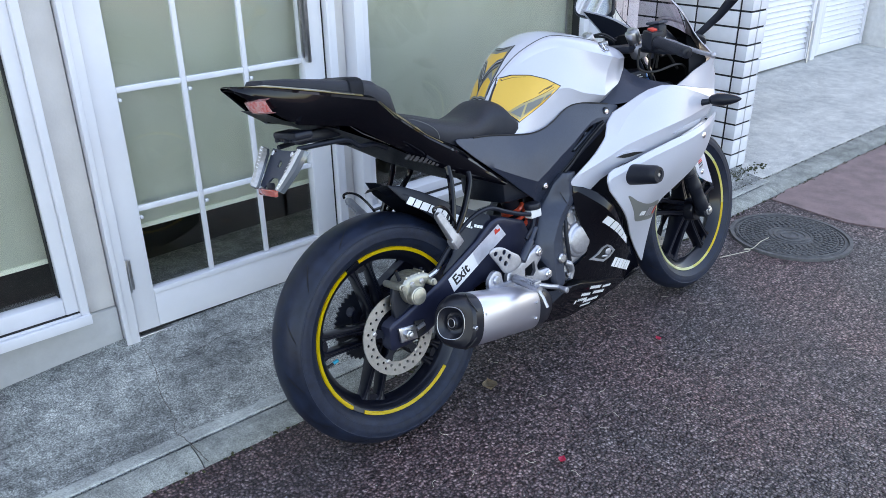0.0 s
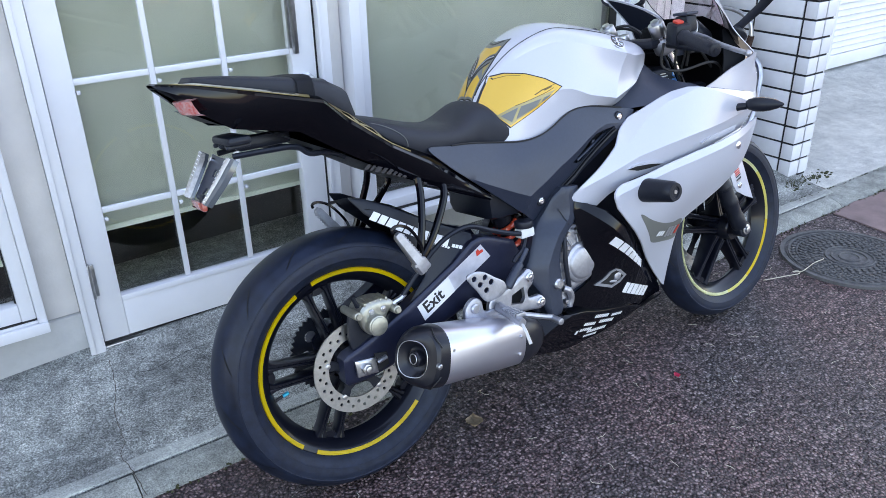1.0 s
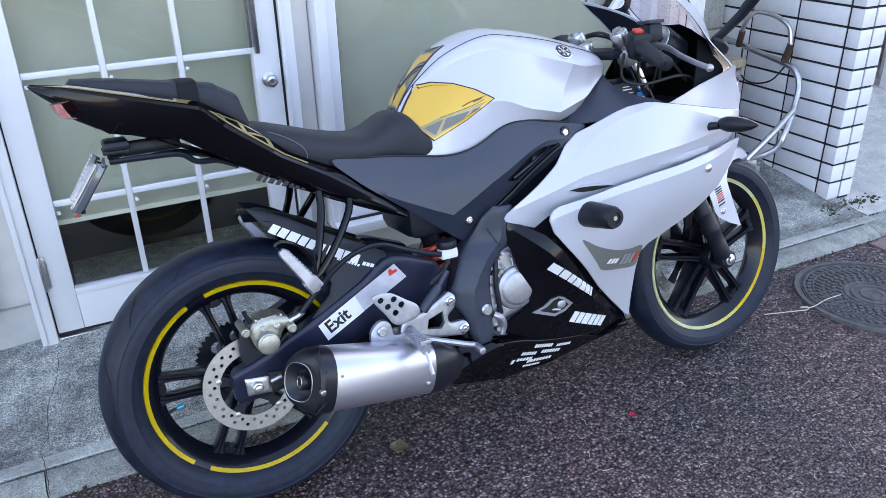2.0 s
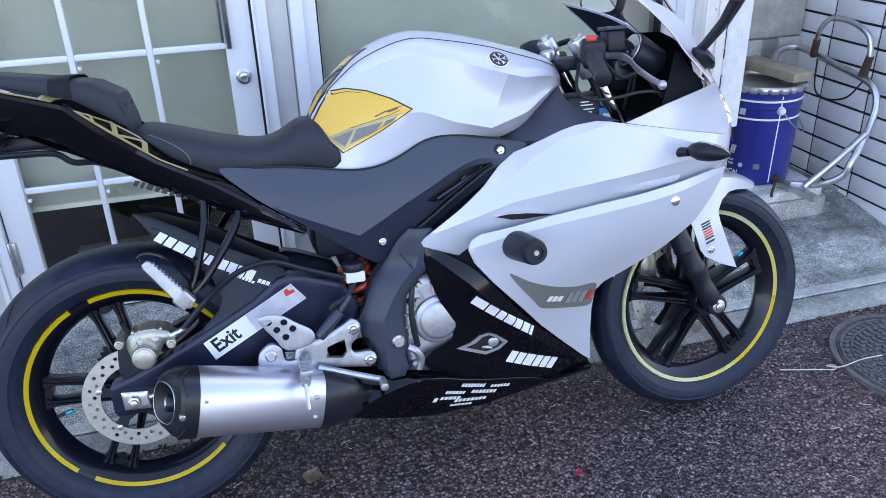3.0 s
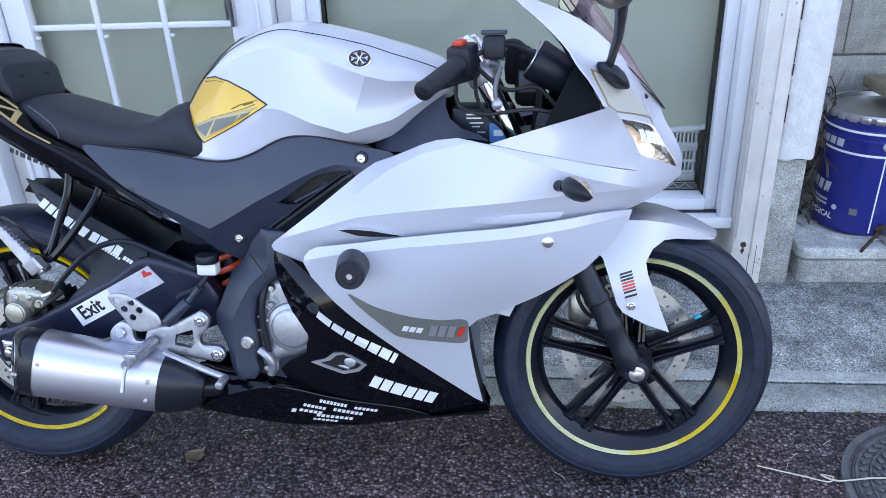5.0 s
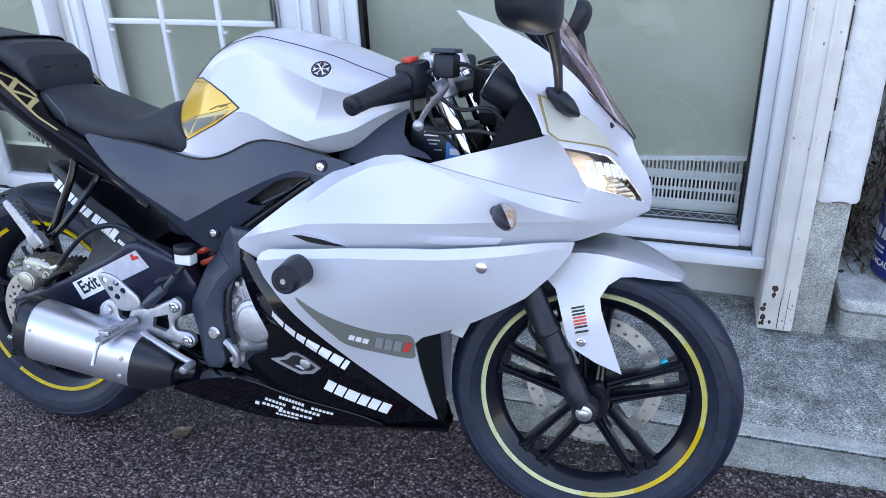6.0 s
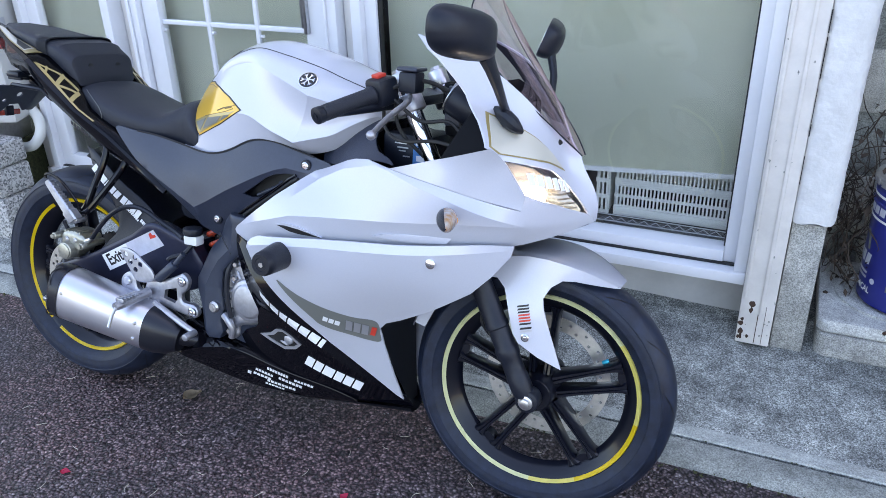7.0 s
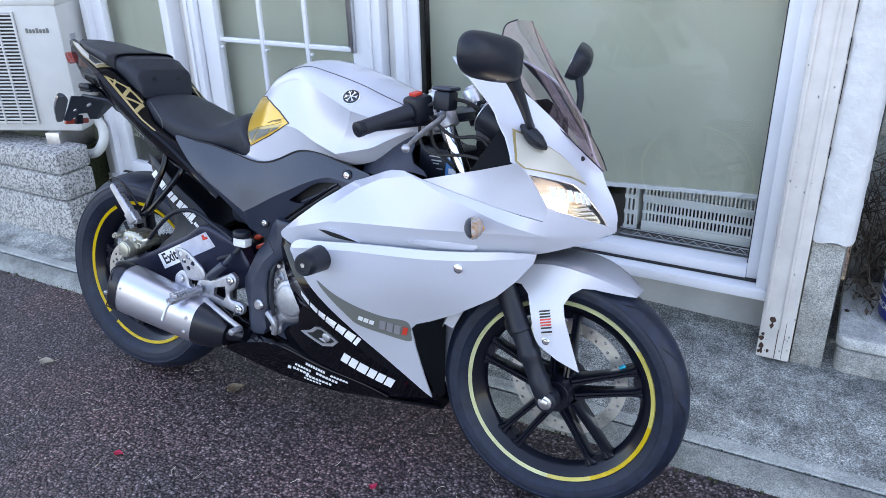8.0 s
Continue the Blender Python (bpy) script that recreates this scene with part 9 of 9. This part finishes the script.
bp("dial_ring", bm, STEEL, pod)
# cables
for k, pts in enumerate(([(1.06, -0.14, 0.955), (1.11, -0.12, 0.96), (1.15, -0.08, 0.90), (1.14, -0.05, 0.80)], [(1.035, -0.15, 0.925), (1.04, -0.13, 0.86), (1.09, -0.10, 0.80), (1.13, -0.06, 0.74)],
                         [(1.05, 0.14, 0.955), (1.11, 0.10, 0.965), (1.15, 0.05, 0.90), (1.14, 0.02, 0.80)], [(1.0, -0.13, 0.92), (1.0, -0.12, 0.86), (1.05, -0.14, 0.84), (1.14, -0.16, 0.85), (1.20, -0.15, 0.83), (1.22, -0.14, 0.78)])):
    bp("control_cable", tube(bmesh.new(), smooth(pts, 6), 0.0038, 7), GASKET)
bm = boxes((0.985, 1.10, -0.10, 0.02, 0.74, 0.848), bevel=0.006)
ecu = bp("battery", bm, BLACK_MATT, None, "black battery with blue and white stickers")
bp("sticker", boxes((1.058, 1.092, -0.1015, -0.1002, 0.782, 0.818), bevel=0), BLUE_STICKER, ecu)
bp("sticker", shell(circle(1.068, 0.831, 0.0085, 16), lambda u, v: 0.1012, side(-1), 0.0008, 0.01, rounded=False), BLUE_STICKER, ecu)
bp("sticker", shell(circle(1.068, 0.831, 0.0045, 12), lambda u, v: 0.1019, side(-1), 0.0006, 0.01, rounded=False), DECAL_WHITE, ecu)
bp("sticker", boxes((1.066, 1.084, -0.1021, -0.1016, 0.794, 0.806), bevel=0), DECAL_WHITE, ecu)
for k, (x0, x1, z) in enumerate(((1.014, 1.034, 0.834), (1.014, 1.042, 0.827), (1.020, 1.046, 0.818), (1.024, 1.040, 0.811), (1.034, 1.050, 0.800))):
    bp("print_bar", boxes((x0, x1, -0.1012, -0.1003, z, z + 0.0026), bevel=0), DECAL_SILVER, ecu)

# front mudguard
def guard_w(deg):
    """Half width of the mudguard at an angle round the wheel: it narrows to a point ahead."""
    tip = max(0.0, (86.0 - deg) / 26.0)
    return 0.076 - 0.056 * min(1.0, tip) ** 1.8


def guard_r(deg):
    return 0.318 + 0.012 * math.sin(math.pi * (160 - deg) / 100)


def round_front(r, deg):
    return (FW.x + r * math.cos(radians(deg)), FW.z + r * math.sin(radians(deg)))


bm = bmesh.new()
rows = []
for k in range(41):
    deg = 160 - 100 * k / 40
    d = Vector((math.cos(radians(deg)), 0, math.sin(radians(deg))))
    rows.append([FW + d * (guard_r(deg) + 0.004 - e) + Vector((0, q * guard_w(deg), 0)) for q, e in ((-1, 0.014), (-0.94, 0.009), (-0.8, 0.0055), (-0.5, 0.002), (0, 0), (0.5, 0.002), (0.8, 0.0055), (0.94, 0.009), (1, 0.014))])
loft(bm, rows)
bmesh.ops.solidify(bm, geom=bm.faces[:], thickness=0.0025)
guard = bp("front_mudguard", bm, PEARL, None, "pearl white front mudguard", angle=50)
gy = field(*[(*round_front(guard_r(a) - 0.010, a), guard_w(a)) for a in (158, 140, 125, 112, 100, 90, 82, 75, 68, 62)], *[(*round_front(guard_r(a) - 0.034, a), guard_w(a) + 0.003) for a in (140, 112, 100, 90, 82, 75, 68)],
           (1.30, 0.50, 0.098), (1.36, 0.50, 0.094), (1.414, 0.395, 0.090), (1.33, 0.45, 0.100))
cheek = [round_front(guard_r(a) - 0.0095, a) for a in range(158, 59, -7)] + [round_front(guard_r(a) - b, a) for a, b in ((62, 0.016), (66, 0.024), (71, 0.031), (76, 0.036))]
cheek += [(1.402, 0.583), (1.380, 0.566), (1.367, 0.540), (1.372, 0.515), (1.392, 0.462), (1.420, 0.392), (1.37, 0.412), (1.325, 0.437), (1.312, 0.455), (1.295, 0.51), (1.282, 0.548), (1.262, 0.566)]
cheek += [round_front(guard_r(a) - 0.036, a) for a in (118, 130, 144, 157)]
both("mudguard_cheek", cheek, gy, PEARL, "", 0.003, 0.010, rounded=False, parent=guard)
bolt(guard, (1.340, -gy(1.34, 0.452) - 0.001, 0.452), 0.009, mat=CHROME)
# front caliper on the far side, brake line
bm = bmesh.new()
box(bm, 1.225, 1.275, 0.035, 0.10, 0.35, 0.43, bevel=0.012)
bp("front_caliper", bm, CALIPER, None, "gold grey front brake caliper")
bm = bmesh.new()
tube(bm, smooth([(1.255, -0.085, 0.50), (1.235, -0.088, 0.47), (1.25, -0.07, 0.43), (1.27, -0.03, 0.40)], 5), 0.0045, 8)
bp("sensor_lead", bm, GASKET)

# front indicators
for s in (-1, 1):
    bm = bmesh.new()
    tube(bm, [(1.186, s * 0.208, 0.719), (1.192, s * 0.222, 0.721), (1.198, s * 0.236, 0.722)], [0.0115, 0.010, 0.0095], 14)
    ind = bp("front_indicator", bm, BLACK_MATT, None, "black pointed indicator with clear lens")
    bolt(ind, (1.187, s * 0.222, 0.720), 0.004, (-0.5, s * 0.8, 0), STEEL, 0.003)
    c0, c1 = Vector((1.200, s * 0.232, 0.722)), Vector((1.240, s * 0.322, 0.722))
    ax_ = (c1 - c0).normalized()
    fw_ = Vector((-ax_.y * s * -1, ax_.x * s * -1, 0)).normalized()
    fw_ = fw_ if fw_.x > 0 else -fw_
    for nm, m_, arc, grow, sh in (("indicator_shell", BLACK_MATT, (0, 360), 1.0, 0.0), ("indicator_lens", LENS_AMBER, (-112, 112), 1.05, 0.002)):
        rows = []
        for t, w, h in ((0.0, 0.006, 0.008), (0.08, 0.013, 0.0145), (0.25, 0.0185, 0.0195), (0.45, 0.018, 0.0195), (0.65, 0.0145, 0.0165), (0.85, 0.0085, 0.0105), (0.97, 0.003, 0.004), (1.0, 0.0008, 0.001)):
            p = c0.lerp(c1, t) + fw_ * sh * math.sin(math.pi * min(1, t + 0.1)) + Vector((0, 0, 0.004 * (1 - t)))
            k = 24 if arc[1] == 360 else 13
            angs = [radians(arc[0] + (arc[1] - arc[0]) * q / (k if arc[1] == 360 else k - 1)) for q in range(k)]
            rows.append([p + fw_ * w * grow * math.cos(q) + Vector((0, 0, h * grow * math.sin(q))) for q in angs])
        bm = loft(bmesh.new(), rows, close=arc[1] == 360, caps=arc[1] == 360)
        if arc[1] != 360:
            bmesh.ops.solidify(bm, geom=bm.faces[:], thickness=0.0012)
        bp(nm, bm, m_, ind)
    bm = bmesh.new()
    bmesh.ops.create_icosphere(bm, subdivisions=2, radius=0.0085, matrix=Matrix.Translation(c0.lerp(c1, 0.3) + fw_ * 0.0155))
    bp("amber_bulb", bm, AMBER, ind)

# side stand
bm = bmesh.new()
tube(bm, [(0.56, 0.10, 0.26), (0.53, 0.19, 0.12), (0.51, 0.245, 0.052)], 0.011, 10)
box(bm, 0.48, 0.54, 0.225, 0.275, 0.045, 0.053, bevel=0.002)
bp("side_stand", bm, BLACK_MATT)

# --- writing and plain graphic bars ---
def strip(name, a, b, height, count, surf, mat, slant=0.25, gap=0.2, d=0.0022, widths=None):
    """A row of upright bars from a to b on a right-hand panel, for lettering that is not spelt out."""
    a, b = Vector(a), Vector(b)
    widths = widths or [1.0] * count
    full_ = (b - a) / sum(widths)
    n = Vector((-full_.y, full_.x)).normalized() * height
    lean = (b - a) / count * slant
    at = 0.0
    for w in widths:
        p = a + full_ * at
        q = p + full_ * (w - gap)
        at += w
        poly = [tuple(p), tuple(q), tuple(q + n + lean), tuple(p + n + lean)]
        bp(name, shell(poly, lambda x, z: surf(x, z) + d, side(-1), 0.0008, 0.005, rounded=False), mat)


strip("graphic_bar", (0.712, 0.443), (0.862, 0.327), 0.021, 7, bel_y, DECAL_WHITE, slant=-0.1, gap=0.14, widths=[1.35, 1.1, 0.85, 1.1, 0.95, 0.95, 0.5])
strip("graphic_bar", (0.800, 0.268), (0.932, 0.207), 0.031, 6, bel_y, DECAL_WHITE, slant=0.12, gap=0.16, widths=[1.0, 1.0, 1.25, 1.0, 1.0, 1.0])
strip("graphic_bar", (0.086, 0.648), (0.193, 0.580), 0.021, 6, hug, DECAL_WHITE, gap=0.18, widths=[1.0, 1.0, 1.25, 1.0, 1.0, 1.0])
strip("graphic_bar", (0.200, 0.577), (0.268, 0.540), 0.021, 4, hug, DECAL_WHITE, gap=0.14, slant=0.15)
strip("graphic_bar", (0.222, 0.560), (0.270, 0.534), 0.005, 8, hug, DECAL_WHITE, gap=0.3)
strip("graphic_bar", (0.276, 0.537), (0.300, 0.527), 0.008, 3, hug, DECAL_WHITE, gap=0.2)
strip("graphic_bar", (0.072, 0.769), (0.172, 0.729), 0.013, 8, tail_y, DECAL_DIM, d=0.002, gap=0.35, widths=[1.0, 0.8, 1.2, 1.0, 1.1, 0.9, 1.0, 1.0])
strip("graphic_bar", (0.186, 0.722), (0.222, 0.704), 0.013, 3, tail_y, DECAL_DIM, d=0.002, gap=0.3)
for a, b, h, c_ in (((0.69, 0.226), (0.748, 0.211), 0.010, 8), ((0.762, 0.206), (0.812, 0.195), 0.008, 6), ((0.652, 0.214), (0.70, 0.201), 0.009, 6), ((0.715, 0.200), (0.778, 0.184), 0.010, 7),
                    ((0.64, 0.198), (0.69, 0.187), 0.009, 5), ((0.675, 0.181), (0.755, 0.169), 0.009, 8), ((0.665, 0.170), (0.72, 0.162), 0.006, 6), ((0.622, 0.196), (0.634, 0.193), 0.012, 1)):
    strip("sponsor_bar", a, b, h, c_, pan_y, DECAL_WHITE, gap=0.25)
both("grey_flash", [(0.79, 0.507), (0.84, 0.480), (0.90, 0.455), (0.96, 0.440), (1.012, 0.436), (1.014, 0.40), (1.005, 0.375), (0.94, 0.385), (0.88, 0.40), (0.855, 0.425)], lambda u, v: lo_y(u, v) + 0.0012, DECAL_GREY, "", 0.001, 0.014, only=-1)
strip("graphic_bar", (0.885, 0.418), (0.925, 0.408), 0.014, 3, lambda u, v: lo_y(u, v) + 0.001, DECAL_WHITE)
strip("graphic_bar", (0.935, 0.400), (0.988, 0.391), 0.030, 3, lambda u, v: lo_y(u, v) + 0.001, DECAL_SILVER)
strip("graphic_bar", (0.990, 0.394), (1.004, 0.392), 0.026, 1, lambda u, v: lo_y(u, v) + 0.001, DECAL_RED, 0.5)
for k in range(9):
    z0 = 0.518 - 0.0062 * k - (0.003 if k > 6 else 0)
    x0 = 1.316 + 0.252 * (0.515 - z0)
    h_, m = (0.0042, DECAL_RED if 3 <= k <= 5 else DECAL_BLACK) if k < 7 else (0.0046, DECAL_SILVER if k == 8 else DECAL_BLACK)
    bp("graphic_bar", shell([(x0, z0 - h_), (x0 + 0.024, z0 - h_ + 0.007), (x0 + 0.025, z0 + 0.007), (x0 + 0.001, z0)], lambda u, v: gy(u, v) + 0.0012, side(-1), 0.0008, 0.01, rounded=False), m, guard)
# swingarm sticker with its one legible word
both("sticker_band", [(0.152, 0.428), (0.171, 0.386), (0.372, 0.492), (0.343, 0.530)], lambda u, v: swing_y(u, v) + 0.0008, DECAL_FOIL, "silver sticker on the swingarm", 0.0008, 0.014, only=-1, rounded=False)
bp("sticker_word_ground", shell([(0.152, 0.428), (0.171, 0.386), (0.262, 0.434), (0.243, 0.476)], lambda u, v: swing_y(u, v) + 0.0016, side(-1), 0.0006, 0.014, rounded=False), DECAL_WHITE)
bm = word("Exit", 0.044)
o2, ux = Vector((0.1775, 0.402)), Vector((0.079, 0.042)).normalized()
uy = Vector((-ux.y, ux.x))
for v in bm.verts:
    q = o2 + ux * v.co.x * 0.88 + uy * v.co.y
    v.co = Vector((q.x, -swing_y(q.x, q.y) - 0.0022, q.y))
bp("sticker_word", bm, DECAL_BLACK, None, "black word Exit")
bp("graphic_bar", shell([(0.330, 0.503), (0.350, 0.511), (0.347, 0.517), (0.338, 0.515), (0.333, 0.521), (0.327, 0.516)], lambda u, v: swing_y(u, v) + 0.0016, side(-1), 0.0006, 0.014, rounded=False), DECAL_RED)
